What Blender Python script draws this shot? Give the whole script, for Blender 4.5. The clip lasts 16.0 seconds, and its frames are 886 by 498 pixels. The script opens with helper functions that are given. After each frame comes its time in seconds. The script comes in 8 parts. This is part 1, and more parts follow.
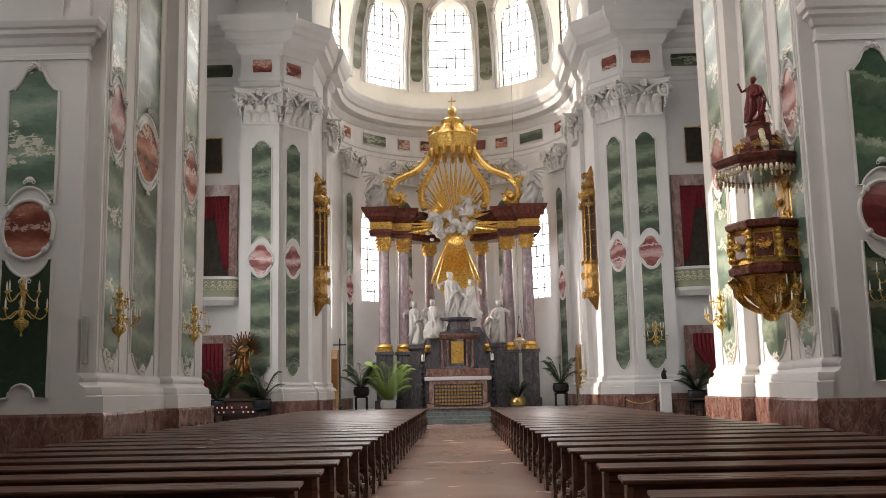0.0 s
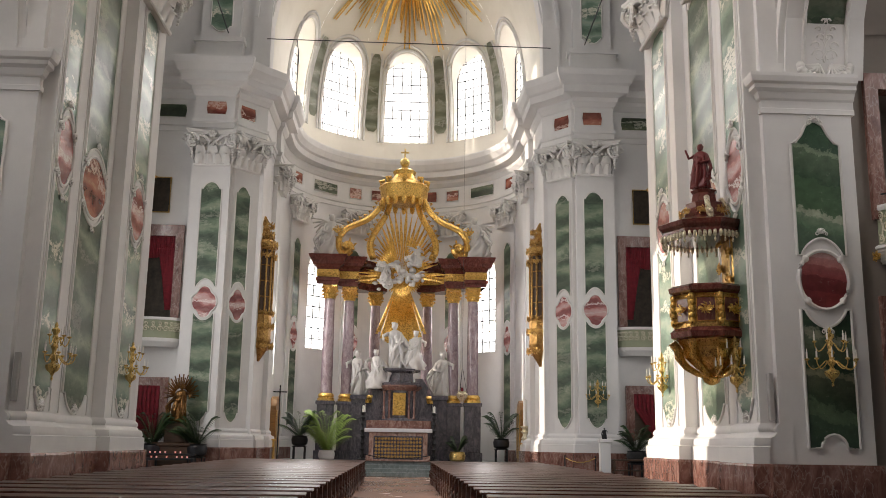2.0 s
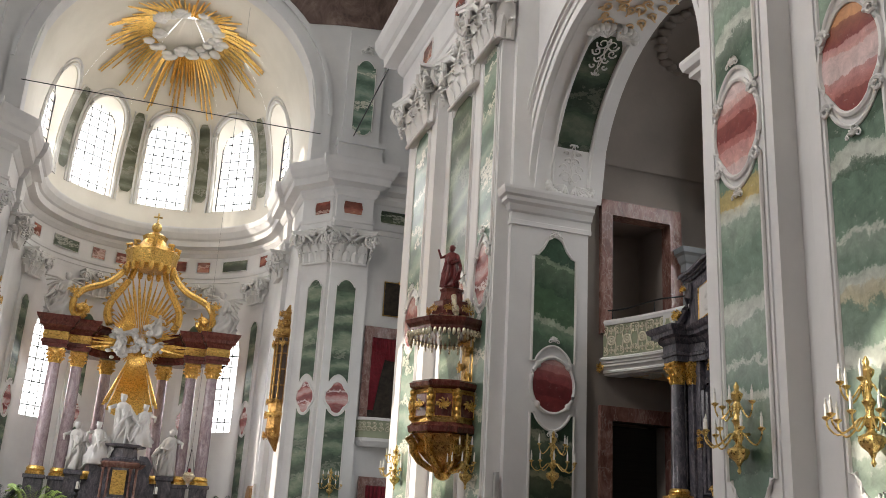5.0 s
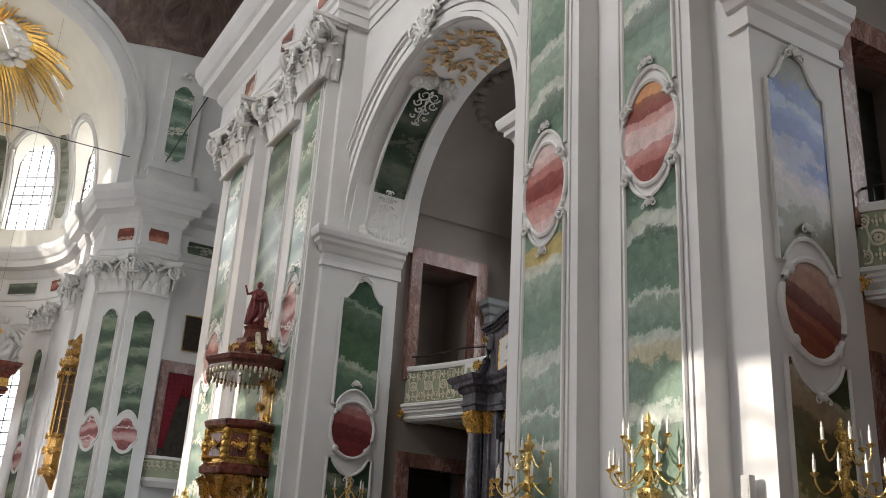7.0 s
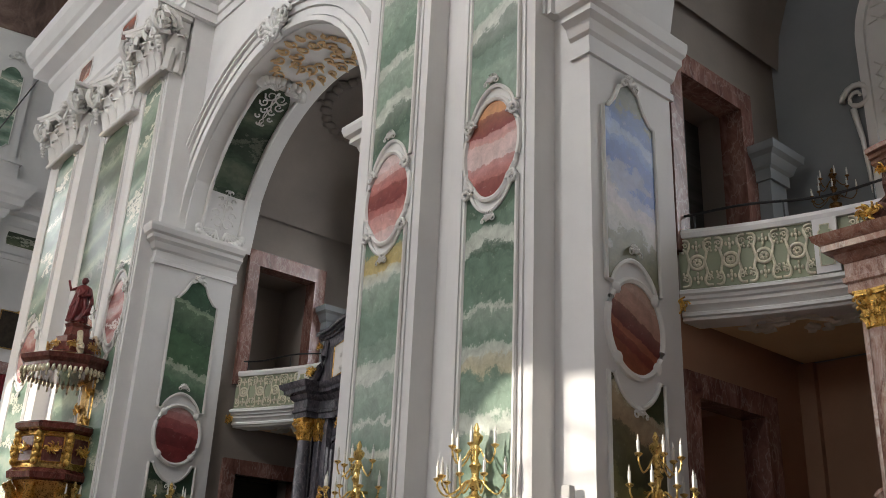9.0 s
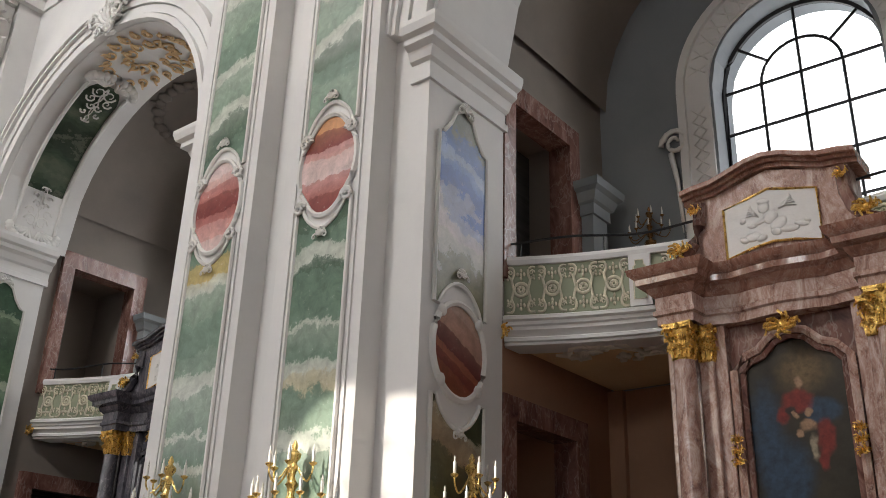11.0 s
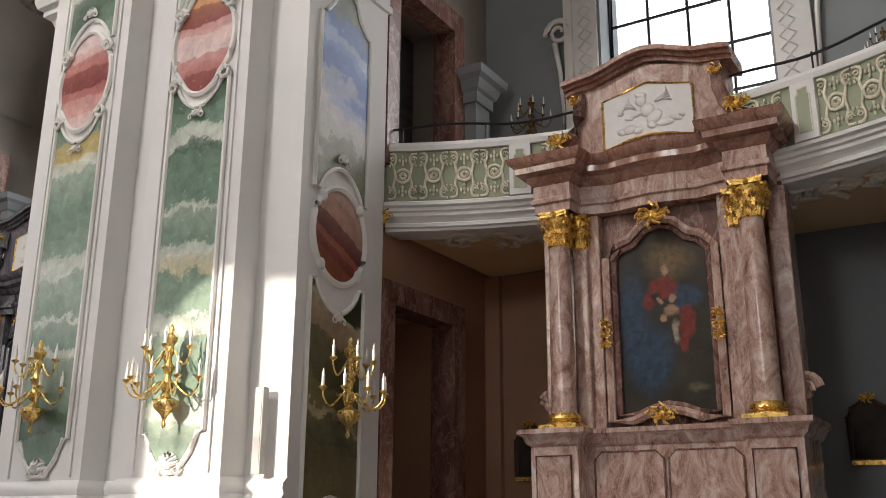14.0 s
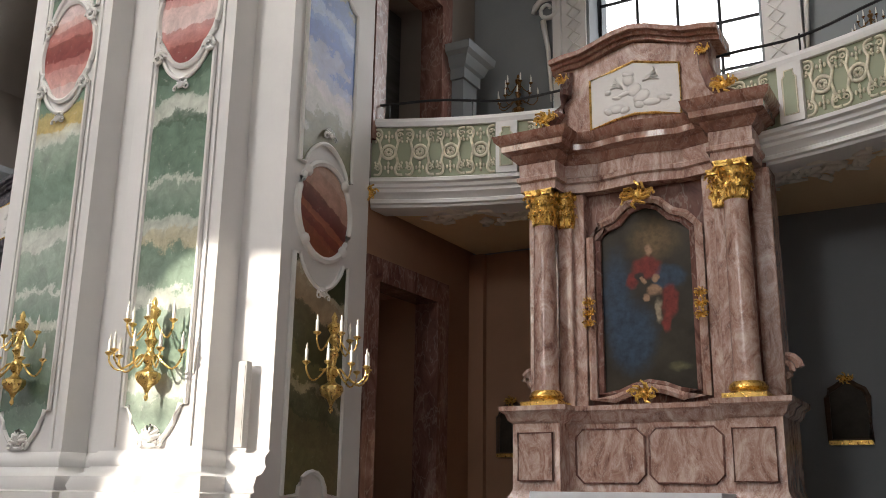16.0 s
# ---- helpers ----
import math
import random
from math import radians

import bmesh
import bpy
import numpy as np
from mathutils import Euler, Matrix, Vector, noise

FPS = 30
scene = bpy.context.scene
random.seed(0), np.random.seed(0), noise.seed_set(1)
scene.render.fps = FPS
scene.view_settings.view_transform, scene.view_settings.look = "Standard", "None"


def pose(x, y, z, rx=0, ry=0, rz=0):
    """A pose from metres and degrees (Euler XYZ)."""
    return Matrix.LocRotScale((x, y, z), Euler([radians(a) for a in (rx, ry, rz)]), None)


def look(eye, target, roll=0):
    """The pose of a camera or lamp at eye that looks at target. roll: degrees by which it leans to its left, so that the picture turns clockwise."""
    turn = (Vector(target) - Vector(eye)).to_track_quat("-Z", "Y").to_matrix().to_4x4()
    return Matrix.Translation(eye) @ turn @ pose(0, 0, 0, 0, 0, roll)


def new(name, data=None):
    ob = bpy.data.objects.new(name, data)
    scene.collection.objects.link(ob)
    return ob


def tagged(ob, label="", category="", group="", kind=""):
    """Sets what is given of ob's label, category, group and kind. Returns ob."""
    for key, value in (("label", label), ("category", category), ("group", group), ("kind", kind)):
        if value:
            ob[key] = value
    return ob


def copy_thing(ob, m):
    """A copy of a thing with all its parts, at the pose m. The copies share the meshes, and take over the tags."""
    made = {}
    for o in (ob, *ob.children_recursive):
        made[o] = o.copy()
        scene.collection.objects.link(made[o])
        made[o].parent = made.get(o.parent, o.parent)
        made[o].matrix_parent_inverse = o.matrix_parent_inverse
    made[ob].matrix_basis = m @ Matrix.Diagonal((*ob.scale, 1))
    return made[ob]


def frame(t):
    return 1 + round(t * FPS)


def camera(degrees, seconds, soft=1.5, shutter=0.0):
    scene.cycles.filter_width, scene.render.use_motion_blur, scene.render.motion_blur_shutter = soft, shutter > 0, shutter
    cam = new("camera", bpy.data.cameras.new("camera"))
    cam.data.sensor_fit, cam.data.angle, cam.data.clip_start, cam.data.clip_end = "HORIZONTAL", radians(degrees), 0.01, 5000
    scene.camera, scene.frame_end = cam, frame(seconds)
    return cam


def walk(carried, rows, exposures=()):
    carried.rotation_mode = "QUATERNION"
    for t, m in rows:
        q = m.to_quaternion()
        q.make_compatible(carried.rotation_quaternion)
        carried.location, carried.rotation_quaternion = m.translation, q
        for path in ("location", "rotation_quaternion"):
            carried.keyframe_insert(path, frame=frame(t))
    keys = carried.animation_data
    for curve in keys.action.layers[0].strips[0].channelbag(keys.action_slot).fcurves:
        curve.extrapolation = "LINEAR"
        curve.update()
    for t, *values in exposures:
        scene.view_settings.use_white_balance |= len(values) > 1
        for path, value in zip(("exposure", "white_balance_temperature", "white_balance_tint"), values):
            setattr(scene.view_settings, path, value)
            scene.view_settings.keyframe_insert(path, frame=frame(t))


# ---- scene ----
cam = camera(50.4, 16.0, soft=0.8)
EYE = 1.75
ROWS = [
    (0, 0.92, 8.56, 1.16), (0.5, 0.55, 9.17, 1.00), (1, 0.19, 9.94, 0.23), (1.5, -0.86, 10.79, -0.38),
    (2, -2.67, 11.67, -0.87), (2.5, -5.01, 12.48, -1.33), (3, -7.55, 13.40, -1.69), (3.5, -10.08, 14.54, -1.92),
    (6, -24.94, 19.13, -3.49), (6.5, -28.04, 19.90, -3.34), (7, -30.88, 20.64, -3.22), (7.5, -33.34, 21.20, -3.14),
    (8, -35.73, 21.47, -3.08), (8.5, -38.17, 21.57, -2.87), (9, -41.00, 21.62, -2.44), (9.5, -43.96, 21.96, -2.20),
    (10, -46.71, 22.68, -1.96), (12.5, -57.11, 21.23, -0.85), (13, -57.81, 19.42, -0.73), (13.5, -58.39, 17.77, -0.48),
    (14, -58.95, 16.31, -0.27), (14.5, -59.64, 15.11, -0.27), (15, -59.91, 14.47, -0.50), (15.5, -60.01, 14.48, -0.66),
    (16, -60.05, 14.91, -0.80),
]
walk(cam, [(t, pose(0, 0, EYE, 90 + pitch, roll, yaw)) for t, yaw, pitch, roll in ROWS],
     exposures=[(0.0, -0.06, 7000, 17), (3.5, -0.04, 6900, 15), (7.0, -0.1, 6500, 12), (10.0, 0.08, 6550, 12), (12.5, 0.3, 6750, 13), (16.0, 0.4, 6750, 13)])

# ---- sky, sun, window and added fill light ----
SUN_TO = Vector((0.87, -0.32, -0.275)).normalized()
world = bpy.data.worlds.new("sky")
scene.world = world
world.use_nodes = True
wn = world.node_tree.nodes
sky = wn.new("ShaderNodeTexSky")
sky.sky_type, sky.sun_disc = "NISHITA", False
sky.sun_elevation = math.asin(-SUN_TO.z)
sky.sun_rotation = math.atan2(-SUN_TO.x, -SUN_TO.y)
world.node_tree.links.new(sky.outputs[0], wn["Background"].inputs[0])
wn["Background"].inputs[1].default_value = 0.15
sun = new("sun", bpy.data.lights.new("sun", "SUN"))
sun.data.energy, sun.data.angle, sun.data.color = 5.0, radians(0.5), (1.0, 0.93, 0.82)
sun.matrix_world = look((0, 0, 60), Vector((0, 0, 60)) + SUN_TO)


def window_or_fill_light(at, toward, w, h, watts, colour=(0.93, 0.97, 1.0)):
    lamp = new("window_or_fill_light", bpy.data.lights.new("window_or_fill_light", "AREA"))
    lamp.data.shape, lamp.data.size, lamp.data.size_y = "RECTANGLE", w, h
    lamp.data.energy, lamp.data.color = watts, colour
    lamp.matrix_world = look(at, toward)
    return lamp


# ---- materials ----
def base_mat(name, rough=0.6, metal=0.0):
    m = bpy.data.materials.new(name)
    m.use_nodes = True
    b = m.node_tree.nodes["Principled BSDF"]
    b.inputs["Roughness"].default_value, b.inputs["Metallic"].default_value = rough, metal
    return m, m.node_tree.nodes, m.node_tree.links, b


def coords(n, l, stretch=(1, 1, 1), turn=(0, 0, 0), per_object=True):
    tc, mp = n.new("ShaderNodeTexCoord"), n.new("ShaderNodeMapping")
    mp.inputs["Scale"].default_value = stretch
    mp.inputs["Rotation"].default_value = [radians(a) for a in turn]
    if per_object:
        info, sc, add = n.new("ShaderNodeObjectInfo"), n.new("ShaderNodeVectorMath"), n.new("ShaderNodeVectorMath")
        sc.operation, add.operation = "SCALE", "ADD"
        sc.inputs[0].default_value = (31.0, 17.0, 23.0)
        l.new(info.outputs["Random"], sc.inputs["Scale"])
        l.new(tc.outputs["Object"], add.inputs[0])
        l.new(sc.outputs[0], add.inputs[1])
        l.new(add.outputs[0], mp.inputs["Vector"])
    else:
        l.new(tc.outputs["Object"], mp.inputs["Vector"])
    return mp.outputs["Vector"]


def noise_tex(n, l, vec, scale, detail=6, rough=0.55, distort=0.0):
    t = n.new("ShaderNodeTexNoise")
    t.inputs["Scale"].default_value, t.inputs["Detail"].default_value = scale, detail
    t.inputs["Roughness"].default_value, t.inputs["Distortion"].default_value = rough, distort
    l.new(vec, t.inputs["Vector"])
    return t.outputs["Fac"]


def ramp(n, l, fac, stops, easing="LINEAR"):
    r = n.new("ShaderNodeValToRGB")
    r.color_ramp.interpolation = easing
    e = r.color_ramp.elements
    while len(e) < len(stops):
        e.new(0.5)
    for i, (p, c) in enumerate(stops):
        e[i].position, e[i].color = p, (*c, 1)
    l.new(fac, r.inputs["Fac"])
    return r.outputs["Color"]


def mix(n, l, fac, a, b, blend="MIX"):
    x = n.new("ShaderNodeMix")
    x.data_type, x.blend_type = "RGBA", blend
    for sock, v in ((x.inputs["Factor"], fac), (x.inputs["A"], a), (x.inputs["B"], b)):
        if isinstance(v, bpy.types.NodeSocket):
            l.new(v, sock)
        else:
            sock.default_value = v if isinstance(v, (int, float)) else (*v, 1)
    return x.outputs["Result"]


def relief(n, l, b, height, strength, dist=0.02):
    bp = n.new("ShaderNodeBump")
    bp.inputs["Strength"].default_value, bp.inputs["Distance"].default_value = strength, dist
    l.new(height, bp.inputs["Height"])
    l.new(bp.outputs["Normal"], b.inputs["Normal"])


def plaster(name, light, dark, rough=0.75, strength=0.15):
    m, n, l, b = base_mat(name, rough)
    v = coords(n, l, per_object=False)
    big, fine = noise_tex(n, l, v, 0.35, 5, 0.6), noise_tex(n, l, v, 14.0, 5, 0.7)
    c = ramp(n, l, big, [(0.3, dark), (0.62, light)])
    c = mix(n, l, 0.12, c, ramp(n, l, fine, [(0.3, dark), (0.7, light)]))
    l.new(c, b.inputs["Base Color"])
    relief(n, l, b, fine, strength, 0.01)
    return m


def banded(name, stops, vein, rough=0.22, scale=0.6, tilt=8, wave_distort=7.0, vein_amount=0.85, warp=1.6):
    """Scagliola: wavy strata with pale torn veins."""
    m, n, l, b = base_mat(name, rough)
    v = coords(n, l, (0.55, 0.55, 1.0), (tilt, tilt * 0.6, 0))
    w = n.new("ShaderNodeTexWave")
    w.wave_type, w.bands_direction, w.wave_profile = "BANDS", "Z", "SIN"
    for k, val in (("Scale", scale * 0.5), ("Distortion", wave_distort), ("Detail", 5.0), ("Detail Scale", warp), ("Detail Roughness", 0.62)):
        w.inputs[k].default_value = val
    l.new(v, w.inputs["Vector"])
    ragged = noise_tex(n, l, v, 8.0, 9, 0.72)
    shift = n.new("ShaderNodeMath")
    shift.operation = "MULTIPLY_ADD"
    shift.inputs[1].default_value, shift.inputs[2].default_value = 0.5, -0.25
    l.new(ragged, shift.inputs[0])
    total = n.new("ShaderNodeMath")
    total.operation = "ADD"
    l.new(w.outputs["Fac"], total.inputs[0])
    l.new(shift.outputs[0], total.inputs[1])
    steps = []
    for i, (p, col) in enumerate(stops):
        if i:
            steps.append((max(0.0, p - 0.015), stops[i - 1][1]))
        steps.append((p, col))
    c = mix(n, l, 0.45, ramp(n, l, total.outputs[0], steps), ramp(n, l, w.outputs["Fac"], stops))
    cloud = noise_tex(n, l, v, 3.2, 9, 0.7, 0.6)
    c = mix(n, l, 0.3, c, ramp(n, l, cloud, [(0.3, stops[0][1]), (0.75, stops[-1][1])]))
    w2 = n.new("ShaderNodeTexWave")
    w2.wave_type, w2.bands_direction = "BANDS", "Z"
    for k, val in (("Scale", scale * 0.34), ("Distortion", wave_distort * 1.5), ("Detail", 8.0), ("Detail Scale", warp * 1.3), ("Detail Roughness", 0.72)):
        w2.inputs[k].default_value = val
    l.new(v, w2.inputs["Vector"])
    mask = ramp(n, l, w2.outputs["Fac"], [(0.9, (0, 0, 0)), (0.95, (1, 1, 1))])
    torn = ramp(n, l, noise_tex(n, l, v, 11.0, 10, 0.75), [(0.43, (0, 0, 0)), (0.48, (1, 1, 1))])
    both = mix(n, l, 1.0, mask, torn, "MULTIPLY")
    amount = n.new("ShaderNodeMath")
    amount.operation = "MULTIPLY"
    amount.inputs[1].default_value = vein_amount
    l.new(both, amount.inputs[0])
    c = mix(n, l, amount.outputs[0], c, vein)
    l.new(c, b.inputs["Base Color"])
    b.inputs["Coat Weight"].default_value, b.inputs["Coat Roughness"].default_value = 0.08, 0.15
    relief(n, l, b, noise_tex(n, l, v, 3.0, 3), 0.05, 0.01)
    return m


def strata(name, z0, z1, stops, slope=(0.0, 0.0), mid=(0.0, 0.0), rag=0.34, rough=0.3, swell=0.7, fleck=(0.74, 0.72, 0.66), flecks=0.35):
    """Scagliola laid in level beds, like a painted landscape: stops are (height, colour) from the foot up."""
    m, n, l, b = base_mat(name, rough)
    v = coords(n, l, per_object=False)
    sep = n.new("ShaderNodeSeparateXYZ")
    l.new(v, sep.inputs[0])

    def madd(a, k, c):
        q = n.new("ShaderNodeMath")
        q.operation = "MULTIPLY_ADD"
        l.new(a, q.inputs[0])
        q.inputs[1].default_value = k
        if isinstance(c, bpy.types.NodeSocket):
            l.new(c, q.inputs[2])
        else:
            q.inputs[2].default_value = c
        return q.outputs[0]

    low, high = noise_tex(n, l, v, 1.1, 3, 0.5), noise_tex(n, l, v, 4.0, 12, 0.78)
    h = madd(sep.outputs["X"], slope[0], sep.outputs["Z"])
    h = madd(sep.outputs["Y"], slope[1], h)
    h = madd(low, swell, h)
    h = madd(high, rag * 2, h)
    t = madd(h, 1 / (z1 - z0), -(z0 + swell * 0.5 + rag + slope[0] * mid[0] + slope[1] * mid[1]) / (z1 - z0))
    steps = []
    for i, (z, col) in enumerate(stops):
        p = min(1.0, max(0.0, (z - z0) / (z1 - z0)))
        if i:
            steps.append((max(0.0, p - 0.006), stops[i - 1][1]))
        steps.append((p, col))
    c = mix(n, l, 0.3, ramp(n, l, t, steps), ramp(n, l, t, [(min(1.0, max(0.0, (z - z0) / (z1 - z0))), col) for z, col in stops]))
    cloud = noise_tex(n, l, v, 4.5, 9, 0.72, 0.5)
    c = mix(n, l, 0.55, c, ramp(n, l, cloud, [(0.3, (0.45,) * 3), (0.5, (1.0,) * 3), (0.72, (1.6,) * 3)]), "MULTIPLY")
    spots = ramp(n, l, noise_tex(n, l, v, 9.0, 10, 0.78), [(0.6, (0, 0, 0)), (0.64, (flecks,) * 3)])
    c = mix(n, l, spots, c, fleck)
    l.new(c, b.inputs["Base Color"])
    b.inputs["Coat Weight"].default_value, b.inputs["Coat Roughness"].default_value = 0.08, 0.15
    relief(n, l, b, noise_tex(n, l, v, 3.0, 3), 0.04, 0.01)
    return m


def soft_painting(name, ground, shapes, d):
    """Old oil painting: soft patches of colour at (x, height, half width, half height) sunk into a dark ground."""
    m, n, l, b = base_mat(name, 0.42)
    v = coords(n, l, per_object=False)
    warp = n.new("ShaderNodeTexNoise")
    warp.inputs["Scale"].default_value, warp.inputs["Detail"].default_value = 7.0, 5
    l.new(v, warp.inputs["Vector"])
    push = n.new("ShaderNodeVectorMath")
    push.operation = "MULTIPLY_ADD"
    l.new(warp.outputs["Color"], push.inputs[0])
    push.inputs[1].default_value, push.inputs[2].default_value = (0.13, 0.0, 0.13), (-0.065, 0.0, -0.065)
    moved = n.new("ShaderNodeVectorMath")
    moved.operation = "ADD"
    l.new(v, moved.inputs[0])
    l.new(push.outputs[0], moved.inputs[1])
    c = ramp(n, l, noise_tex(n, l, v, 2.5, 8, 0.65), [(0.3, tuple(q * 0.4 for q in ground)), (0.7, ground)])
    for col, x, z, w, hh, edge in shapes:
        mp = n.new("ShaderNodeMapping")
        mp.inputs["Location"].default_value = (-x / w, 0, -(z + d) / hh)
        mp.inputs["Scale"].default_value = (1 / w, 0, 1 / hh)
        l.new(moved.outputs[0], mp.inputs["Vector"])
        ln = n.new("ShaderNodeVectorMath")
        ln.operation = "LENGTH"
        l.new(mp.outputs[0], ln.inputs[0])
        fac = ramp(n, l, ln.outputs["Value"], [(0.0, (1, 1, 1)), (max(0.02, 1 - edge), (0.9,) * 3), (1.0, (0, 0, 0))], "EASE")
        tone = ramp(n, l, noise_tex(n, l, v, 12.0, 7, 0.7), [(0.3, tuple(q * 0.45 for q in col)), (0.65, col)])
        c = mix(n, l, fac, c, tone)
    l.new(c, b.inputs["Base Color"])
    relief(n, l, b, noise_tex(n, l, v, 60, 4), 0.15, 0.005)
    return m


def brecciated(name, stops, vein, rough=0.22, scale=1.6):
    m, n, l, b = base_mat(name, rough)
    v = coords(n, l, (1, 1, 0.45), (24, 14, 0))
    a = noise_tex(n, l, v, scale, 10, 0.7, 2.2)
    c = ramp(n, l, a, stops)
    vo = n.new("ShaderNodeTexVoronoi")
    vo.feature = "DISTANCE_TO_EDGE"
    vo.inputs["Scale"].default_value = scale * 1.8
    warp = n.new("ShaderNodeVectorMath")
    warp.operation = "ADD"
    wn2 = n.new("ShaderNodeTexNoise")
    wn2.inputs["Scale"].default_value, wn2.inputs["Detail"].default_value = scale * 2, 5
    l.new(v, wn2.inputs["Vector"])
    l.new(v, warp.inputs[0])
    l.new(wn2.outputs["Color"], warp.inputs[1])
    l.new(warp.outputs[0], vo.inputs["Vector"])
    line = ramp(n, l, vo.outputs["Distance"], [(0.0, (0.4, 0.4, 0.4)), (0.05, (0, 0, 0))])
    c = mix(n, l, line, c, vein)
    l.new(c, b.inputs["Base Color"])
    b.inputs["Coat Weight"].default_value = 0.2
    return m


def gilt(name, bright=(0.85, 0.55, 0.16), dark=(0.32, 0.15, 0.03), rough=0.3):
    m, n, l, b = base_mat(name, rough, 0.95)
    v = coords(n, l, per_object=False)
    a = noise_tex(n, l, v, 9.0, 6, 0.7)
    l.new(ramp(n, l, a, [(0.28, dark), (0.52, bright)]), b.inputs["Base Color"])
    l.new(ramp(n, l, noise_tex(n, l, v, 30.0, 3), [(0.3, (0.2,) * 3), (0.7, (0.45,) * 3)]), b.inputs["Roughness"])
    relief(n, l, b, noise_tex(n, l, v, 22.0, 4), 0.45, 0.02)
    return m


def timber(name, light, dark, rough=0.32):
    m, n, l, b = base_mat(name, rough)
    v = coords(n, l, (0.6, 9.0, 9.0))
    a = noise_tex(n, l, v, 3.0, 8, 0.6, 0.8)
    l.new(ramp(n, l, a, [(0.3, dark), (0.7, light)]), b.inputs["Base Color"])
    l.new(ramp(n, l, noise_tex(n, l, v, 1.2, 4), [(0.3, (rough * 0.75,) * 3), (0.7, (rough * 1.35,) * 3)]), b.inputs["Roughness"])
    relief(n, l, b, a, 0.08, 0.005)
    return m


def plain(name, colour, rough=0.5, metal=0.0, vary=0.25, scale=6.0, bump=0.1):
    m, n, l, b = base_mat(name, rough, metal)
    v = coords(n, l, per_object=False)
    a = noise_tex(n, l, v, scale, 6, 0.65)
    d = tuple(c * (1 - vary) for c in colour)
    u = tuple(min(1, c * (1 + vary * 0.5)) for c in colour)
    l.new(ramp(n, l, a, [(0.3, d), (0.7, u)]), b.inputs["Base Color"])
    relief(n, l, b, noise_tex(n, l, v, scale * 5, 3), bump, 0.01)
    return m


WHITE = plaster("white_plaster", (0.76, 0.75, 0.73), (0.64, 0.63, 0.62))
CREAM = plaster("cream_vault_plaster", (0.80, 0.76, 0.67), (0.70, 0.66, 0.57))
PAD = plain("faded_kneeler_cloth", (0.42, 0.42, 0.33), 0.85, 0, 0.2)
STUCCO = plaster("white_stucco", (0.80, 0.79, 0.76), (0.60, 0.58, 0.55), 0.6, 0.5)
GREY = plaster("blue_grey_plaster", (0.25, 0.27, 0.285), (0.19, 0.21, 0.22))
PEACH = plaster("peach_plaster", (0.40, 0.22, 0.135), (0.29, 0.155, 0.09))
GREEN = banded("green_scagliola", [(0.0, (0.06, 0.125, 0.085)), (0.3, (0.12, 0.21, 0.15)), (0.62, (0.20, 0.31, 0.23)), (0.86, (0.30, 0.40, 0.32)), (1.0, (0.40, 0.46, 0.36))], (0.78, 0.76, 0.64), rough=0.32, tilt=5)
MIDGREEN = banded("deep_green_scagliola", [(0.0, (0.02, 0.045, 0.026)), (0.3, (0.05, 0.095, 0.06)), (0.62, (0.105, 0.17, 0.105)), (0.86, (0.19, 0.25, 0.17)), (1.0, (0.28, 0.33, 0.23))], (0.62, 0.62, 0.50), rough=0.34, tilt=20, vein_amount=0.22)
DARKGREEN = banded("dark_green_scagliola", [(0.0, (0.02, 0.032, 0.018)), (0.4, (0.045, 0.068, 0.038)), (0.75, (0.09, 0.12, 0.07)), (1.0, (0.19, 0.21, 0.13))], (0.55, 0.55, 0.45), tilt=12, vein_amount=0.6)
PINK = banded("pink_scagliola", [(0.0, (0.20, 0.035, 0.035)), (0.35, (0.42, 0.12, 0.11)), (0.65, (0.62, 0.34, 0.32)), (1.0, (0.72, 0.56, 0.54))], (0.80, 0.68, 0.66), tilt=4, scale=0.8)
RUST = banded("rust_scagliola", [(0.0, (0.12, 0.022, 0.016)), (0.4, (0.26, 0.06, 0.045)), (0.7, (0.40, 0.13, 0.09)), (1.0, (0.55, 0.27, 0.18))], (0.65, 0.45, 0.38), tilt=3, scale=0.6)
OLIVE = banded("olive_scagliola", [(0.0, (0.19, 0.21, 0.13)), (0.4, (0.29, 0.31, 0.21)), (0.8, (0.42, 0.43, 0.31)), (1.0, (0.5, 0.5, 0.38))], (0.55, 0.54, 0.44), rough=0.35, tilt=10)
LIGHT_G, MID_G, DEEP_G, PALE, CREAMY = (0.215, 0.30, 0.225), (0.145, 0.225, 0.165), (0.07, 0.12, 0.08), (0.55, 0.58, 0.51), (0.50, 0.46, 0.31)
BEDS_NEAR = strata("green_scagliola_beds", 2.3, 7.8, [(2.3, LIGHT_G), (3.0, PALE), (3.25, LIGHT_G), (3.6, MID_G), (4.15, PALE), (4.4, LIGHT_G), (4.85, MID_G), (4.95, CREAMY), (5.2, PALE), (5.4, MID_G), (5.88, PALE), (5.97, MID_G), (6.62, DEEP_G), (6.75, PALE), (7.02, MID_G), (7.3, DEEP_G)])
BEDS_FAR = strata("green_scagliola_beds_ochre", 2.3, 7.8, [(2.3, MID_G), (3.0, DEEP_G), (3.4, MID_G), (4.02, PALE), (4.14, MID_G), (4.62, PALE), (4.7, LIGHT_G), (5.3, PALE), (5.6, LIGHT_G), (5.95, MID_G), (6.4, LIGHT_G), (6.85, PALE), (7.1, (0.52, 0.40, 0.15)), (7.45, MID_G)])
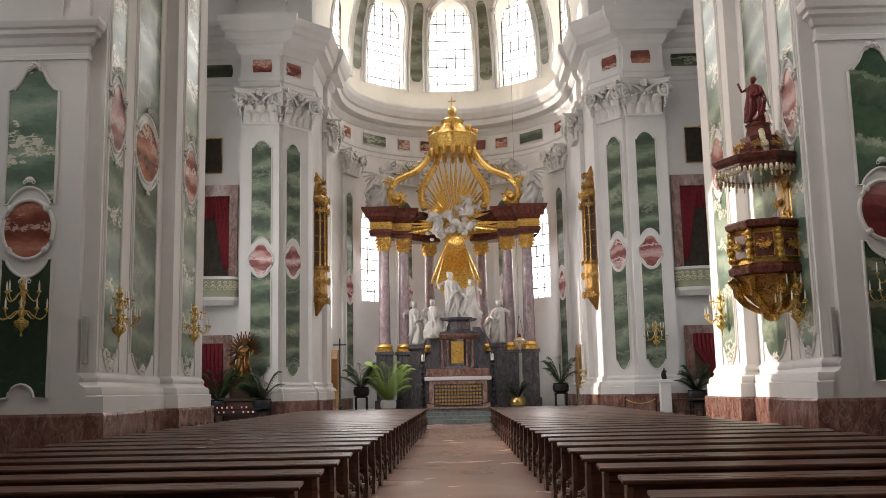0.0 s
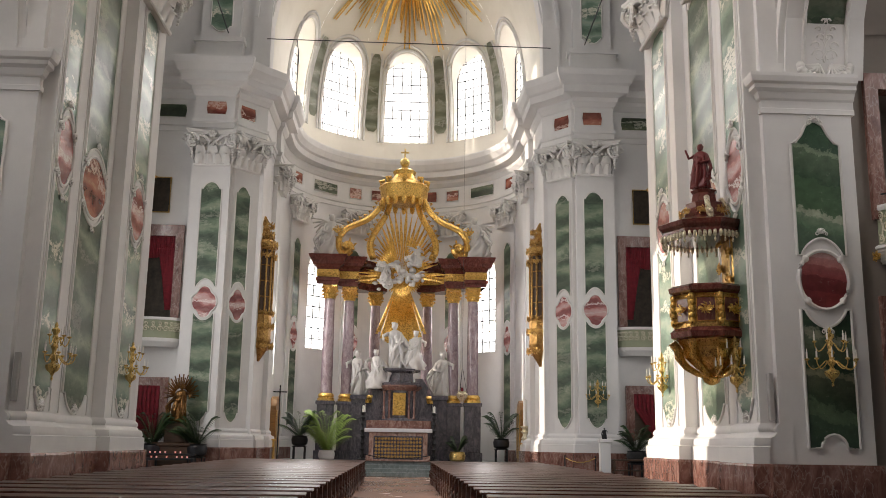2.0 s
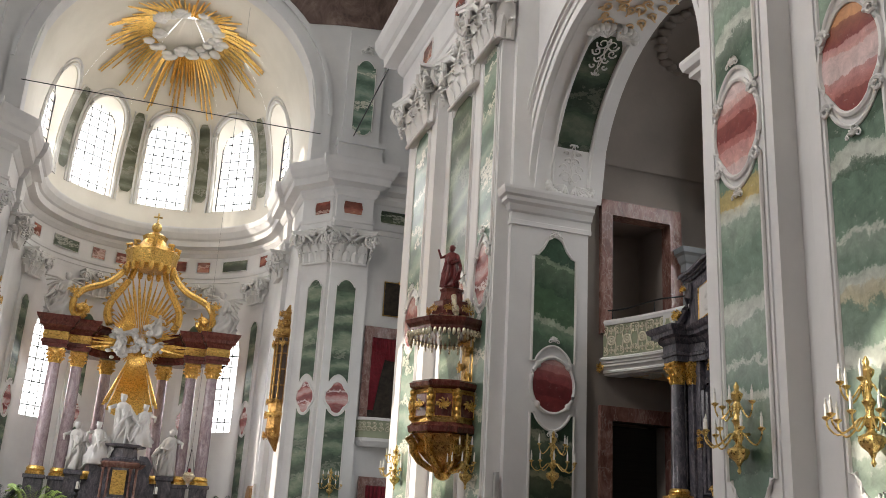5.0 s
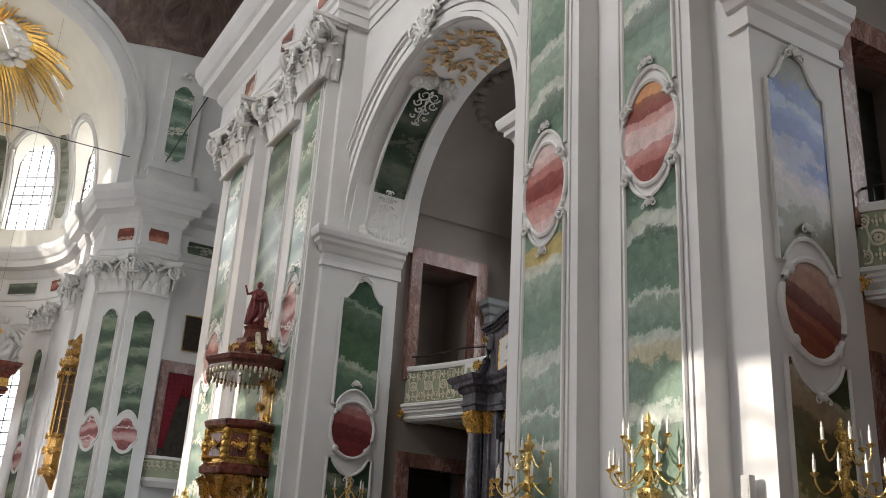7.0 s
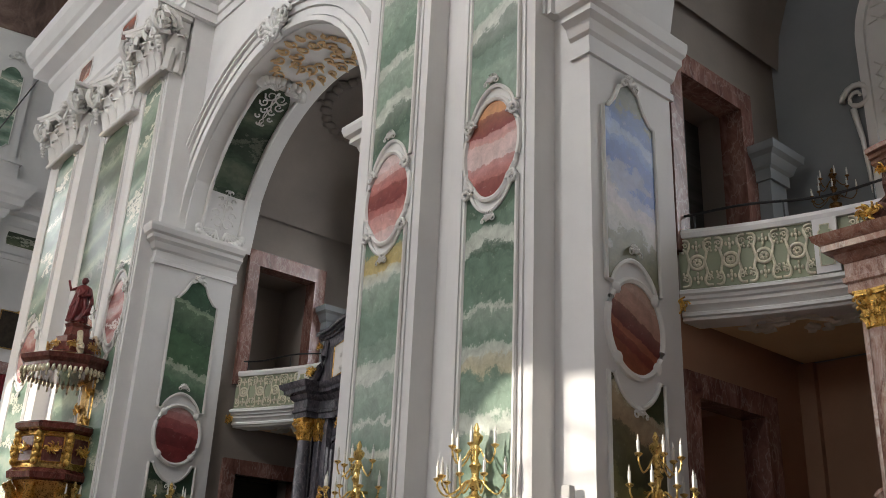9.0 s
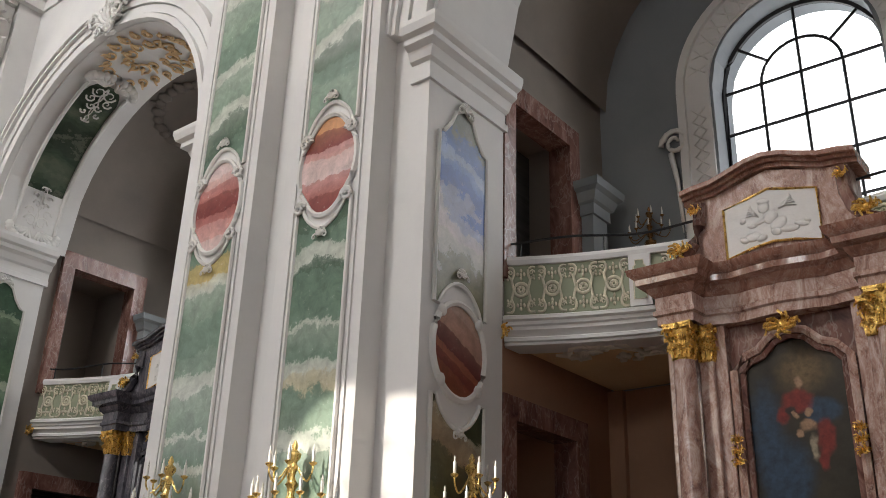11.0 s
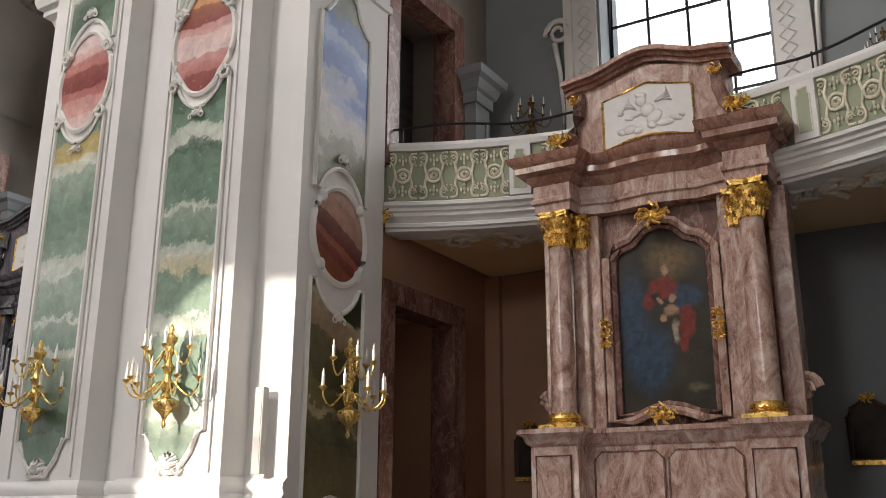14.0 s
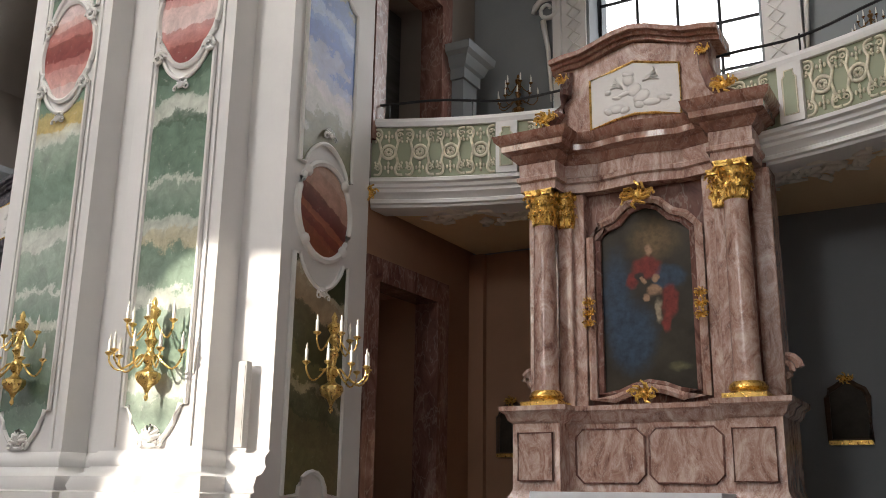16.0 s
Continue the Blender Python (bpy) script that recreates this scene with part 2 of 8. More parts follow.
BEDS_HIGH = strata("green_scagliola_high_beds", 8.8, 15.0, [(8.8, LIGHT_G), (9.6, MID_G), (9.9, DEEP_G), (10.3, PALE), (10.6, LIGHT_G), (11.3, PALE), (11.5, MID_G), (12.2, LIGHT_G), (12.9, PALE), (13.2, MID_G), (14.2, LIGHT_G)], slope=(0, 0.25), mid=(0, 10.4))
OLIVE_D, OLIVE_M = (0.06, 0.07, 0.032), (0.15, 0.145, 0.065)
BEDS_WEST = strata("dark_olive_scagliola_beds", 1.7, 5.0, [(1.7, OLIVE_M), (2.35, (0.14, 0.12, 0.06)), (2.75, OLIVE_D), (2.98, (0.42, 0.38, 0.26)), (3.1, OLIVE_M), (3.4, OLIVE_D), (4.0, (0.36, 0.27, 0.17)), (4.4, (0.50, 0.45, 0.33)), (4.5, OLIVE_D)], slope=(0.35, 0), mid=(9.83, 0), flecks=0.1)
BLUE = strata("blue_sky_scagliola", 6.0, 9.5, [(6.0, (0.16, 0.16, 0.08)), (6.75, (0.42, 0.40, 0.36)), (7.1, (0.50, 0.44, 0.44)), (7.45, (0.26, 0.28, 0.40)), (7.7, (0.045, 0.10, 0.34)), (8.15, (0.11, 0.20, 0.46)), (8.4, (0.30, 0.38, 0.55)), (8.65, (0.09, 0.16, 0.38)), (8.95, (0.17, 0.18, 0.15))], slope=(0.3, 0), mid=(9.83, 0), rag=0.5, rough=0.42, swell=1.5, fleck=(0.5, 0.5, 0.6), flecks=0.3)
ROSE, DEEP_R, BLUSH = (0.46, 0.17, 0.15), (0.22, 0.045, 0.04), (0.66, 0.52, 0.50)
OVAL_NEAR = strata("banded_rose_oval", 7.4, 9.2, [(7.4, DEEP_R), (7.85, ROSE), (8.15, BLUSH), (8.5, (0.60, 0.33, 0.30)), (8.65, DEEP_R), (8.95, (0.55, 0.27, 0.12))], rag=0.14, swell=0.3, flecks=0.3)
OVAL_FAR = strata("pale_rose_oval", 7.4, 9.2, [(7.4, BLUSH), (7.85, (0.6, 0.33, 0.30)), (8.1, ROSE), (8.25, DEEP_R), (8.55, ROSE), (8.8, (0.62, 0.40, 0.37)), (8.95, BLUSH)], rag=0.14, swell=0.3, flecks=0.6)
OVAL_WEST = strata("rust_and_blush_oval", 4.8, 6.3, [(4.8, (0.26, 0.08, 0.04)), (5.15, (0.18, 0.035, 0.025)), (5.3, (0.34, 0.11, 0.06)), (5.42, (0.13, 0.02, 0.018)), (5.68, (0.40, 0.22, 0.17)), (6.0, (0.46, 0.30, 0.24))], slope=(0.45, 0), mid=(9.83, 0), rag=0.1, swell=0.2, flecks=0.12)
OVAL_EAST = strata("deep_red_oval", 4.8, 6.3, [(4.8, (0.20, 0.035, 0.035)), (5.25, (0.13, 0.02, 0.022)), (5.6, (0.26, 0.06, 0.06)), (5.85, (0.42, 0.17, 0.16)), (6.05, (0.5, 0.3, 0.28))], slope=(0.15, 0), mid=(9.6, 0), rag=0.1, swell=0.25, flecks=0.15)
BEDS_EAST = strata("deep_green_scagliola_beds", 6.0, 9.5, [(6.0, DEEP_G), (6.75, (0.09, 0.17, 0.10)), (7.05, (0.36, 0.40, 0.30)), (7.2, (0.06, 0.12, 0.06)), (7.9, (0.035, 0.075, 0.04)), (8.5, (0.22, 0.28, 0.19)), (8.65, (0.035, 0.08, 0.045))], slope=(0.25, 0), mid=(9.6, 0), flecks=0.12)
BEDS_EAST_LOW = strata("deep_green_scagliola_low_beds", 1.7, 5.0, [(1.7, (0.03, 0.06, 0.035)), (2.4, (0.09, 0.14, 0.08)), (2.7, (0.03, 0.055, 0.03)), (3.3, (0.26, 0.27, 0.18)), (3.45, (0.04, 0.08, 0.045)), (4.2, (0.28, 0.30, 0.22)), (4.32, (0.03, 0.06, 0.035))], slope=(0.2, 0), mid=(9.6, 0), flecks=0.12)
STRAPWHITE = plain("gilt_edged_white_strapwork", (0.76, 0.71, 0.55), 0.25, 0, 0.3, 9.0, 0.3)
REDSTONE = brecciated("red_brown_marble", [(0.3, (0.075, 0.03, 0.025)), (0.5, (0.20, 0.095, 0.075)), (0.72, (0.36, 0.22, 0.18))], (0.46, 0.36, 0.31))
ALTARSTONE = brecciated("pink_grey_altar_marble", [(0.3, (0.13, 0.055, 0.042)), (0.47, (0.40, 0.235, 0.185)), (0.68, (0.66, 0.53, 0.46))], (0.70, 0.60, 0.54), 0.2, 3.4)
CORNICESTONE = brecciated("russet_cornice_marble", [(0.3, (0.12, 0.045, 0.03)), (0.5, (0.31, 0.15, 0.105)), (0.72, (0.48, 0.30, 0.235))], (0.52, 0.40, 0.34), 0.18, 2.6)
DARKSTONE = brecciated("dark_grey_marble", [(0.3, (0.035, 0.035, 0.045)), (0.5, (0.09, 0.085, 0.10)), (0.75, (0.20, 0.18, 0.20))], (0.3, 0.27, 0.28), 0.2, 2.2)
COLUMNSTONE = brecciated("violet_column_marble", [(0.3, (0.16, 0.10, 0.12)), (0.5, (0.30, 0.22, 0.24)), (0.75, (0.46, 0.38, 0.38))], (0.5, 0.44, 0.44), 0.16, 2.0)
STEPSTONE = brecciated("green_grey_step_stone", [(0.3, (0.10, 0.13, 0.13)), (0.5, (0.18, 0.22, 0.22)), (0.75, (0.30, 0.34, 0.34))], (0.4, 0.42, 0.42), 0.3)
GOLD = gilt("gilding")
OLDGOLD = gilt("old_gilding", (0.70, 0.46, 0.16), (0.24, 0.11, 0.03), 0.35)
DUSKGOLD = gilt("dusky_gilding", (0.22, 0.11, 0.04), (0.06, 0.03, 0.012), 0.5)
BROWNGOLD = gilt("browned_gilding", (0.46, 0.27, 0.09), (0.14, 0.06, 0.02), 0.4)
BRASS = gilt("polished_brass", (0.80, 0.58, 0.22), (0.42, 0.26, 0.07), 0.25)
PEWWOOD = timber("dark_pew_wood", (0.095, 0.026, 0.010), (0.024, 0.007, 0.0035), 0.32)
DOORWOOD = timber("dark_door_wood", (0.10, 0.055, 0.03), (0.045, 0.022, 0.012), 0.4)
# near-black colour for the shade inside open doorways
ROOMSHADE = timber("near_black_room_shade", (0.03, 0.028, 0.022), (0.014, 0.013, 0.011), 0.5)
HONEYWOOD = timber("honey_door_wood", (0.42, 0.21, 0.06), (0.22, 0.10, 0.03), 0.35)
PULPITWOOD = brecciated("red_pulpit_marbling", [(0.3, (0.055, 0.012, 0.010)), (0.5, (0.13, 0.032, 0.025)), (0.75, (0.22, 0.075, 0.055))], (0.3, 0.16, 0.12), 0.18, 3.0)
CRIMSON = plain("crimson_velvet", (0.20, 0.012, 0.022), 0.85, 0, 0.4)
LINEN = plain("white_linen", (0.78, 0.78, 0.80), 0.8, 0, 0.08)
IRON = plain("black_iron", (0.02, 0.02, 0.022), 0.5, 0.4)
LEAD = plain("window_lead", (0.05, 0.05, 0.06), 0.6, 0.2)
CANDLE = plain("candle_wax", (0.86, 0.84, 0.78), 0.5, 0, 0.06)
# green lightened in its colour for the sun on the palm
SUNLITLEAF = plain("sunlit_palm_leaf", (0.36, 0.52, 0.12), 0.45, 0, 0.5)
DARKLEAF = plain("dark_leaf", (0.03, 0.07, 0.02), 0.45, 0, 0.5)
MARBLEWHITE = plaster("white_statue_stucco", (0.70, 0.68, 0.65), (0.50, 0.48, 0.46), 0.45, 0.6)
OXBLOOD = plain("oxblood_robe_paint", (0.16, 0.02, 0.02), 0.35)
SPEAKERGREY = plain("grey_loudspeaker_paint", (0.45, 0.44, 0.42), 0.5, 0, 0.1)
# old paintings, and the sheet that stands for shade behind the oratory curtains
DARKOIL_AND_SHADE = plain("dark_oil_and_room_shade", (0.04, 0.03, 0.02), 0.55, 0, 0.7, 3.0)
RAILGREEN = plaster("pale_green_balustrade", (0.32, 0.35, 0.235), (0.25, 0.275, 0.18), 0.55)
PALEGOLD = gilt("pale_gilding", (0.86, 0.80, 0.62), (0.50, 0.43, 0.28), 0.4)
# white and cream chapel plaster, darkened in colour to stand for shade
SHADETAUPE = plaster("shaded_taupe_plaster", (0.25, 0.215, 0.185), (0.18, 0.155, 0.135))
OCHRE = plaster("ochre_soffit_plaster", (0.80, 0.58, 0.34), (0.64, 0.44, 0.24))
FRESCO = brecciated("dark_ceiling_fresco", [(0.3, (0.05, 0.03, 0.025)), (0.5, (0.16, 0.10, 0.08)), (0.75, (0.34, 0.26, 0.22))], (0.22, 0.15, 0.12), 0.7, 0.5)


def floor_material():
    m, n, l, b = base_mat("polished_floor_stone", 0.28)
    v = coords(n, l, per_object=True)
    a = noise_tex(n, l, v, 0.25, 4, 0.5)
    c = ramp(n, l, a, [(0.3, (0.36, 0.22, 0.17)), (0.7, (0.46, 0.31, 0.25))])
    f = noise_tex(n, l, v, 40, 4, 0.7)
    c = mix(n, l, 0.04, c, ramp(n, l, f, [(0.35, (0.2, 0.13, 0.1)), (0.65, (0.5, 0.38, 0.32))]))
    l.new(c, b.inputs["Base Color"])
    l.new(ramp(n, l, noise_tex(n, l, v, 0.6, 3), [(0.3, (0.2,) * 3), (0.7, (0.28,) * 3)]), b.inputs["Roughness"])
    return m


def glass_material():
    m, n, l, b = base_mat("old_window_glass", 0.06)
    b.inputs["Transmission Weight"].default_value, b.inputs["IOR"].default_value = 1.0, 1.02
    b.inputs["Base Color"].default_value = (0.95, 0.97, 0.97, 1)
    return m


def glow_material(name, colour, strength):
    m, n, l, b = base_mat(name, 0.5)
    b.inputs["Emission Color"].default_value = (*colour, 1)
    b.inputs["Emission Strength"].default_value = strength
    return m


FLOOR = floor_material()
GLASS = glass_material()
DAYLIGHT = glow_material("bright_hazy_sky", (0.96, 0.98, 1.0), 1.9)
REDGLOW = glow_material("red_votive_glow", (1.0, 0.08, 0.03), 0.45)
# ---- building helpers ----
def part(name, bm, material, parent=None, label="", smooth=False):
    bmesh.ops.recalc_face_normals(bm, faces=bm.faces)
    me = bpy.data.meshes.new(name)
    bm.to_mesh(me)
    bm.free()
    me.materials.append(material)
    if smooth:
        me.polygons.foreach_set("use_smooth", [True] * len(me.polygons))
        if smooth != "all":
            me.set_sharp_from_angle(angle=radians(42))
    ob = new(name, me)
    ob.parent = parent
    return tagged(ob, label)


def thing(name, at, label, category, group="", rz=0.0):
    ob = new(name)
    ob.matrix_basis = pose(*at, 0, 0, rz)
    return tagged(ob, label, category, group)


def box(bm, x0, x1, y0, y1, z0, z1):
    v = [bm.verts.new((x, y, z)) for z in (z0, z1) for x, y in ((x0, y0), (x1, y0), (x1, y1), (x0, y1))]
    for f in ((0, 1, 2, 3), (4, 5, 6, 7), (0, 1, 5, 4), (1, 2, 6, 5), (2, 3, 7, 6), (3, 0, 4, 7)):
        bm.faces.new([v[i] for i in f])
    return bm


def boxes(*rows):
    bm = bmesh.new()
    for r in rows:
        box(bm, *r)
    return bm


def soft(bm, width=0.01, segments=2):
    bmesh.ops.bevel(bm, geom=bm.edges[:], offset=width, segments=segments, affect="EDGES", profile=0.6)
    return bm


def prism(bm, outline, origin, u, n, t0, t1):
    """Outline of (along u, up) points, given depth along n."""
    o, u, n = Vector(origin), Vector(u), Vector(n)
    rings = [[bm.verts.new(o + u * a + Vector((0, 0, b)) + n * t) for a, b in outline] for t in (t0, t1)]
    k = len(outline)
    bm.faces.new(rings[0])
    bm.faces.new(rings[1])
    for i in range(k):
        bm.faces.new((rings[0][i], rings[0][(i + 1) % k], rings[1][(i + 1) % k], rings[1][i]))
    return bm


def lathe(bm, profile, at=(0, 0, 0), seg=24, lobes=0, depth=0.0):
    rings = []
    for r, z in profile:
        ring = []
        for i in range(seg):
            a = 2 * math.pi * i / seg
            rr = r * (1 + depth * math.cos(lobes * a)) if lobes else r
            ring.append(bm.verts.new((at[0] + rr * math.cos(a), at[1] + rr * math.sin(a), at[2] + z)))
        rings.append(ring)
    for a, b in zip(rings, rings[1:]):
        for i in range(seg):
            bm.faces.new((a[i], a[(i + 1) % seg], b[(i + 1) % seg], b[i]))
    bm.faces.new(rings[0])
    bm.faces.new(rings[-1])
    return bm


def tube(bm, pts, r, seg=6, closed=False, taper=1.0):
    pts = [Vector(p) for p in pts]
    k, rings = len(pts), []
    for i, p in enumerate(pts):
        a = pts[(i - 1) % k] if closed or i > 0 else p
        b = pts[(i + 1) % k] if closed or i < k - 1 else p
        d = (b - a).normalized()
        side = d.cross(Vector((0, 0, 1)) if abs(d.z) < 0.9 else Vector((1, 0, 0))).normalized()
        up = side.cross(d)
        rad = r * (1 + (taper - 1) * i / max(1, k - 1))
        rings.append([bm.verts.new(p + (side * math.cos(2 * math.pi * j / seg) + up * math.sin(2 * math.pi * j / seg)) * rad) for j in range(seg)])
    for i in range(k if closed else k - 1):
        a, b = rings[i], rings[(i + 1) % k]
        for j in range(seg):
            bm.faces.new((a[j], a[(j + 1) % seg], b[(j + 1) % seg], b[j]))
    if not closed:
        bm.faces.new(rings[0])
        bm.faces.new(rings[-1])
    return bm


def blob(bm, at, size, seg=10, rings=7, turn=None):
    m = Matrix.Translation(at) @ (turn or Matrix.Identity(4)) @ Matrix.Diagonal((*size, 1))
    bmesh.ops.create_uvsphere(bm, u_segments=seg, v_segments=rings, radius=1, matrix=m)
    return bm


def moulding(bm, path, profile, closed=False):
    """Sweeps a closed profile of (outward, up) points along a plan path; outward is to the path's left."""
    p = [Vector((a, b)) for a, b in path]
    k, rings = len(p), []
    for i in range(k):
        d0 = (p[i] - p[i - 1]).normalized() if closed or i > 0 else None
        d1 = (p[(i + 1) % k] - p[i]).normalized() if closed or i < k - 1 else None
        d0, d1 = d0 or d1, d1 or d0
        n0, n1 = Vector((-d0.y, d0.x)), Vector((-d1.y, d1.x))
        m = (n0 + n1) / max(0.25, 1 + n0.dot(n1))
        rings.append([bm.verts.new((p[i].x + m.x * o, p[i].y + m.y * o, z)) for o, z in profile])
    q = len(profile)
    for i in range(k if closed else k - 1):
        a, b = rings[i], rings[(i + 1) % k]
        for j in range(q):
            bm.faces.new((a[j], a[(j + 1) % q], b[(j + 1) % q], b[j]))
    if not closed:
        bm.faces.new(rings[0])
        bm.faces.new(rings[-1])
    return bm


def arc(cx, cz, r, a0, a1, k, squash=1.0):
    return [(cx + r * math.cos(radians(a0 + (a1 - a0) * i / k)), cz + squash * r * math.sin(radians(a0 + (a1 - a0) * i / k))) for i in range(k + 1)]


def swag(w, z, rise, k=12):
    """Edge from -w to w: shoulders, then a bow that rises (or dips) by rise in the middle."""
    pts = [(-w, z), (-w * 0.82, z)]
    for i in range(k + 1):
        t = -1 + 2 * i / k
        pts.append((w * 0.74 * t, z + rise * (0.25 + 0.75 * math.cos(t * math.pi / 2) ** 0.8)))
    return pts + [(w * 0.82, z), (w, z)]


def panel_outline(w, z0, z1, low, high):
    """low, high: bow of the bottom and top edges."""
    return swag(w, z0, low) + swag(w, z1, high)[::-1]


def oval_outline(w, h, lobes=0.0, k=36):
    pts = []
    for i in range(k):
        a = 2 * math.pi * i / k
        r = 1.0
        if lobes:
            d = (a + math.pi / 4) % (math.pi / 2) - math.pi / 4
            q = 0.5 * math.cos(d) + math.sqrt(0.3025 - 0.25 * math.sin(d) ** 2)
            r = 1 + lobes * 9 * (q / 1.05 - 1 + 0.06)
        pts.append((w * r * math.cos(a), h * r * math.sin(a)))
    return pts


def on_face(outline, origin, u, n, out):
    o, u, n = Vector(origin), Vector(u), Vector(n)
    return [o + u * a + Vector((0, 0, b)) + n * out for a, b in outline]


def inlay(parent, outline, origin, u, n, material, name="marble_panel", rim=0.035, label="", rim_material=None):
    """A marble panel let into a wall, with its raised white rim."""
    bm = prism(bmesh.new(), outline, origin, u, n, -0.05, 0.022)
    p = part(name, bm, material, parent, label)
    part("rim", tube(bmesh.new(), on_face(outline, origin, u, n, 0.025), rim, 6, True), rim_material or STUCCO, p, smooth=True)
    return p


def scroll(bm, at, u, n, r, turns=1.6, thick=0.05, side=1, squash=1.0):
    at, u, n = Vector(at), Vector(u), Vector(n)
    pts = []
    for i in range(22):
        t = i / 21
        a = t * turns * 2 * math.pi
        rr = r * (1 - 0.8 * t)
        pts.append(at + u * (side * rr * math.cos(a)) + Vector((0, 0, rr * math.sin(a) * squash)) + n * (0.04 * t))
    tube(bm, pts, thick, 6, taper=0.5)
    return bm


def crest(parent, at, u, n, s=1.0, material=None, name="shell_ornament"):
    """Small rocaille shell with leaves."""
    bm, at, u, n = bmesh.new(), Vector(at), Vector(u), Vector(n)
    for k in range(-3, 4):
        a = radians(90 + k * 24)
        tip = at + u * (0.26 * s * math.cos(a)) + Vector((0, 0, 0.26 * s * math.sin(a))) + n * 0.05 * s
        tube(bm, [at + n * 0.03, (at + tip) / 2 + n * 0.09 * s, tip], 0.05 * s, 6, taper=0.8)
    for sd in (-1, 1):
        scroll(bm, at + u * (0.22 * s * sd) - Vector((0, 0, 0.05 * s)) + n * 0.03, u, n, 0.12 * s, 1.3, 0.035 * s, -sd)
    return part(name, bm, material or STUCCO, parent, smooth=True)


def capital(parent, origin, u, n, w, h=1.45, depth=0.55, seed=1):
    """Composite pilaster capital: two rows of curling leaves, a beaded band, big corner volutes, a concave abacus with a flower."""
    rnd = random.Random(seed)
    o, u, n = Vector(origin), Vector(u), Vector(n)
    up = Vector((0, 0, 1))
    bm = bmesh.new()
    d0 = depth * 0.3
    prism(bm, [(-w * 0.98, 0), (w * 0.98, 0), (w * 1.0, h * 0.5), (w * 1.1, h * 0.86), (-w * 1.1, h * 0.86), (-w * 1.0, h * 0.5)], o, u, n, -0.3, d0)
    tube(bm, [o + u * (-w * 1.02) + n * d0, o + u * (w * 1.02) + n * d0], 0.07, 8)

    def leaf(base, side, out, width, height, curl):
        """One acanthus leaf as a cupped blade whose tip curls forward."""
        rows = []
        for i in range(8):
            t = i / 7
            c = base + up * (height * (t if t < 0.8 else 0.8 + 0.16 * math.sin((t - 0.8) * 12))) + out * (0.04 + curl * t ** 2.2)
            if t > 0.85:
                c = c - up * (height * 0.16 * (t - 0.85) / 0.15)
            ww = width * (0.7 + 0.45 * math.sin(math.pi * min(1.0, t * 1.1))) * (1 - 0.35 * t * t) * (1 + 0.16 * (i % 2))
            rows.append([bm.verts.new(c + side * (ww * q) + out * (0.05 * (1 - abs(q) * 1.6))) for q in (-1, -0.5, 0, 0.5, 1)])
        for a, b in zip(rows, rows[1:]):
            for q in range(4):
                bm.faces.new((a[q], a[q + 1], b[q + 1], b[q]))

    faces = [(o + n * d0, u, n, w, 3)] + [(o + u * (sd * w) - n * (0.3 - d0) * 0.4, n * -sd, u * sd, 0.3, 1) for sd in (-1, 1)]
    for fo, fu, fn, fw, count in faces:
        for z, hh, cnt, curl in ((0.0, 0.36, count + 1, 0.24), (0.2, 0.4, count, 0.3)):
            for k in range(cnt):
                leaf(fo + fu * ((-1 + 2 * (k + 0.5) / cnt) * fw) + up * (z * h), fu, fn, fw / cnt * 0.8, h * hh, curl + rnd.uniform(-0.03, 0.03))
        for k in range(max(2, int(fw / 0.09))):
            blob(bm, fo + fu * (-fw + 2 * fw * (k + 0.5) / max(2, int(fw / 0.09))) + up * (h * 0.63) + fn * 0.1, (0.07, 0.07, 0.07), 7, 5)
    # abacus, hollowed towards the middle
    edge = [(-w * 1.36, depth * 0.95), (-w * 1.2, depth * 0.85), (-w * 0.6, depth * 0.62), (0, depth * 0.55), (w * 0.6, depth * 0.62), (w * 1.2, depth * 0.85), (w * 1.36, depth * 0.95), (w * 1.3, -0.3), (-w * 1.3, -0.3)]
    for z0, z1, k in ((0.88, 0.94, 0.95), (0.94, 1.0, 1.02)):
        rings = [[bm.verts.new(o + u * (a * k) + n * (b * k if b > 0 else b) + up * (h * z)) for a, b in edge] for z in (z0, z1)]
        for q in range(len(edge)):
            bm.faces.new((rings[0][q], rings[0][(q + 1) % len(edge)], rings[1][(q + 1) % len(edge)], rings[1][q]))
        bm.faces.new(rings[0])
        bm.faces.new(rings[1])
    for sd in (-1, 1):
        corner = o + u * (sd * w * 1.12) + up * (h * 0.68) + n * (d0 + 0.2)
        for turn in (u, n):
            face = n if turn is u else u * sd
            scroll(bm, corner + face * 0.1, turn, face, h * 0.24, 2.2, 0.09, sd if turn is u else -1)
            blob(bm, corner + face * 0.14, (0.1, 0.1, 0.1), 8, 6)
        blob(bm, corner, (0.15, 0.15, h * 0.2), 9, 7)
        tube(bm, [o + u * (sd * w * 0.1) + up * (h * 0.66) + n * (d0 + 0.16), o + u * (sd * w * 0.5) + up * (h * 0.84) + n * (d0 + 0.2), corner + up * (h * 0.22) + n * 0.08], 0.085, 6)
        for k in range(4):
            blob(bm, corner - up * (h * 0.26 + 0.12 * k) + n * (0.08 - 0.03 * k), (0.085 - 0.01 * k,) * 3, 7, 5)
    for k in range(7):
        a = 2 * math.pi * k / 6
        blob(bm, o + up * (h * 0.9) + n * (depth * 0.62) + (u * math.cos(a) + up * math.sin(a)) * (0.0 if k == 6 else 0.13), (0.1, 0.1, 0.09), 7, 5)
    return part("capital", bm, STUCCO, parent, "carved white stucco capital with scrolls and leaves", smooth=True)


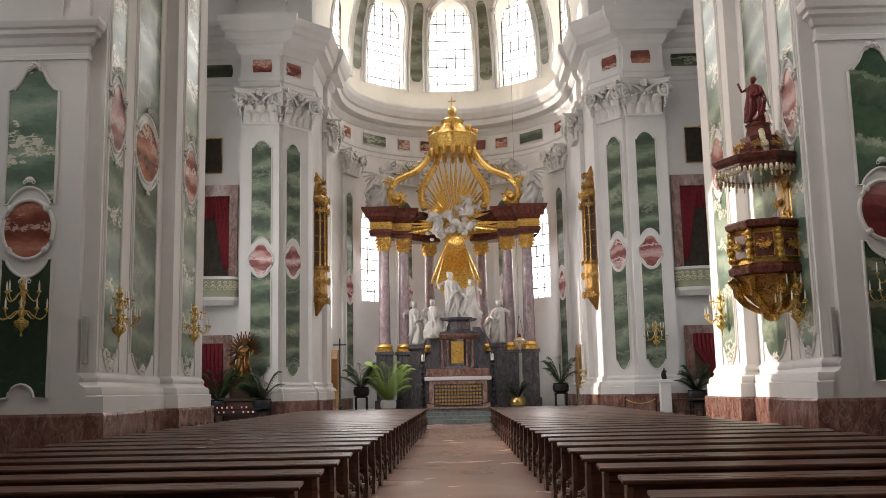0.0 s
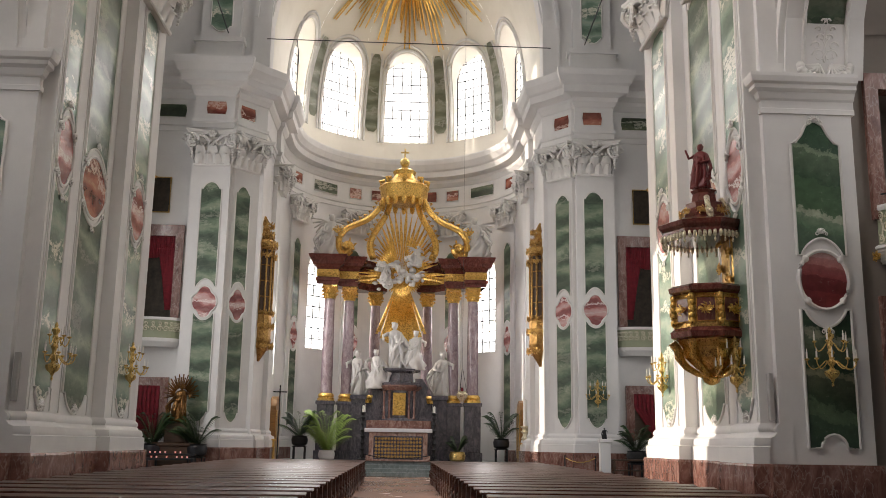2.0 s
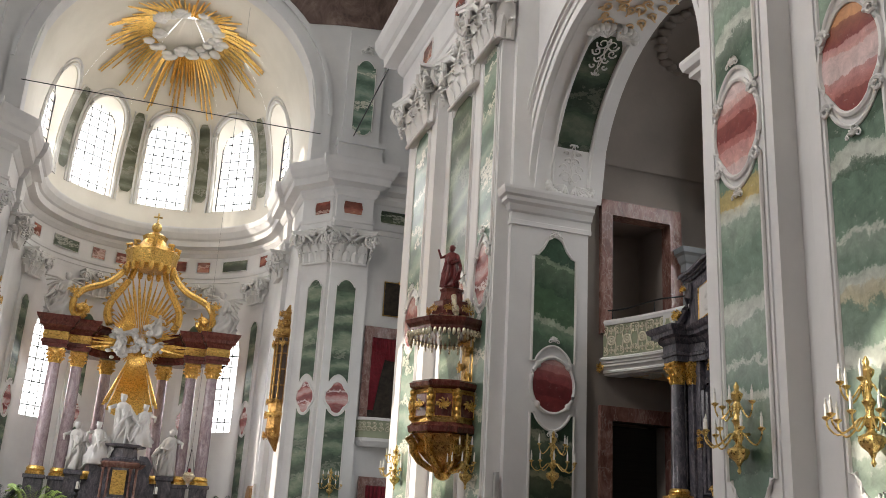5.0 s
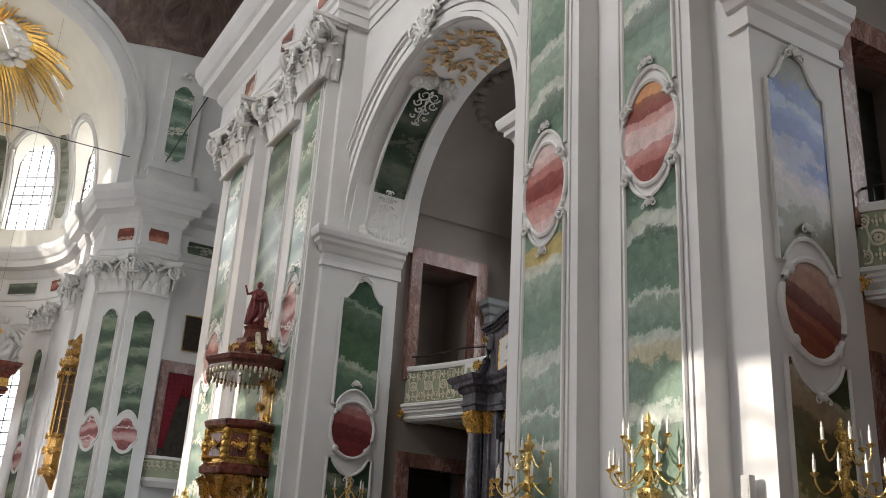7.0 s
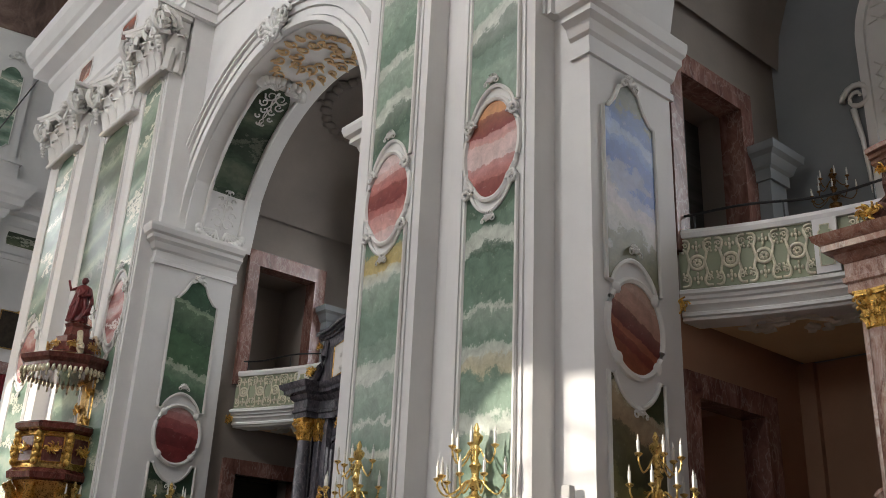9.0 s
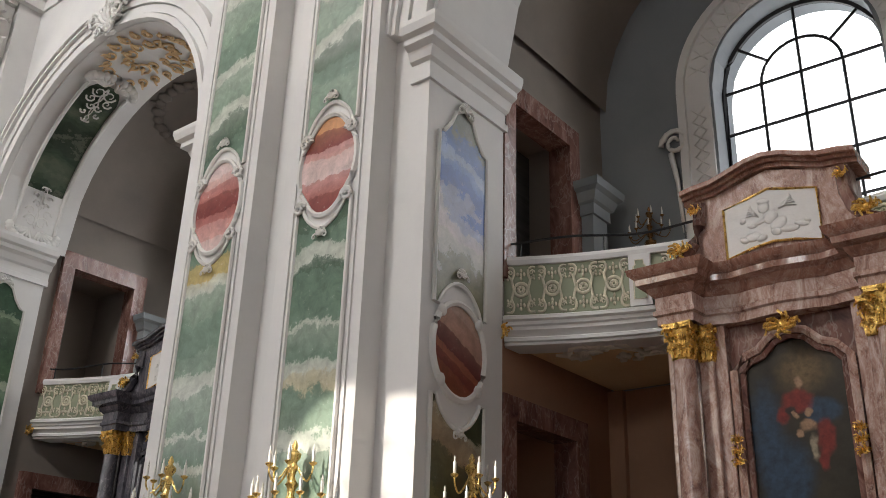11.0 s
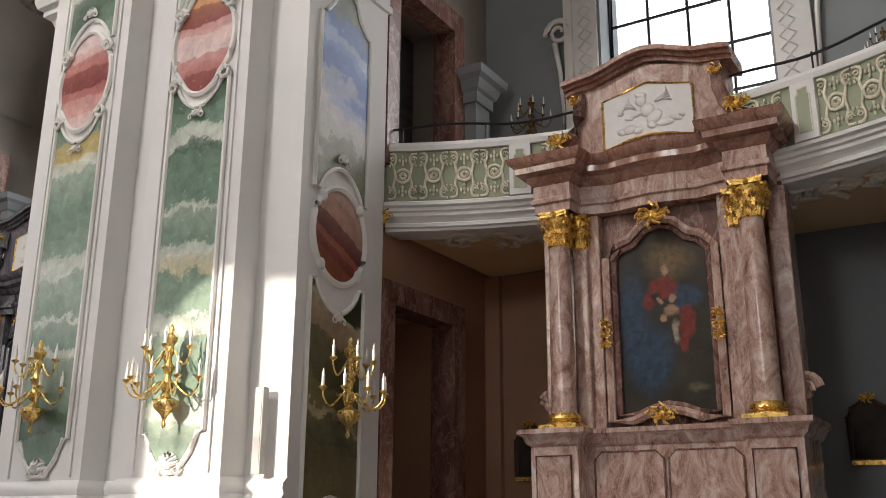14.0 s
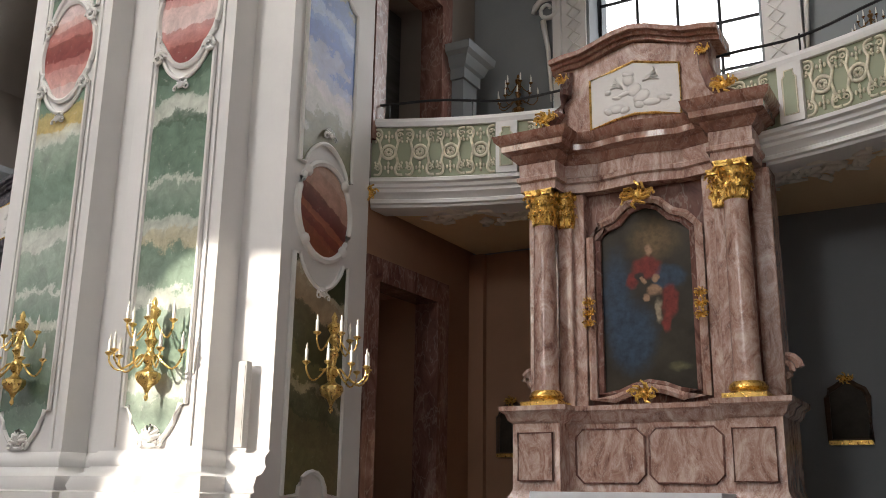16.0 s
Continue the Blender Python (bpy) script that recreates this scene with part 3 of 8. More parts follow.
BASE_PROFILE = [(-0.3, 1.42), (0.3, 1.42), (0.3, 1.78), (0.24, 1.8), (0.26, 1.86), (0.22, 1.98), (0.12, 2.02), (0.06, 2.1), (0.09, 2.16), (0.08, 2.22), (0.0, 2.3), (-0.3, 2.3)]
PLINTH_PROFILE = [(-0.4, 0.0), (0.34, 0.0), (0.34, 1.36), (0.32, 1.42), (-0.4, 1.42)]
IMPOST_PROFILE = [(-0.2, 9.5), (0.05, 9.5), (0.05, 9.62), (0.02, 9.64), (0.02, 9.82), (0.08, 9.86), (0.14, 10.0), (0.24, 10.06), (0.24, 10.16), (0.32, 10.2), (0.36, 10.32), (0.36, 10.4), (-0.2, 10.42)]
ENTAB = [(-0.45, 16.5), (0.0, 16.5), (0.0, 16.78), (0.05, 16.8), (0.05, 17.05), (0.12, 17.1), (0.14, 17.24), (0.02, 17.27), (0.02, 18.45), (0.08, 18.5), (0.22, 18.72), (0.24, 18.92), (0.66, 19.05), (0.7, 19.4), (0.82, 19.5), (0.98, 19.85), (1.02, 20.12), (1.02, 20.22), (-0.45, 20.34)]


def smooth_line(pts, n):
    """Catmull-Rom points through the given ones."""
    p = [Vector(q) for q in pts]
    p = [p[0] * 2 - p[1]] + p + [p[-1] * 2 - p[-2]]
    out = []
    for i in range(1, len(p) - 2):
        for j in range(n):
            t = j / n
            out.append(0.5 * (2 * p[i] + (p[i + 1] - p[i - 1]) * t + (2 * p[i - 1] - 5 * p[i] + 4 * p[i + 1] - p[i + 2]) * t * t + (3 * p[i] - p[i - 1] - 3 * p[i + 1] + p[i + 2]) * t ** 3))
    return out + [p[-2]]


def mirror(path, s):
    return path if s > 0 else [(-x, y) for x, y in path][::-1]


def arched_wall(bm, fx, a0, a1, z0, z1, centre, r, spring, thick_a, thick_b, sill=None, k=28, squash=1.0, foot=None):
    """A wall along one axis with an arched opening cut through it. fx(a, t, z) gives the place at a along it, t through it."""
    cols = [a0] + [centre - r + 2 * r * i / k for i in range(k + 1)] + [a1]

    def top(a):
        return spring + squash * math.sqrt(max(0.0, r * r - (a - centre) ** 2))

    def q(c):
        bm.faces.new([bm.verts.new(fx(*p)) for p in c])

    for i, (a, b) in enumerate(zip(cols, cols[1:])):
        inside = 0 < i < len(cols) - 2
        for t in (thick_a, thick_b):
            if inside:
                q(((a, t, top(a)), (b, t, top(b)), (b, t, z1), (a, t, z1)))
                if sill is not None and sill > z0:
                    q(((a, t, z0), (b, t, z0), (b, t, sill), (a, t, sill)))
            else:
                q(((a, t, z0), (b, t, z0), (b, t, z1), (a, t, z1)))
        if inside:
            q(((a, thick_a, top(a)), (b, thick_a, top(b)), (b, thick_b, top(b)), (a, thick_b, top(a))))
            if sill is not None:
                q(((a, thick_a, sill), (b, thick_a, sill), (b, thick_b, sill), (a, thick_b, sill)))
        q(((a, thick_a, z1), (b, thick_a, z1), (b, thick_b, z1), (a, thick_b, z1)))
    low = z0 if sill is None else sill
    for a in (centre - r, centre + r):
        q(((a, thick_a, low), (a, thick_b, low), (a, thick_b, spring), (a, thick_a, spring)))
    for a in (a0, a1):
        q(((a, thick_a, z0), (a, thick_b, z0), (a, thick_b, z1), (a, thick_a, z1)))
    bmesh.ops.remove_doubles(bm, verts=bm.verts, dist=0.0005)
    return bm


# ---- the church: plan in metres, nave axis along y, eye over x = 0, y = 0 ----
BAY = (3.75, 16.92)          # centres of the chapel bays
R_ARCH = 3.84
CORE, PIL = 9.0, 8.58        # nave wall face, pilaster face
XCORE, XPIL = 8.4, 8.04      # the same at the crossing piers
OUTER = 14.4                 # outer wall, inner face
CH_Y = 44.7                  # front of the chancel piers
APSE_Y, APSE_R = 54.0, 7.25
WINDOW_OFF, WINDOW_SPRING = {1: 0.22, -1: 0.0}, {1: 11.4, -1: 11.0}   # chapel windows, south and north

tagged(part("floor", boxes((-16, 16, -14, 62, -0.3, -0.03)), FLOOR), "polished pinkish stone nave floor", "floor", kind="structure")
for s, side in ((1, "south"), (-1, "north")):
    # raised floor of the side aisles and crossing edge
    b = boxes((min(s * 8.3, s * OUTER), max(s * 8.3, s * OUTER), -12, 45, -0.03, 0.16))
    tagged(part("pavement_" + side, b, STEPSTONE), "grey stone side pavement one step up", "pavement", kind="structure")
    # outer wall with arched chapel windows
    b = bmesh.new()
    for lo, hi, c in ((-12.0, 10.3, BAY[0]), (10.3, 31.0, BAY[1])):
        arched_wall(b, lambda a, t, z: (s * t, a, z), lo, hi, 0, 16, c + WINDOW_OFF[s], 1.45, WINDOW_SPRING[s], OUTER, OUTER + 0.9, 8.3)
    arched_wall(b, lambda a, t, z: (s * t, a, z), 31.0, 45.6, 0, 32, 36.5, 3.4, 12.0, OUTER, OUTER + 0.9, 4.0)
    tagged(part("wall_outer_" + side, b, GREY), "blue-grey plastered outer aisle wall", "wall", kind="structure")
    if s > 0:
        # thin peach sheet over one stretch of the grey outer wall
        b = boxes((OUTER - 0.04, OUTER, 4.2, 7.74, 0.16, 5.95))
        tagged(part("wall_lining", b, PEACH), "thin peach sheet over the grey wall below the gallery", "wall", kind="structure")
        b = boxes((OUTER - 0.16, OUTER - 0.04, 7.45, 7.735, 0.16, 5.95))
        tagged(part("pilaster_chapel", b, PEACH), "flat peach plastered corner pilaster", "pilaster", kind="structure")
    # nave arcade wall above the chapels
    b = bmesh.new()
    arched_wall(b, lambda a, t, z: (s * t, a, z), -0.1, 7.66, 10.43, 20.3, BAY[0], R_ARCH, 10.4, CORE, CORE + 1.9, None)
    arched_wall(b, lambda a, t, z: (s * t, a, z), 13.04, 20.8, 10.43, 20.3, BAY[1], R_ARCH, 10.4, CORE, CORE + 1.9, None)
    box(b, min(s * 9.06, s * 10.84), max(s * 9.06, s * 10.84), 7.68, 13.02, 0, 20.3)
    box(b, min(s * CORE, s * (CORE + 1.9)), max(s * CORE, s * (CORE + 1.9)), -12, -0.1, 0, 20.3)
    box(b, min(s * 8.46, s * 10.47), max(s * 8.46, s * 10.47), 20.82, 30.94, 0, 20.3)
    tagged(part("wall_nave_" + side, b, WHITE), "white plastered arcade wall with tall arches", "wall", kind="structure")
    # cross walls between the chapels, with a gallery doorway and a ground doorway
    for i, (y0, y1) in enumerate(((7.74, 12.96), (20.9, 30.9))):
        b = bmesh.new()
        x0, x1 = (10.88, OUTER) if i == 0 else (10.5, OUTER)
        high = bmesh.new()
        for r in ((x0, 11.2, 0, 6.2), (13.0, x1, 0, 6.2), (11.2, 13.0, 5.0, 6.2)):
            box(b, min(s * r[0], s * r[1]), max(s * r[0], s * r[1]), y0, y1, r[2], r[3])
        for r in ((x0, 11.2, 6.2, 16), (13.0, x1, 6.2, 16), (11.2, 13.0, 6.2, 7.0), (11.2, 13.0, 10.3, 16)):
            box(high, min(s * r[0], s * r[1]), max(s * r[0], s * r[1]), y0, y1, r[2], r[3])
        box(b, min(s * 11.2, s * 13.0), max(s * 11.2, s * 13.0), y0 + 1.2, y1 - 1.2, 0, 5.0)
        box(high, min(s * 11.2, s * 13.0), max(s * 11.2, s * 13.0), y0 + 1.6, y1 - 1.6, 7.0, 10.3)
        # the second wall and the gallery level carry their shade in the colour
        w = tagged(part("wall_chapel_%s_%d" % (side, i + 1), b, PEACH if i == 0 else SHADETAUPE), "plastered chapel cross wall with marble doorways", "wall", kind="structure")
        part("gallery_wall", high, SHADETAUPE, w, "plaster above the gallery floor, coloured dark for shade")
        b = bmesh.new()
        for x0, x1, z0, z1 in ((10.92, 11.24, 0.16, 5.2), (12.96, 13.3, 0.16, 5.2), (11.24, 12.96, 4.85, 5.2), (10.92, 11.24, 7.0, 10.6), (12.96, 13.3, 7.0, 10.6), (11.24, 12.96, 10.2, 10.6)):
            box(b, min(s * x0, s * x1), max(s * x0, s * x1), y0 - 0.14, y0 + 0.3, z0, z1)
        part("door_surround", b, REDSTONE, w, "red-brown marble door surround")
        # sheet set into the doorway to stand for the dark room behind
        z0, z1 = (7.0, 10.2) if i == 0 else (0.16, 4.85)
        part("door_leaf", boxes((min(s * 11.22, s * 12.98), max(s * 11.22, s * 12.98), y0 + 0.75, y0 + 0.85, z0, z1)), ROOMSHADE, w, "near-black sheet for the shade in the open doorway")
    # chapel vaults, cream plaster with the shade put into its colour
    b = bmesh.new()
    for c, h in ((BAY[0], 3.86), (BAY[1], 3.86)):
        prev = None
        for i in range(17):
            a = math.pi * i / 16
            ring = [b.verts.new((s * x, c - h * math.cos(a), 11.6 + 3.6 * math.sin(a))) for x in (CORE + 1.9, OUTER + 0.3)]
            if prev:
                b.faces.new((prev[0], prev[1], ring[1], ring[0]))
            prev = ring
    tagged(part("ceiling_chapel_" + side, b, SHADETAUPE, smooth="all"), "cream stuccoed chapel vault, its colour darkened for shade", "ceiling", kind="structure")
# unseen lunette windows, added as glowing panes at the foot of the nave vault
CLERESTORY = (12.5, 20.5)
for i, y in enumerate(CLERESTORY):
    out = [(-1.7, 21.0), (1.7, 21.0)] + arc(0, 22.4, 1.7, 0, 180, 16)
    b = prism(bmesh.new(), out, (-8.35, y, 0), (0, 1, 0), (1, 0, 0), 0.0, 0.03)
    ob = tagged(part("window_clerestory_%d" % (i + 1), b, DAYLIGHT), "bright arched clerestory window", "window", kind="structure")
    part("window_frame", tube(bmesh.new(), [(-8.3, y + a, z) for a, z in out], 0.12, 6, True), WHITE, ob, smooth=True)
    part("window_reveal", moulding(bmesh.new(), [(-9.2, y - 2.1), (-8.3, y - 2.1), (-8.3, y - 1.7), (-9.2, y - 1.7)], [(-0.02, 20.3), (0.0, 20.3), (0.0, 22.4), (-0.02, 22.4)]), WHITE, ob)
# nave vault, crossing ceiling, west wall
b, prev = bmesh.new(), None
for i in range(25):
    a = math.pi * i / 24
    ring = [b.verts.new((-9.5 * math.cos(a), y, 19.9 + 8.3 * math.sin(a))) for y in (-12, 31)]
    if prev:
        b.faces.new((prev[0], prev[1], ring[1], ring[0]))
    prev = ring
tagged(part("ceiling_nave", b, CREAM, smooth="all"), "cream barrel vault of the nave", "ceiling", kind="structure")
tagged(part("ceiling_crossing", boxes((-16, 16, 30.9, 47, 34, 34.3)), CREAM), "cream crossing vault", "ceiling", kind="structure")
b = bmesh.new()
arched_wall(b, lambda a, t, z: (a, t, z), -9.2, 9.2, 0, 29, 0, 2.6, 18, -12.6, -12.0, 9)
box(b, 9.2, 16, -12.6, -12.0, 0, 17)
box(b, -16, -9.2, -12.6, -12.0, 0, 17)
tagged(part("wall_west", b, WHITE), "white plastered west wall", "wall", kind="structure")
b = bmesh.new()
for s in (1, -1):
    box(b, min(s * 9.0, s * 15.5), max(s * 9.0, s * 15.5), 30.4, 31.0, 16, 34)
    box(b, min(s * 9.3, s * 15.5), max(s * 9.3, s * 15.5), -12, 31, 15.9, 16.1)
    box(b, min(s * OUTER, s * 15.3), max(s * OUTER, s * 15.3), 31.0, 45.6, 31.9, 34)
box(b, -9.3, 9.3, 30.5, 31.0, 28.1, 34)
tagged(part("wall_crossing_west", b, WHITE), "white wall over the crossing", "wall", kind="structure")

# ---- piers ----
def pier(name, s, path, bases):
    p = tagged(part(name, moulding(bmesh.new(), mirror(path, s), [(-0.5, 0.16), (0.0, 0.16), (0.0, 16.5), (-0.5, 16.5)]), WHITE), "white plastered pier with marble inlays", "pier", kind="structure")
    part("plinth", moulding(bmesh.new(), mirror(path, s), PLINTH_PROFILE), REDSTONE, p, "polished red-brown marble plinth")
    part("base_moulding", moulding(bmesh.new(), mirror(path if bases else [(path[1][0], path[1][1] - 0.02)] + path[2:-2] + [(path[-2][0], path[-2][1] + 0.02)], s), BASE_PROFILE), WHITE, p, smooth=True)
    return p


def tall_panels(p, s, x, y, w, green, red, k, high=None):
    """Pilaster facing the nave: low panel, red oval, high panel."""
    o, u, n = (s * x, y, 0), (0, -s, 0), (-s, 0, 0)
    low = panel_outline(w, 2.85, 7.75, -0.5, -0.42)
    inlay(p, low, o, u, n, green)
    inlay(p, oval_outline(w * 1.06, 0.82, 0.035), (s * x, y, 8.36), u, n, red, "marble_oval", 0.045)
    inlay(p, panel_outline(w, 9.0, 14.6, 0.42, 0.28), o, u, n, high or green)
    crest(p, (s * x, y, 2.42), u, n, 0.7)
    crest(p, (s * x - s * 0.03, y, 7.2), u, n, 0.45)
    crest(p, (s * x - s * 0.03, y, 9.5), u, n, 0.5)
    b = bmesh.new()
    for sg in (-1, 1):
        for zz in (7.72, 8.84):
            scroll(b, (s * x - s * 0.05, y + sg * w * 0.86, zz), u, n, 0.12, 1.4, 0.04, sg)
    part("scroll_ornament", b, STUCCO, p, smooth=True)
    b = boxes()
    prism(b, [(-w - 0.13, 2.34), (-w - 0.09, 2.34), (-w - 0.09, 14.9), (-w - 0.13, 14.9)], o, u, n, -0.02, 0.03)
    prism(b, [(w + 0.09, 2.34), (w + 0.13, 2.34), (w + 0.13, 14.9), (w + 0.09, 14.9)], o, u, n, -0.02, 0.03)
    part("fillet", b, WHITE, p)


def end_panels(p, s, x, y, w, green, red, top):
    """West face of a pier: panel with a hump cut from its foot, red oval, upper panel with an ogee head."""
    o, u, n = (s * x, y, 0), (s, 0, 0), (0, -1, 0)
    foot = [(-w, 1.77), (-w * 0.55, 1.77)] + [(w * 0.5 * math.cos(a), 1.77 + 0.3 * math.sin(a)) for a in (math.pi * (1 - i / 8) for i in range(9))] + [(w * 0.55, 1.77), (w, 1.77)]
    inlay(p, foot + swag(w, 4.85, -0.4)[::-1], o, u, n, green)
    inlay(p, oval_outline(w * 1.0, 0.68), (s * x, y, 5.53), u, n, red, "marble_oval", 0.05)
    head = [(-w, 8.75), (-w * 0.8, 8.8), (-w * 0.55, 8.98), (-w * 0.35, 9.22), (0, 9.34), (w * 0.35, 9.22), (w * 0.55, 8.98), (w * 0.8, 8.8), (w, 8.75)]
    inlay(p, swag(w, 6.1, 0.4) + head[::-1], o, u, n, top)
    crest(p, (s * x, y - 0.03, 9.3), u, n, 0.6)
    crest(p, (s * x, y - 0.03, 6.62), u, n, 0.45)
    crest(p, (s * x, y - 0.03, 4.36), u, n, 0.45)
    b = bmesh.new()
    for a in (45, 135, 225, 315):
        blob(b, (s * x + w * math.cos(radians(a)), y - 0.05, 5.53 + 0.68 * math.sin(radians(a))), (0.09, 0.04, 0.09), 8, 5)
    part("knob_ornament", b, STUCCO, p, smooth=True)


for s, side in ((1, "south"), (-1, "north")):
    # path order: from the west face, along the nave, to the east face (its left looks into the nave)
    near = [(10.9, 7.62), (9.0, 7.62), (9.0, 8.3), (PIL, 8.3), (PIL, 10.1), (9.0, 10.1), (9.0, 10.84), (PIL, 10.84), (PIL, 12.68), (9.0, 12.68), (9.0, 13.08), (10.9, 13.08)]
    p = pier("pier_nave_" + side, s, near, None)
    for k, y in enumerate((9.16, 11.7)):
        tall_panels(p, s, PIL, y, 0.55, (BEDS_NEAR, BEDS_FAR)[k], (OVAL_NEAR, OVAL_FAR)[k], k, BEDS_HIGH)
        capital(p, (s * PIL, y, 15.05), (0, -s, 0), (-s, 0, 0), 0.86, seed=k)
    end_panels(p, s, 9.83, 7.62, 0.585, BEDS_WEST, OVAL_WEST, BLUE)
    part("impost", moulding(bmesh.new(), mirror([(10.95, 7.62), (9.0, 7.62), (9.0, 7.95)], s), IMPOST_PROFILE), WHITE, p)
    part("impost", moulding(bmesh.new(), mirror([(9.0, 12.75), (9.0, 13.08), (10.95, 13.08)], s), IMPOST_PROFILE), WHITE, p)
    cross = [(10.53, 20.76), (XCORE, 20.76), (XCORE, 20.95), (XPIL, 20.95), (XPIL, 22.6), (XCORE, 22.6), (XCORE, 26.5), (XPIL, 26.5), (XPIL, 29.4), (XCORE, 29.4), (XCORE, 31.0), (10.53, 31.0)]
    p = pier("pier_crossing_" + side, s, cross, None)
    tall_panels(p, s, XPIL, 21.7, 0.52, GREEN, PINK, 0)
    tall_panels(p, s, XCORE, 25.0, 0.95, MIDGREEN, RUST, 1)
    tall_panels(p, s, XPIL, 27.95, 0.72, GREEN, PINK, 2)
    for k, (y, x, w) in enumerate(((21.7, XPIL, 0.8), (24.6, XCORE, 1.1), (27.95, XPIL, 1.2))):
        capital(p, (s * x, y, 14.75), (0, -s, 0), (-s, 0, 0), w, 1.8, 0.8, seed=k + 5)
        inlay(p, [(-0.5, 17.5), (0.5, 17.5), (0.56, 17.85), (0.5, 18.2), (-0.5, 18.2), (-0.56, 17.85)], (s * (XPIL - 0.03), y, 0), (0, -s, 0), (-s, 0, 0), RUST, "frieze_panel", 0.03)
    end_panels(p, s, 9.6, 20.76, 0.58, BEDS_EAST_LOW, OVAL_EAST if s > 0 else RUST, BEDS_EAST if s > 0 else GREEN)
    part("impost", moulding(bmesh.new(), mirror([(10.6, 20.76), (XCORE, 20.76), (XCORE, 20.9)], s), IMPOST_PROFILE), WHITE, p)
    # archivolts
    for i, c in enumerate(BAY):
        b = bmesh.new()
        for r0, r1, out in ((3.86, 3.98, 0.16), (3.98, 4.02, 0.06), (4.02, 4.2, 0.11), (4.2, 4.24, 0.05), (4.24, 4.42, 0.14), (4.42, 4.5, 0.22), (4.5, 4.56, 0.28)):
            a, c2 = arc(c, 10.4, r0, 0, 180, 40), arc(c, 10.4, r1, 0, 180, 40)
            for j in range(40):
                quad = (a[j], a[j + 1], c2[j + 1], c2[j])
                f, g = [[b.verts.new((s * (CORE - o), yy, zz)) for yy, zz in quad] for o in (out, -0.05)]
                b.faces.new(f)
                for m in range(4):
                    b.faces.new((f[m], f[(m + 1) % 4], g[(m + 1) % 4], g[m]))
        bmesh.ops.remove_doubles(b, verts=b.verts, dist=0.0005)
        tagged(part("arch_moulding_%s_%d" % (side, i + 1), b, WHITE), "white moulded arch band", "trim", kind="structure")
    # entablature of the nave
    path = [(8.95, -12), (8.95, 7.9), (PIL - 0.03, 7.9), (PIL - 0.03, 12.75), (8.95, 12.75), (8.95, 20.6), (XPIL - 0.02, 20.6), (XPIL - 0.02, 31.1), (OUTER, 31.1)]
    tagged(part("entablature_nave_" + side, moulding(bmesh.new(), mirror(path, s), ENTAB), WHITE), "white moulded entablature with deep cornice", "trim", kind="structure")

# ---- chancel and apse ----
half = [(OUTER, 45.3), (10.4, 45.3), (10.4, CH_Y), (8.5, CH_Y), (8.5, 45.0), (8.35, 45.0), (7.55, 45.95), (7.1, 46.4), (7.1, 49.9), (6.85, 49.9), (6.85, 51.3), (APSE_R, 51.3)]
bow = [(APSE_R * math.cos(radians(a)), APSE_Y + APSE_R * math.sin(radians(a))) for a in range(0, 181, 6)]
chancel = half + bow + [(-x, y) for x, y in half[::-1]]
tagged(part("entablature_chancel", moulding(bmesh.new(), chancel, ENTAB), WHITE), "white moulded entablature round the chancel", "trim", kind="structure")


def apse_wall(bm, windows, z0, z1, radius, thick, phis, rows=10):
    """Curved wall by columns of angle phi from the axis; windows: (phi, half angle, sill, spring)."""
    def pt(phi, r, z):
        return (r * math.sin(radians(phi)), APSE_Y + r * math.cos(radians(phi)), z)

    def top_of(w, phi):
        half = radians(w[1]) * APSE_R
        d = radians(phi - w[0]) * APSE_R
        return w[3] + math.sqrt(max(0.0, half * half - d * d))

    def strip(pa, pb, za, zb, zta, ztb, n):
        for i in range(n):
            f = [(pa, za + (zta - za) * i / n), (pb, zb + (ztb - zb) * i / n), (pb, zb + (ztb - zb) * (i + 1) / n), (pa, za + (zta - za) * (i + 1) / n)]
            bm.faces.new([bm.verts.new(pt(p, radius(z), z)) for p, z in f])

    for pa, pb in zip(phis, phis[1:]):
        mid = (pa + pb) / 2
        w = next((w for w in windows if abs(mid - w[0]) < w[1]), None)
        if not w:
            strip(pa, pb, z0, z0, z1, z1, rows)
            continue
        ta, tb = top_of(w, pa), top_of(w, pb)
        strip(pa, pb, z0, z0, w[2], w[2], 2)
        strip(pa, pb, ta, tb, z1, z1, rows)
        for za, zb in ((ta, tb), (w[2], w[2])):
            bm.faces.new([bm.verts.new(pt(p, r, z)) for p, r, z in ((pa, radius(za), za), (pb, radius(zb), zb), (pb, APSE_R + thick, zb), (pa, APSE_R + thick, za))])
    for w in windows:
        for sg in (-1, 1):
            phi = w[0] + sg * w[1]
            n = 6
            for i in range(n):
                za, zb = w[2] + (w[3] - w[2]) * i / n, w[2] + (w[3] - w[2]) * (i + 1) / n
                bm.faces.new([bm.verts.new(pt(phi, r, z)) for r, z in ((radius(za), za), (radius(zb), zb), (APSE_R + thick, zb), (APSE_R + thick, za))])
    bmesh.ops.remove_doubles(bm, verts=bm.verts, dist=0.002)
    return bm


def phi_columns(windows, lo=-90, hi=90):
    edges = {lo, hi}
    for w in windows:
        edges |= {w[0] - w[1] + 2 * w[1] * i / 16 for i in range(17)}
    edges |= {float(a) for a in range(lo, hi + 1, 5) if not any(abs(a - w[0]) < w[1] for w in windows)}
    return sorted(edges)


def dome_r(z):
    return APSE_R if z < 23.0 else APSE_R * math.sqrt(max(0.0, 1 - ((z - 23.0) / 9.2) ** 2))


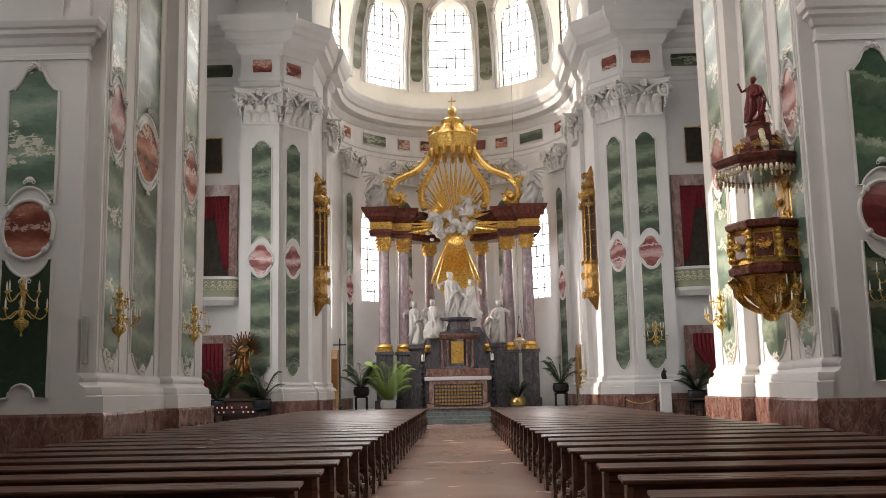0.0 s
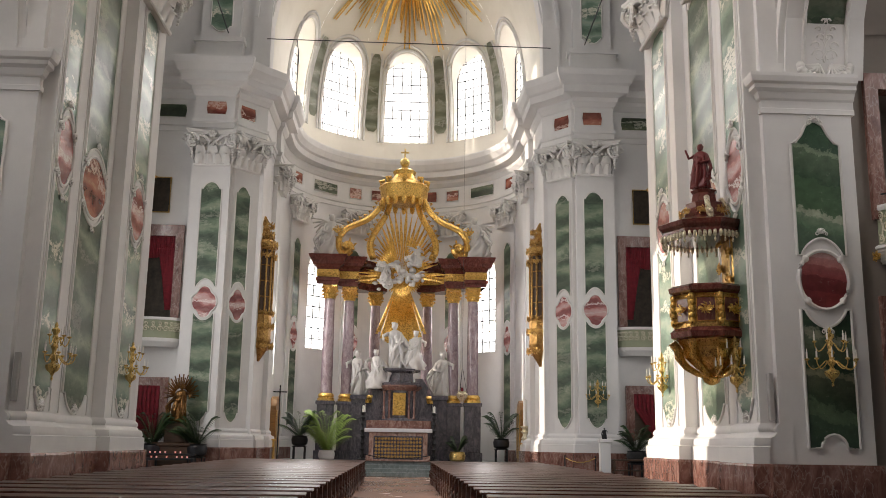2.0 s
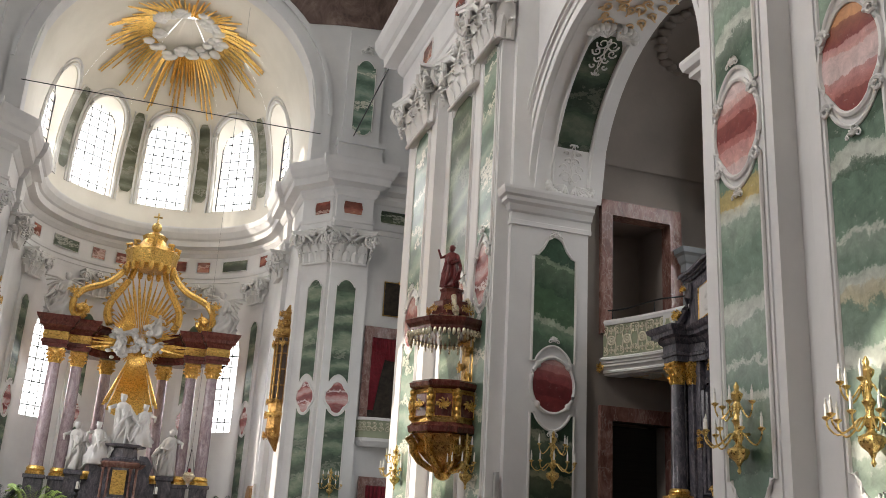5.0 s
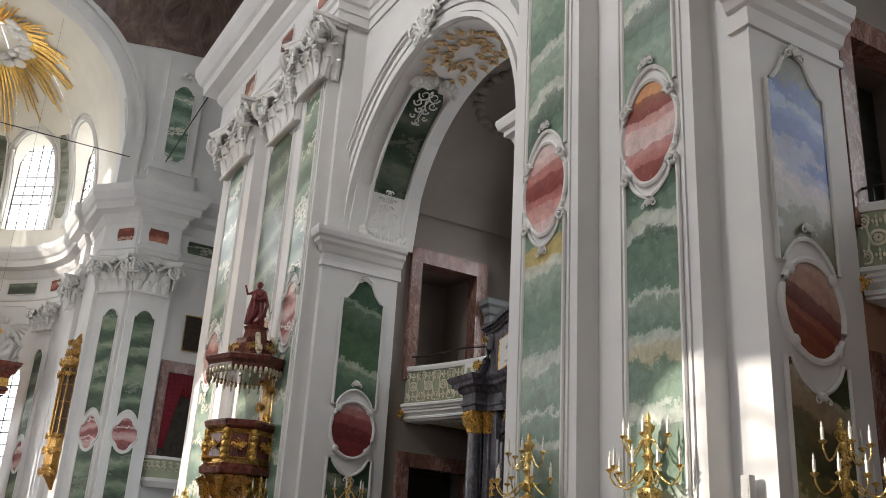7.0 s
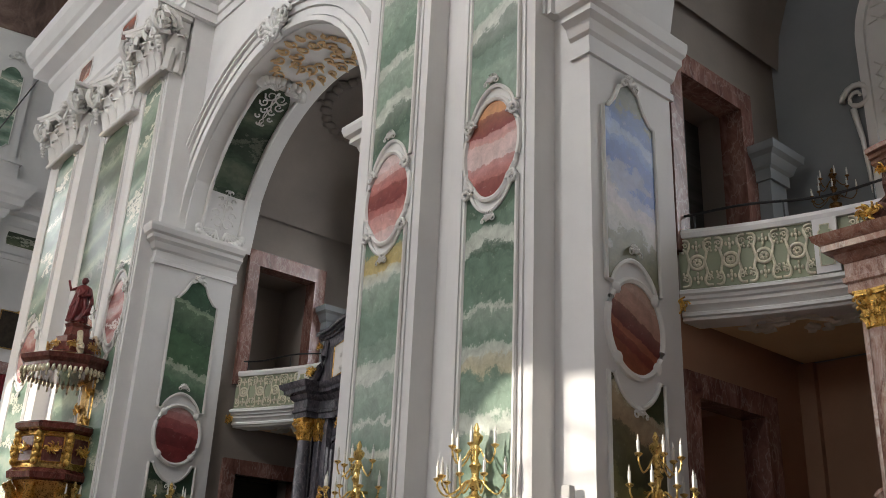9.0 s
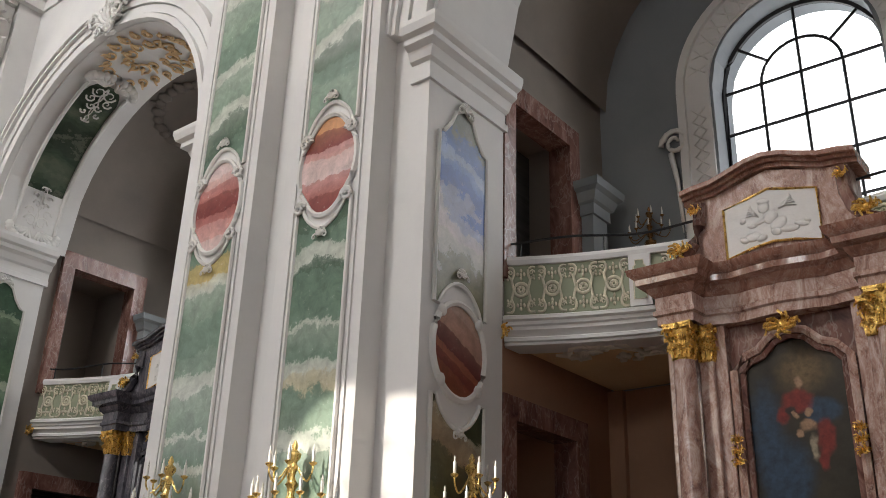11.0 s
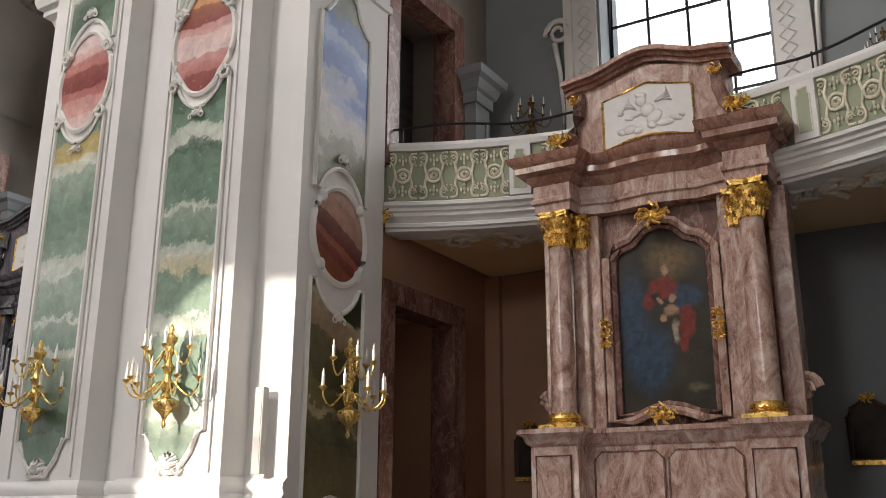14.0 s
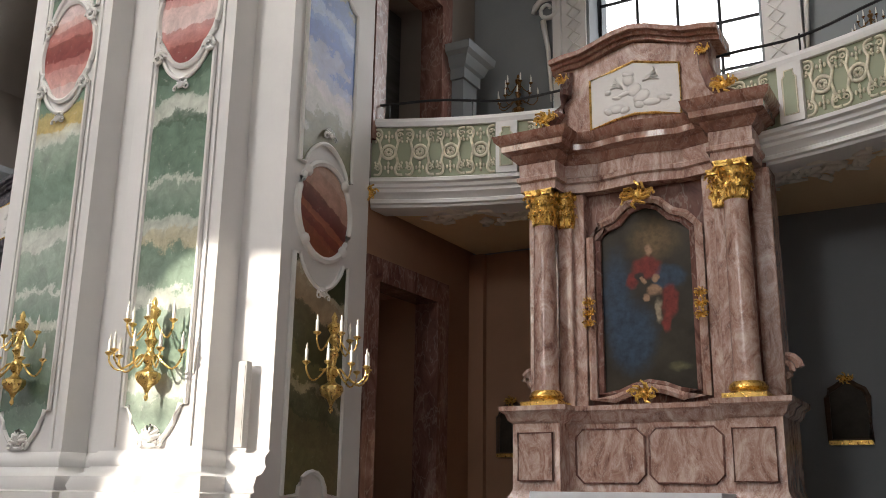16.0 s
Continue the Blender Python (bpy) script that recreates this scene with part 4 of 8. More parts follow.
def curved_window(name, w, bars, rows):
    """Glass and lead bars on the apse's outer face."""
    r = APSE_R + 0.55
    half = radians(w[1]) * r

    def pt(d, z, rr=r):
        phi = radians(w[0]) + d / r
        return Vector((rr * math.sin(phi), APSE_Y + rr * math.cos(phi), z))

    outline = [(-half, w[2]), (half, w[2])] + arc(0, w[3], half, 0, 180, 14)
    bm = bmesh.new()
    bm.faces.new([bm.verts.new(pt(a, z)) for a, z in outline])
    ob = tagged(part(name, bm, GLASS), "tall arched leaded window, glaring with daylight", "window", kind="structure")
    ob.visible_shadow = False
    bm = tube(bmesh.new(), [pt(a, z) for a, z in outline], 0.06, 6, True)
    for i in range(1, bars):
        d = -half + 2 * half * i / bars
        tube(bm, [pt(d, w[2]), pt(d, w[3] + math.sqrt(max(0, half * half - d * d)))], 0.03, 4)
    for i in range(1, rows):
        z = w[2] + (w[3] + half - w[2]) * i / rows
        d = half if z < w[3] else math.sqrt(max(0.01, half * half - (z - w[3]) ** 2))
        tube(bm, [pt(-d, z), pt(d, z)], 0.03, 4)
    part("window_frame", bm, LEAD, ob)
    return ob


UPPER = [(phi, 11.5, 21.7, 26.3) for phi in (-76, -38, 0, 38, 76)]
LOWER = [(phi, 8.0, 7.4, 12.4) for phi in (-46, 46)]
b = apse_wall(bmesh.new(), LOWER, 0, 16.6, lambda z: APSE_R, 0.8, phi_columns(LOWER))
tagged(part("wall_apse", b, WHITE, smooth=True), "white curved apse wall", "wall", kind="structure")
b = apse_wall(bmesh.new(), UPPER, 20.2, 32.15, dome_r, 0.8, phi_columns(UPPER), 16)
apse_dome = tagged(part("ceiling_apse", b, CREAM, smooth=True), "cream half dome over the altar, pierced by tall windows", "ceiling", kind="structure")
for i, w in enumerate(UPPER):
    curved_window("window_upper_%d" % (i + 1), w, 5, 10)
for w in UPPER:
    # moulded hood and sill of each dome window, following the curve of the shell
    for grow, thick in ((1.12, 0.13), (1.3, 0.08)):
        half = w[1] * grow
        line = [(w[0] - half, w[2] - 0.1)] + [(w[0] - half, w[2] + (w[3] - w[2]) * k / 5) for k in range(1, 6)]
        line += [(w[0] - half * math.cos(math.pi * k / 14), w[3] + radians(half) * APSE_R * math.sin(math.pi * k / 14)) for k in range(1, 14)]
        line += [(w[0] + half, w[3] - (w[3] - w[2]) * k / 5) for k in range(5)] + [(w[0] + half, w[2] - 0.1)]
        pts = [((dome_r(z) - 0.03) * math.sin(radians(p)), APSE_Y + (dome_r(z) - 0.03) * math.cos(radians(p)), z) for p, z in line]
        part("window_hood", tube(bmesh.new(), pts, thick, 6), STUCCO, apse_dome, smooth=True)
for i, w in enumerate(LOWER):
    curved_window("window_lower_%d" % (i + 1), w, 4, 9)
# bright sky behind the apse glass
b = bmesh.new()
prev = None
for i in range(33):
    a = radians(-110 + 220 * i / 32)
    ring = [b.verts.new((14 * math.sin(a), APSE_Y + 14 * math.cos(a), z)) for z in (4, 40)]
    if prev:
        b.faces.new((prev[0], prev[1], ring[1], ring[0]))
    prev = ring
ob = tagged(part("backdrop_sky", b, DAYLIGHT), "bright hazy sky outside the apse windows", "backdrop", kind="structure")
ob.visible_shadow = False

for s, side in ((1, "south"), (-1, "north")):
    path = [(OUTER, 45.3), (10.4, 45.3), (10.4, CH_Y), (8.5, CH_Y), (8.5, 45.0), (8.35, 45.0), (7.55, 45.95), (7.1, 46.4)]
    p = pier("pier_chancel_" + side, s, path, True)
    o, u, n = (s * 9.35, CH_Y, 0), (s, 0, 0), (0, -1, 0)
    d = Vector((s * -0.8, 0.95, 0)).normalized()
    n2 = Vector((-s * 0.95, -0.8, 0)).normalized()
    o2 = (s * 7.95, 45.475, 0)
    for oo, uu, nn, w, dark in ((o, u, n, 0.5, False), (o2, d, n2, 0.46, True)):
        g = MIDGREEN
        inlay(p, panel_outline(w, 3.0, 7.6, -0.45, -0.3), oo, uu, nn, g)
        inlay(p, oval_outline(w * 1.15, 0.75, 0.09), (oo[0], oo[1], 8.15), uu, nn, PINK, "marble_oval", 0.05)
        inlay(p, panel_outline(w, 8.9, 13.7, 0.35, 0.35), oo, uu, nn, g)
        capital(p, (oo[0], oo[1], 14.85), uu, nn, w * 1.75, 1.65, 0.95, seed=9)
        inlay(p, [(-0.45, 17.5), (0.45, 17.5), (0.52, 17.85), (0.45, 18.2), (-0.45, 18.2), (-0.52, 17.85)], oo, uu, nn, RUST, "frieze_panel", 0.03)
    inlay(p, [(-1.0, 17.5), (1.0, 17.5), (1.08, 17.85), (1.0, 18.2), (-1.0, 18.2), (-1.08, 17.85)], (s * 12.0, 45.3, 0), u, n, DARKGREEN, "frieze_panel", 0.03)
    # chancel side wall with a tall window
    b = arched_wall(bmesh.new(), lambda a, t, z: (s * t, a, z), 46.2, APSE_Y + 0.05, 0, 16.6, 52.6, 0.95, 11.8, 7.1, 7.9, 5.4)
    w = tagged(part("wall_chancel_" + side, b, WHITE), "white chancel side wall", "wall", kind="structure")
    path = [(7.1, 46.4), (7.1, 49.6), (6.85, 49.6), (6.85, 51.3), (7.1, 51.3), (7.1, APSE_Y)] + bow[1:5]
    part("base_moulding", moulding(bmesh.new(), mirror(path, s), BASE_PROFILE), WHITE, w, smooth=True)
    part("plinth", moulding(bmesh.new(), mirror(path, s), PLINTH_PROFILE), REDSTONE, w)
    part("pilaster", moulding(bmesh.new(), mirror([(7.1, 49.6), (6.85, 49.6), (6.85, 51.3), (7.1, 51.3)], s), [(-0.2, 1.5), (0, 1.5), (0, 16.5), (-0.2, 16.5)]), WHITE, w)
    capital(w, (s * 6.85, 50.45, 15.05), (0, -s, 0), (-s, 0, 0), 0.7, 1.45, 0.9, seed=3)
    b = tube(bmesh.new(), [(s * 7.75, 52.6 + a, z) for a, z in [(-0.95, 5.4), (0.95, 5.4)] + arc(0, 11.8, 0.95, 0, 180, 12)], 0.06, 6, True)
    for k in range(1, 9):
        tube(b, [(s * 7.75, 51.65, 5.4 + k * 0.8), (s * 7.75, 53.55, 5.4 + k * 0.8)], 0.02, 4)
    for k in (-0.3, 0.3):
        tube(b, [(s * 7.75, 52.6 + k, 5.4), (s * 7.75, 52.6 + k, 12.6)], 0.02, 4)
    win = tagged(part("window_chancel_" + side, b, LEAD), "tall leaded chancel window", "window", kind="structure")
    # pilasters on the bow with marble strips
    for phi in (26.5, 66):
        c = Vector((s * APSE_R * math.sin(radians(phi)), APSE_Y + APSE_R * math.cos(radians(phi)), 0))
        n3 = Vector((-s * math.sin(radians(phi)), -math.cos(radians(phi)), 0))
        u3 = Vector((-n3.y, n3.x, 0))
        b = prism(bmesh.new(), [(-0.75, 0), (0.75, 0), (0.75, 16.5), (-0.75, 16.5)], c, u3, n3, -0.3, 0.16)
        q = tagged(part("pilaster_apse", b, WHITE), "white apse pilaster with green marble strip", "pilaster", kind="structure")
        c2 = c + n3 * 0.16
        inlay(q, panel_outline(0.4, 2.6, 7.3, 0.1, -0.25), c2, u3, n3, MIDGREEN)
        inlay(q, oval_outline(0.42, 0.8, 0.1), c2 + Vector((0, 0, 8.0)), u3, n3, PINK, "marble_oval")
        inlay(q, panel_outline(0.4, 8.9, 13.7, 0.25, 0.3), c2, u3, n3, MIDGREEN)
        capital(q, c2 + Vector((0, 0, 15.05)), u3, n3, 0.75, 1.45, 0.9, seed=int(phi))
        inlay(q, [(-0.42, 17.5), (0.42, 17.5), (0.42, 18.2), (-0.42, 18.2)], c2 - n3 * 0.12, u3, n3, RUST, "frieze_panel", 0.03)
    for phi in (14, 45):
        c = Vector((s * (APSE_R - 0.02) * math.sin(radians(phi)), APSE_Y + (APSE_R - 0.02) * math.cos(radians(phi)), 0))
        n3 = Vector((-s * math.sin(radians(phi)), -math.cos(radians(phi)), 0))
        u3 = Vector((-n3.y, n3.x, 0))
        hw = 0.45 if phi == 14 else 0.95
        inlay(apse_dome, [(-hw, 17.5), (hw, 17.5), (hw, 18.2), (-hw, 18.2)], c + n3 * 0.08, u3, n3, RUST if phi == 14 else DARKGREEN, "frieze_panel", 0.03)
    # green strips between the upper windows, following the half dome
    for phi in (19, 57):
        b = bmesh.new()
        prev = None
        zs = [22.3 + 5.2 * i / 16 for i in range(17)]
        for i, z in enumerate(zs):
            hw = 0.44 * (1 if 0 < i < 16 else 0.5) * (1 - 0.25 * i / 16)
            r = dome_r(z) - 0.05
            ring = [b.verts.new((s * r * math.sin(radians(phi) + d / r), APSE_Y + r * math.cos(radians(phi) + d / r), z)) for d in (-hw, hw)]
            if prev:
                b.faces.new((prev[0], prev[1], ring[1], ring[0]))
            prev = ring
        bmesh.ops.solidify(b, geom=b.faces[:], thickness=0.04)
        part("marble_strip", b, OLIVE, apse_dome)
        for off in (-1, 1):
            rim = [(s * (dome_r(z) - 0.07) * math.sin(radians(phi) + off * 0.5 * (1 - 0.25 * i / 16) / dome_r(z)), APSE_Y + (dome_r(z) - 0.07) * math.cos(radians(phi) + off * 0.5 * (1 - 0.25 * i / 16) / dome_r(z)), z) for i, z in enumerate(zs)]
            part("rim", tube(bmesh.new(), rim, 0.05, 6), STUCCO, apse_dome, smooth=True)
# the chancel arch wall and barrel before the half dome
b = arched_wall(bmesh.new(), lambda a, t, z: (a, t, z), -16, 16, 20.2, 34, 0, 7.05, 23.2, 45.9, 46.9, None, 40)
tagged(part("wall_chancel_arch", b, WHITE), "white wall over the great chancel arch", "wall", kind="structure")
b, prev = bmesh.new(), None
for i in range(33):
    a = math.pi * i / 32
    ring = [b.verts.new((-7.25 * math.cos(a), y, 23.0 + 9.1 * math.sin(a))) for y in (46.5, APSE_Y + 0.02)]
    if prev:
        b.faces.new((prev[0], prev[1], ring[1], ring[0]))
    prev = ring
for sg in (-1, 1):
    b.faces.new([b.verts.new((sg * 7.25, y, z)) for y, z in ((46.5, 20.2), (APSE_Y, 20.2), (APSE_Y, 23.0), (46.5, 23.0))])
tagged(part("ceiling_chancel", b, CREAM, smooth="all"), "cream barrel vault before the apse", "ceiling", kind="structure")
b = bmesh.new()
for r0, r1, out in ((7.05, 7.35, 0.22), (7.35, 7.75, 0.12), (7.75, 7.95, 0.28)):
    a, c2 = arc(0, 23.2, r0, 0, 180, 48), arc(0, 23.2, r1, 0, 180, 48)
    for j in range(48):
        quad = (a[j], a[j + 1], c2[j + 1], c2[j])
        f, g = [[b.verts.new((xx, 45.9 - o, zz)) for xx, zz in quad] for o in (out, -0.05)]
        b.faces.new(f)
        for m in range(4):
            b.faces.new((f[m], f[(m + 1) % 4], g[(m + 1) % 4], g[m]))
for sg in (-1, 1):
    box(b, min(sg * 7.05, sg * 7.95), max(sg * 7.05, sg * 7.95), 45.68, 45.95, 20.3, 23.2)
tagged(part("chancel_arch_moulding", b, WHITE), "white moulded chancel arch", "trim", kind="structure")

# ---- light through the openings, and added fill ----
for w in UPPER:
    a = radians(w[0])
    c = Vector((6.7 * math.sin(a), APSE_Y + 6.7 * math.cos(a), 24.5))
    window_or_fill_light(c, (0, 48, 14), 2.4, 4.6, 130)
for w in LOWER:
    a = radians(w[0])
    c = Vector((6.9 * math.sin(a), APSE_Y + 6.9 * math.cos(a), 10.2))
    window_or_fill_light(c, (0, 50, 3), 1.6, 4.6, 120)
for s in (1, -1):
    window_or_fill_light((s * 6.95, 52.6, 8.8), (0, 51.0, 3), 1.6, 6.0, 400 if s < 0 else 60)
    for c in BAY:
        window_or_fill_light((s * 14.2, c, 10.5), (0, c, 4), 2.6, 4.0, 70 if s > 0 else (400 if c < 10 else 130))
    window_or_fill_light((s * 14.2, 36.5, 9.8), (0, 34, 8), 5.0, 10.0, 500 if s > 0 else 1350)
# lamps at the unseen clerestory panes, in front of the unpierced vault
for y, watts in zip(CLERESTORY, (3000, 650)):
    window_or_fill_light((-8.1, y, 22.6), (8.6, y - 4.0, 6.0), 3.4, 3.0, watts, (0.97, 0.98, 1.0))
# unseen west window, assumed for some fill from behind the eye
window_or_fill_light((0, -11.8, 14.5), (0, 20, 8), 5.0, 10.0, 60)
# added fill under the closed crossing ceiling, which has no opening there
window_or_fill_light((0, 38, 33.6), (0, 38, 0), 12.0, 10.0, 600)


# ---- things: shared makers ----
def statue(name, at, h, material, label, lean=0.0, arm=1, rz=0.0, wings=False, seated=False, category="statue", group="", up=False):
    """Robed figure as one plain mesh."""
    bm = bmesh.new()
    k = h / 1.75
    if seated:
        prof = [(0.44, 0), (0.46, 0.25), (0.4, 0.5), (0.36, 0.62), (0.24, 0.85), (0.25, 1.1), (0.2, 1.32), (0.08, 1.42)]
    else:
        prof = [(0.30, 0), (0.32, 0.08), (0.27, 0.4), (0.24, 0.75), (0.21, 1.0), (0.25, 1.22), (0.22, 1.38), (0.08, 1.47)]
    seg, steps = 44, 26
    rings = []
    for i in range(steps + 1):
        z = prof[-1][1] * i / steps
        q = max(j for j in range(len(prof) - 1) if prof[j][1] <= z + 1e-6)
        (r0, z0), (r1, z1) = prof[q], prof[q + 1]
        f = (z - z0) / (z1 - z0)
        f = f * f * (3 - 2 * f)
        r = r0 + (r1 - r0) * f
        fold = 0.26 * (1 - z / 1.62)
        ring = []
        for a in (2 * math.pi * j / seg for j in range(seg)):
            sweep = a + 0.9 * math.sin(z * 1.9 + h * 3) + 0.25 * math.sin(2 * a + h * 5)
            d = 1 + fold * (1 - 1.7 * abs(math.sin(4.5 * sweep + z))) + 0.45 * fold * math.cos(11 * sweep - 4 * z)
            d += 0.05 * math.sin(3 * a - 9 * z + h)
            ring.append(bm.verts.new((k * (r * d * math.cos(a) + lean * z * z * 0.2), k * r * 0.8 * d * math.sin(a), k * z)))
        rings.append(ring)
    for a, b in zip(rings, rings[1:]):
        for j in range(seg):
            bm.faces.new((a[j], a[(j + 1) % seg], b[(j + 1) % seg], b[j]))
    bm.faces.new(rings[0])
    bm.faces.new(rings[-1])
    top = prof[-1][1]
    lx = lean * top * top * 0.2
    blob(bm, (k * lx, -0.03 * k, k * (top + 0.13)), (0.105 * k, 0.12 * k, 0.15 * k), 12, 8)
    for j in range(9):
        a = j * 2.4 + h
        blob(bm, (k * (lx + 0.085 * math.cos(a)), k * (0.03 + 0.07 * math.sin(a)), k * (top + 0.12 + 0.016 * j)), (0.05 * k, 0.05 * k, 0.05 * k), 6, 5)
    sh = top - 0.14
    for j in range(5):
        e = 0.06 * j
        tube(bm, [(k * (lx - arm * 0.22), k * (0.1 - e * 0.4), k * (sh - e)), (-arm * k * (0.42 + 0.03 * j), k * (0.04 - e), k * (sh - 0.4 - e)), (-arm * k * (0.36 + 0.05 * (j % 3)), k * (-0.06 - e), k * (0.52 - e)), (-arm * k * (0.48 - 0.05 * j), -k * (0.1 + e), k * (0.3 - 0.05 * j))], 0.06 * k, 6, taper=0.5)
    tube(bm, [(k * (lx + arm * 0.2), 0, k * sh), (k * (lx + arm * 0.42), -0.1 * k, k * (sh - 0.1)), (k * (lx + arm * (0.5 if up else 0.4)), -0.22 * k, k * (sh + (0.22 if up else -0.28)))], 0.08 * k, 8, taper=0.5)
    tube(bm, [(k * (lx - arm * 0.2), 0, k * sh), (k * (lx - arm * 0.32), -0.12 * k, k * (sh - 0.3)), (k * (lx - arm * 0.08), -0.26 * k, k * (sh - 0.38))], 0.08 * k, 8, taper=0.6)
    tube(bm, [(k * (lx + 0.2), 0.05 * k, k * (sh + 0.02)), (k * 0.05, -0.22 * k, k * (sh - 0.35)), (-0.25 * k, -0.16 * k, k * 0.55), (-0.2 * k, -0.1 * k, k * 0.2)], 0.085 * k, 8, taper=0.7)
    for j in range(6):
        a = j * 1.1 + h
        tube(bm, [(k * (lx + 0.16 * math.cos(a)), k * 0.14 * math.sin(a), k * (top - 0.25)), (k * 0.27 * math.cos(a + 0.3), k * 0.22 * math.sin(a + 0.3), k * 0.6), (k * 0.34 * math.cos(a + 0.1), k * 0.28 * math.sin(a + 0.1), k * 0.02)], 0.085 * k, 6, taper=0.7)
    if wings:
        for sg in (-1, 1):
            for j in range(4):
                tube(bm, [(k * lx, 0.12 * k, k * sh), (k * sg * 0.3, 0.2 * k, k * (sh + 0.25 - j * 0.08)), (k * sg * (0.72 - j * 0.07), 0.22 * k, k * (sh + 0.3 - j * 0.2))], 0.07 * k, 6, taper=0.4)
    ob = part(name, bm, material, None, smooth="all")
    ob.matrix_basis = pose(*at, 0, 0, rz)
    return tagged(ob, label, category, group)


def gold_flourish(parent, at, s, u=(1, 0, 0), n=(0, -1, 0), material=None, name="gilded_ornament", seed=0):
    """Clump of gilded rocaille."""
    rnd = random.Random(seed)
    bm, at, u, n = bmesh.new(), Vector(at), Vector(u), Vector(n)
    for k in range(9):
        a, r = k * 0.7 + rnd.uniform(-0.2, 0.2), rnd.uniform(0.45, 0.85) * s
        c = at + u * (r * math.cos(a)) + Vector((0, 0, 0.7 * r * math.sin(a))) + n * 0.03
        e = c + u * (0.35 * s * math.cos(a + 1)) + Vector((0, 0, 0.35 * s * math.sin(a + 1))) + n * 0.06
        tube(bm, [at + n * 0.04, (c + at) / 2 + n * 0.1 * s, c + n * 0.06, e], 0.16 * s, 6, taper=0.45)
    for sd in (-1, 1):
        scroll(bm, at + u * (0.6 * s * sd) + n * 0.05, u, n, 0.3 * s, 1.4, 0.08 * s, sd)
    blob(bm, at + n * 0.1 * s, (0.28 * s, 0.28 * s, 0.34 * s), 9, 7)
    return part(name, bm, material or GOLD, parent, "gilded carved ornament", smooth=True)


def gilded_capital(parent, at, r, h=0.5, material=None):
    """Corinthian capital: bell, two rows of leaves curling outwards, corner volutes under a thin hollow abacus."""
    o, up = Vector(at), Vector((0, 0, 1))
    bm = lathe(bmesh.new(), [(r * 0.95, 0), (r * 1.08, h * 0.04), (r * 0.98, h * 0.1), (r * 1.0, h * 0.5), (r * 1.2, h * 0.84)], at, 16)
    for z0, z1, k in ((0.86, 0.93, 1.5), (0.93, 1.0, 1.58)):
        ring = [(k * r * (1.0 if i % 2 == 0 else 0.74) * (1.25 if i % 2 == 0 else 1.0), radians(45 * i + 45)) for i in range(8)]
        rows = [[bm.verts.new(o + Vector((q * math.cos(a), q * math.sin(a), h * z))) for q, a in ring] for z in (z0, z1)]
        for i in range(8):
            bm.faces.new((rows[0][i], rows[0][(i + 1) % 8], rows[1][(i + 1) % 8], rows[1][i]))
        bm.faces.new(rows[0])
        bm.faces.new(rows[1])
    for z, tall, out, count, turn in ((0.06, 0.36, 0.5, 8, 0.0), (0.3, 0.38, 0.62, 8, 0.5)):
        for j in range(count):
            a = 2 * math.pi * (j + turn) / count
            p, side = Vector((math.cos(a), math.sin(a), 0)), Vector((-math.sin(a), math.cos(a), 0))
            for q in (-1, 0, 1):
                top = tall * (1 - 0.16 * abs(q))
                pts = [o + p * r * 0.98 + side * (q * r * 0.1) + up * (h * z), o + p * r * 1.08 + side * (q * r * 0.2) + up * (h * (z + top * 0.6)), o + p * r * (1.05 + out * 0.6) + side * (q * r * 0.24) + up * (h * (z + top)), o + p * r * (1.05 + out) + side * (q * r * 0.2) + up * (h * (z + top * 0.84))]
                tube(bm, pts, r * 0.15, 5, taper=0.6)
    for j in range(4):
        a = radians(45 + 90 * j)
        p = Vector((math.cos(a), math.sin(a), 0))
        scroll(bm, o + p * r * 1.5 + up * (h * 0.72), p, Vector((-p.y, p.x, 0)), h * 0.15, 1.6, r * 0.15)
        f = Vector((math.cos(a + math.pi / 4), math.sin(a + math.pi / 4), 0))
        blob(bm, o + f * r * 1.32 + up * (h * 0.9), (r * 0.24, r * 0.24, h * 0.1), 8, 6)
    return part("capital", bm, material or GOLD, parent, "gilded leafy capital", smooth=True)


def column(parent, at, r, h, stone, cap=0.5, base=0.16):
    x, y, z = at
    part("column_base", lathe(bmesh.new(), [(r * 1.45, 0), (r * 1.45, base * 0.35), (r * 1.25, base * 0.45), (r * 1.4, base * 0.62), (r * 1.32, base * 0.8), (r * 1.1, base)], at, 20), GOLD, parent, "gilded column base", smooth=True)
    pts = [(r * 1.05, base), (r * 1.03, base + 0.08)] + [(r * (1 - 0.14 * t * t), base + 0.1 + (h - base - 0.1) * t) for t in (0.0, 0.3, 0.6, 0.85, 1.0)]
    part("column_shaft", lathe(bmesh.new(), pts, at, 24), stone, parent, smooth=True)
    gilded_capital(parent, (x, y, z + h), r * 0.9, cap)


def band(pts, t):
    """Closed outline of a curved strip of thickness t above the line of points."""
    return pts + [(x, z + t) for x, z in pts[::-1]]


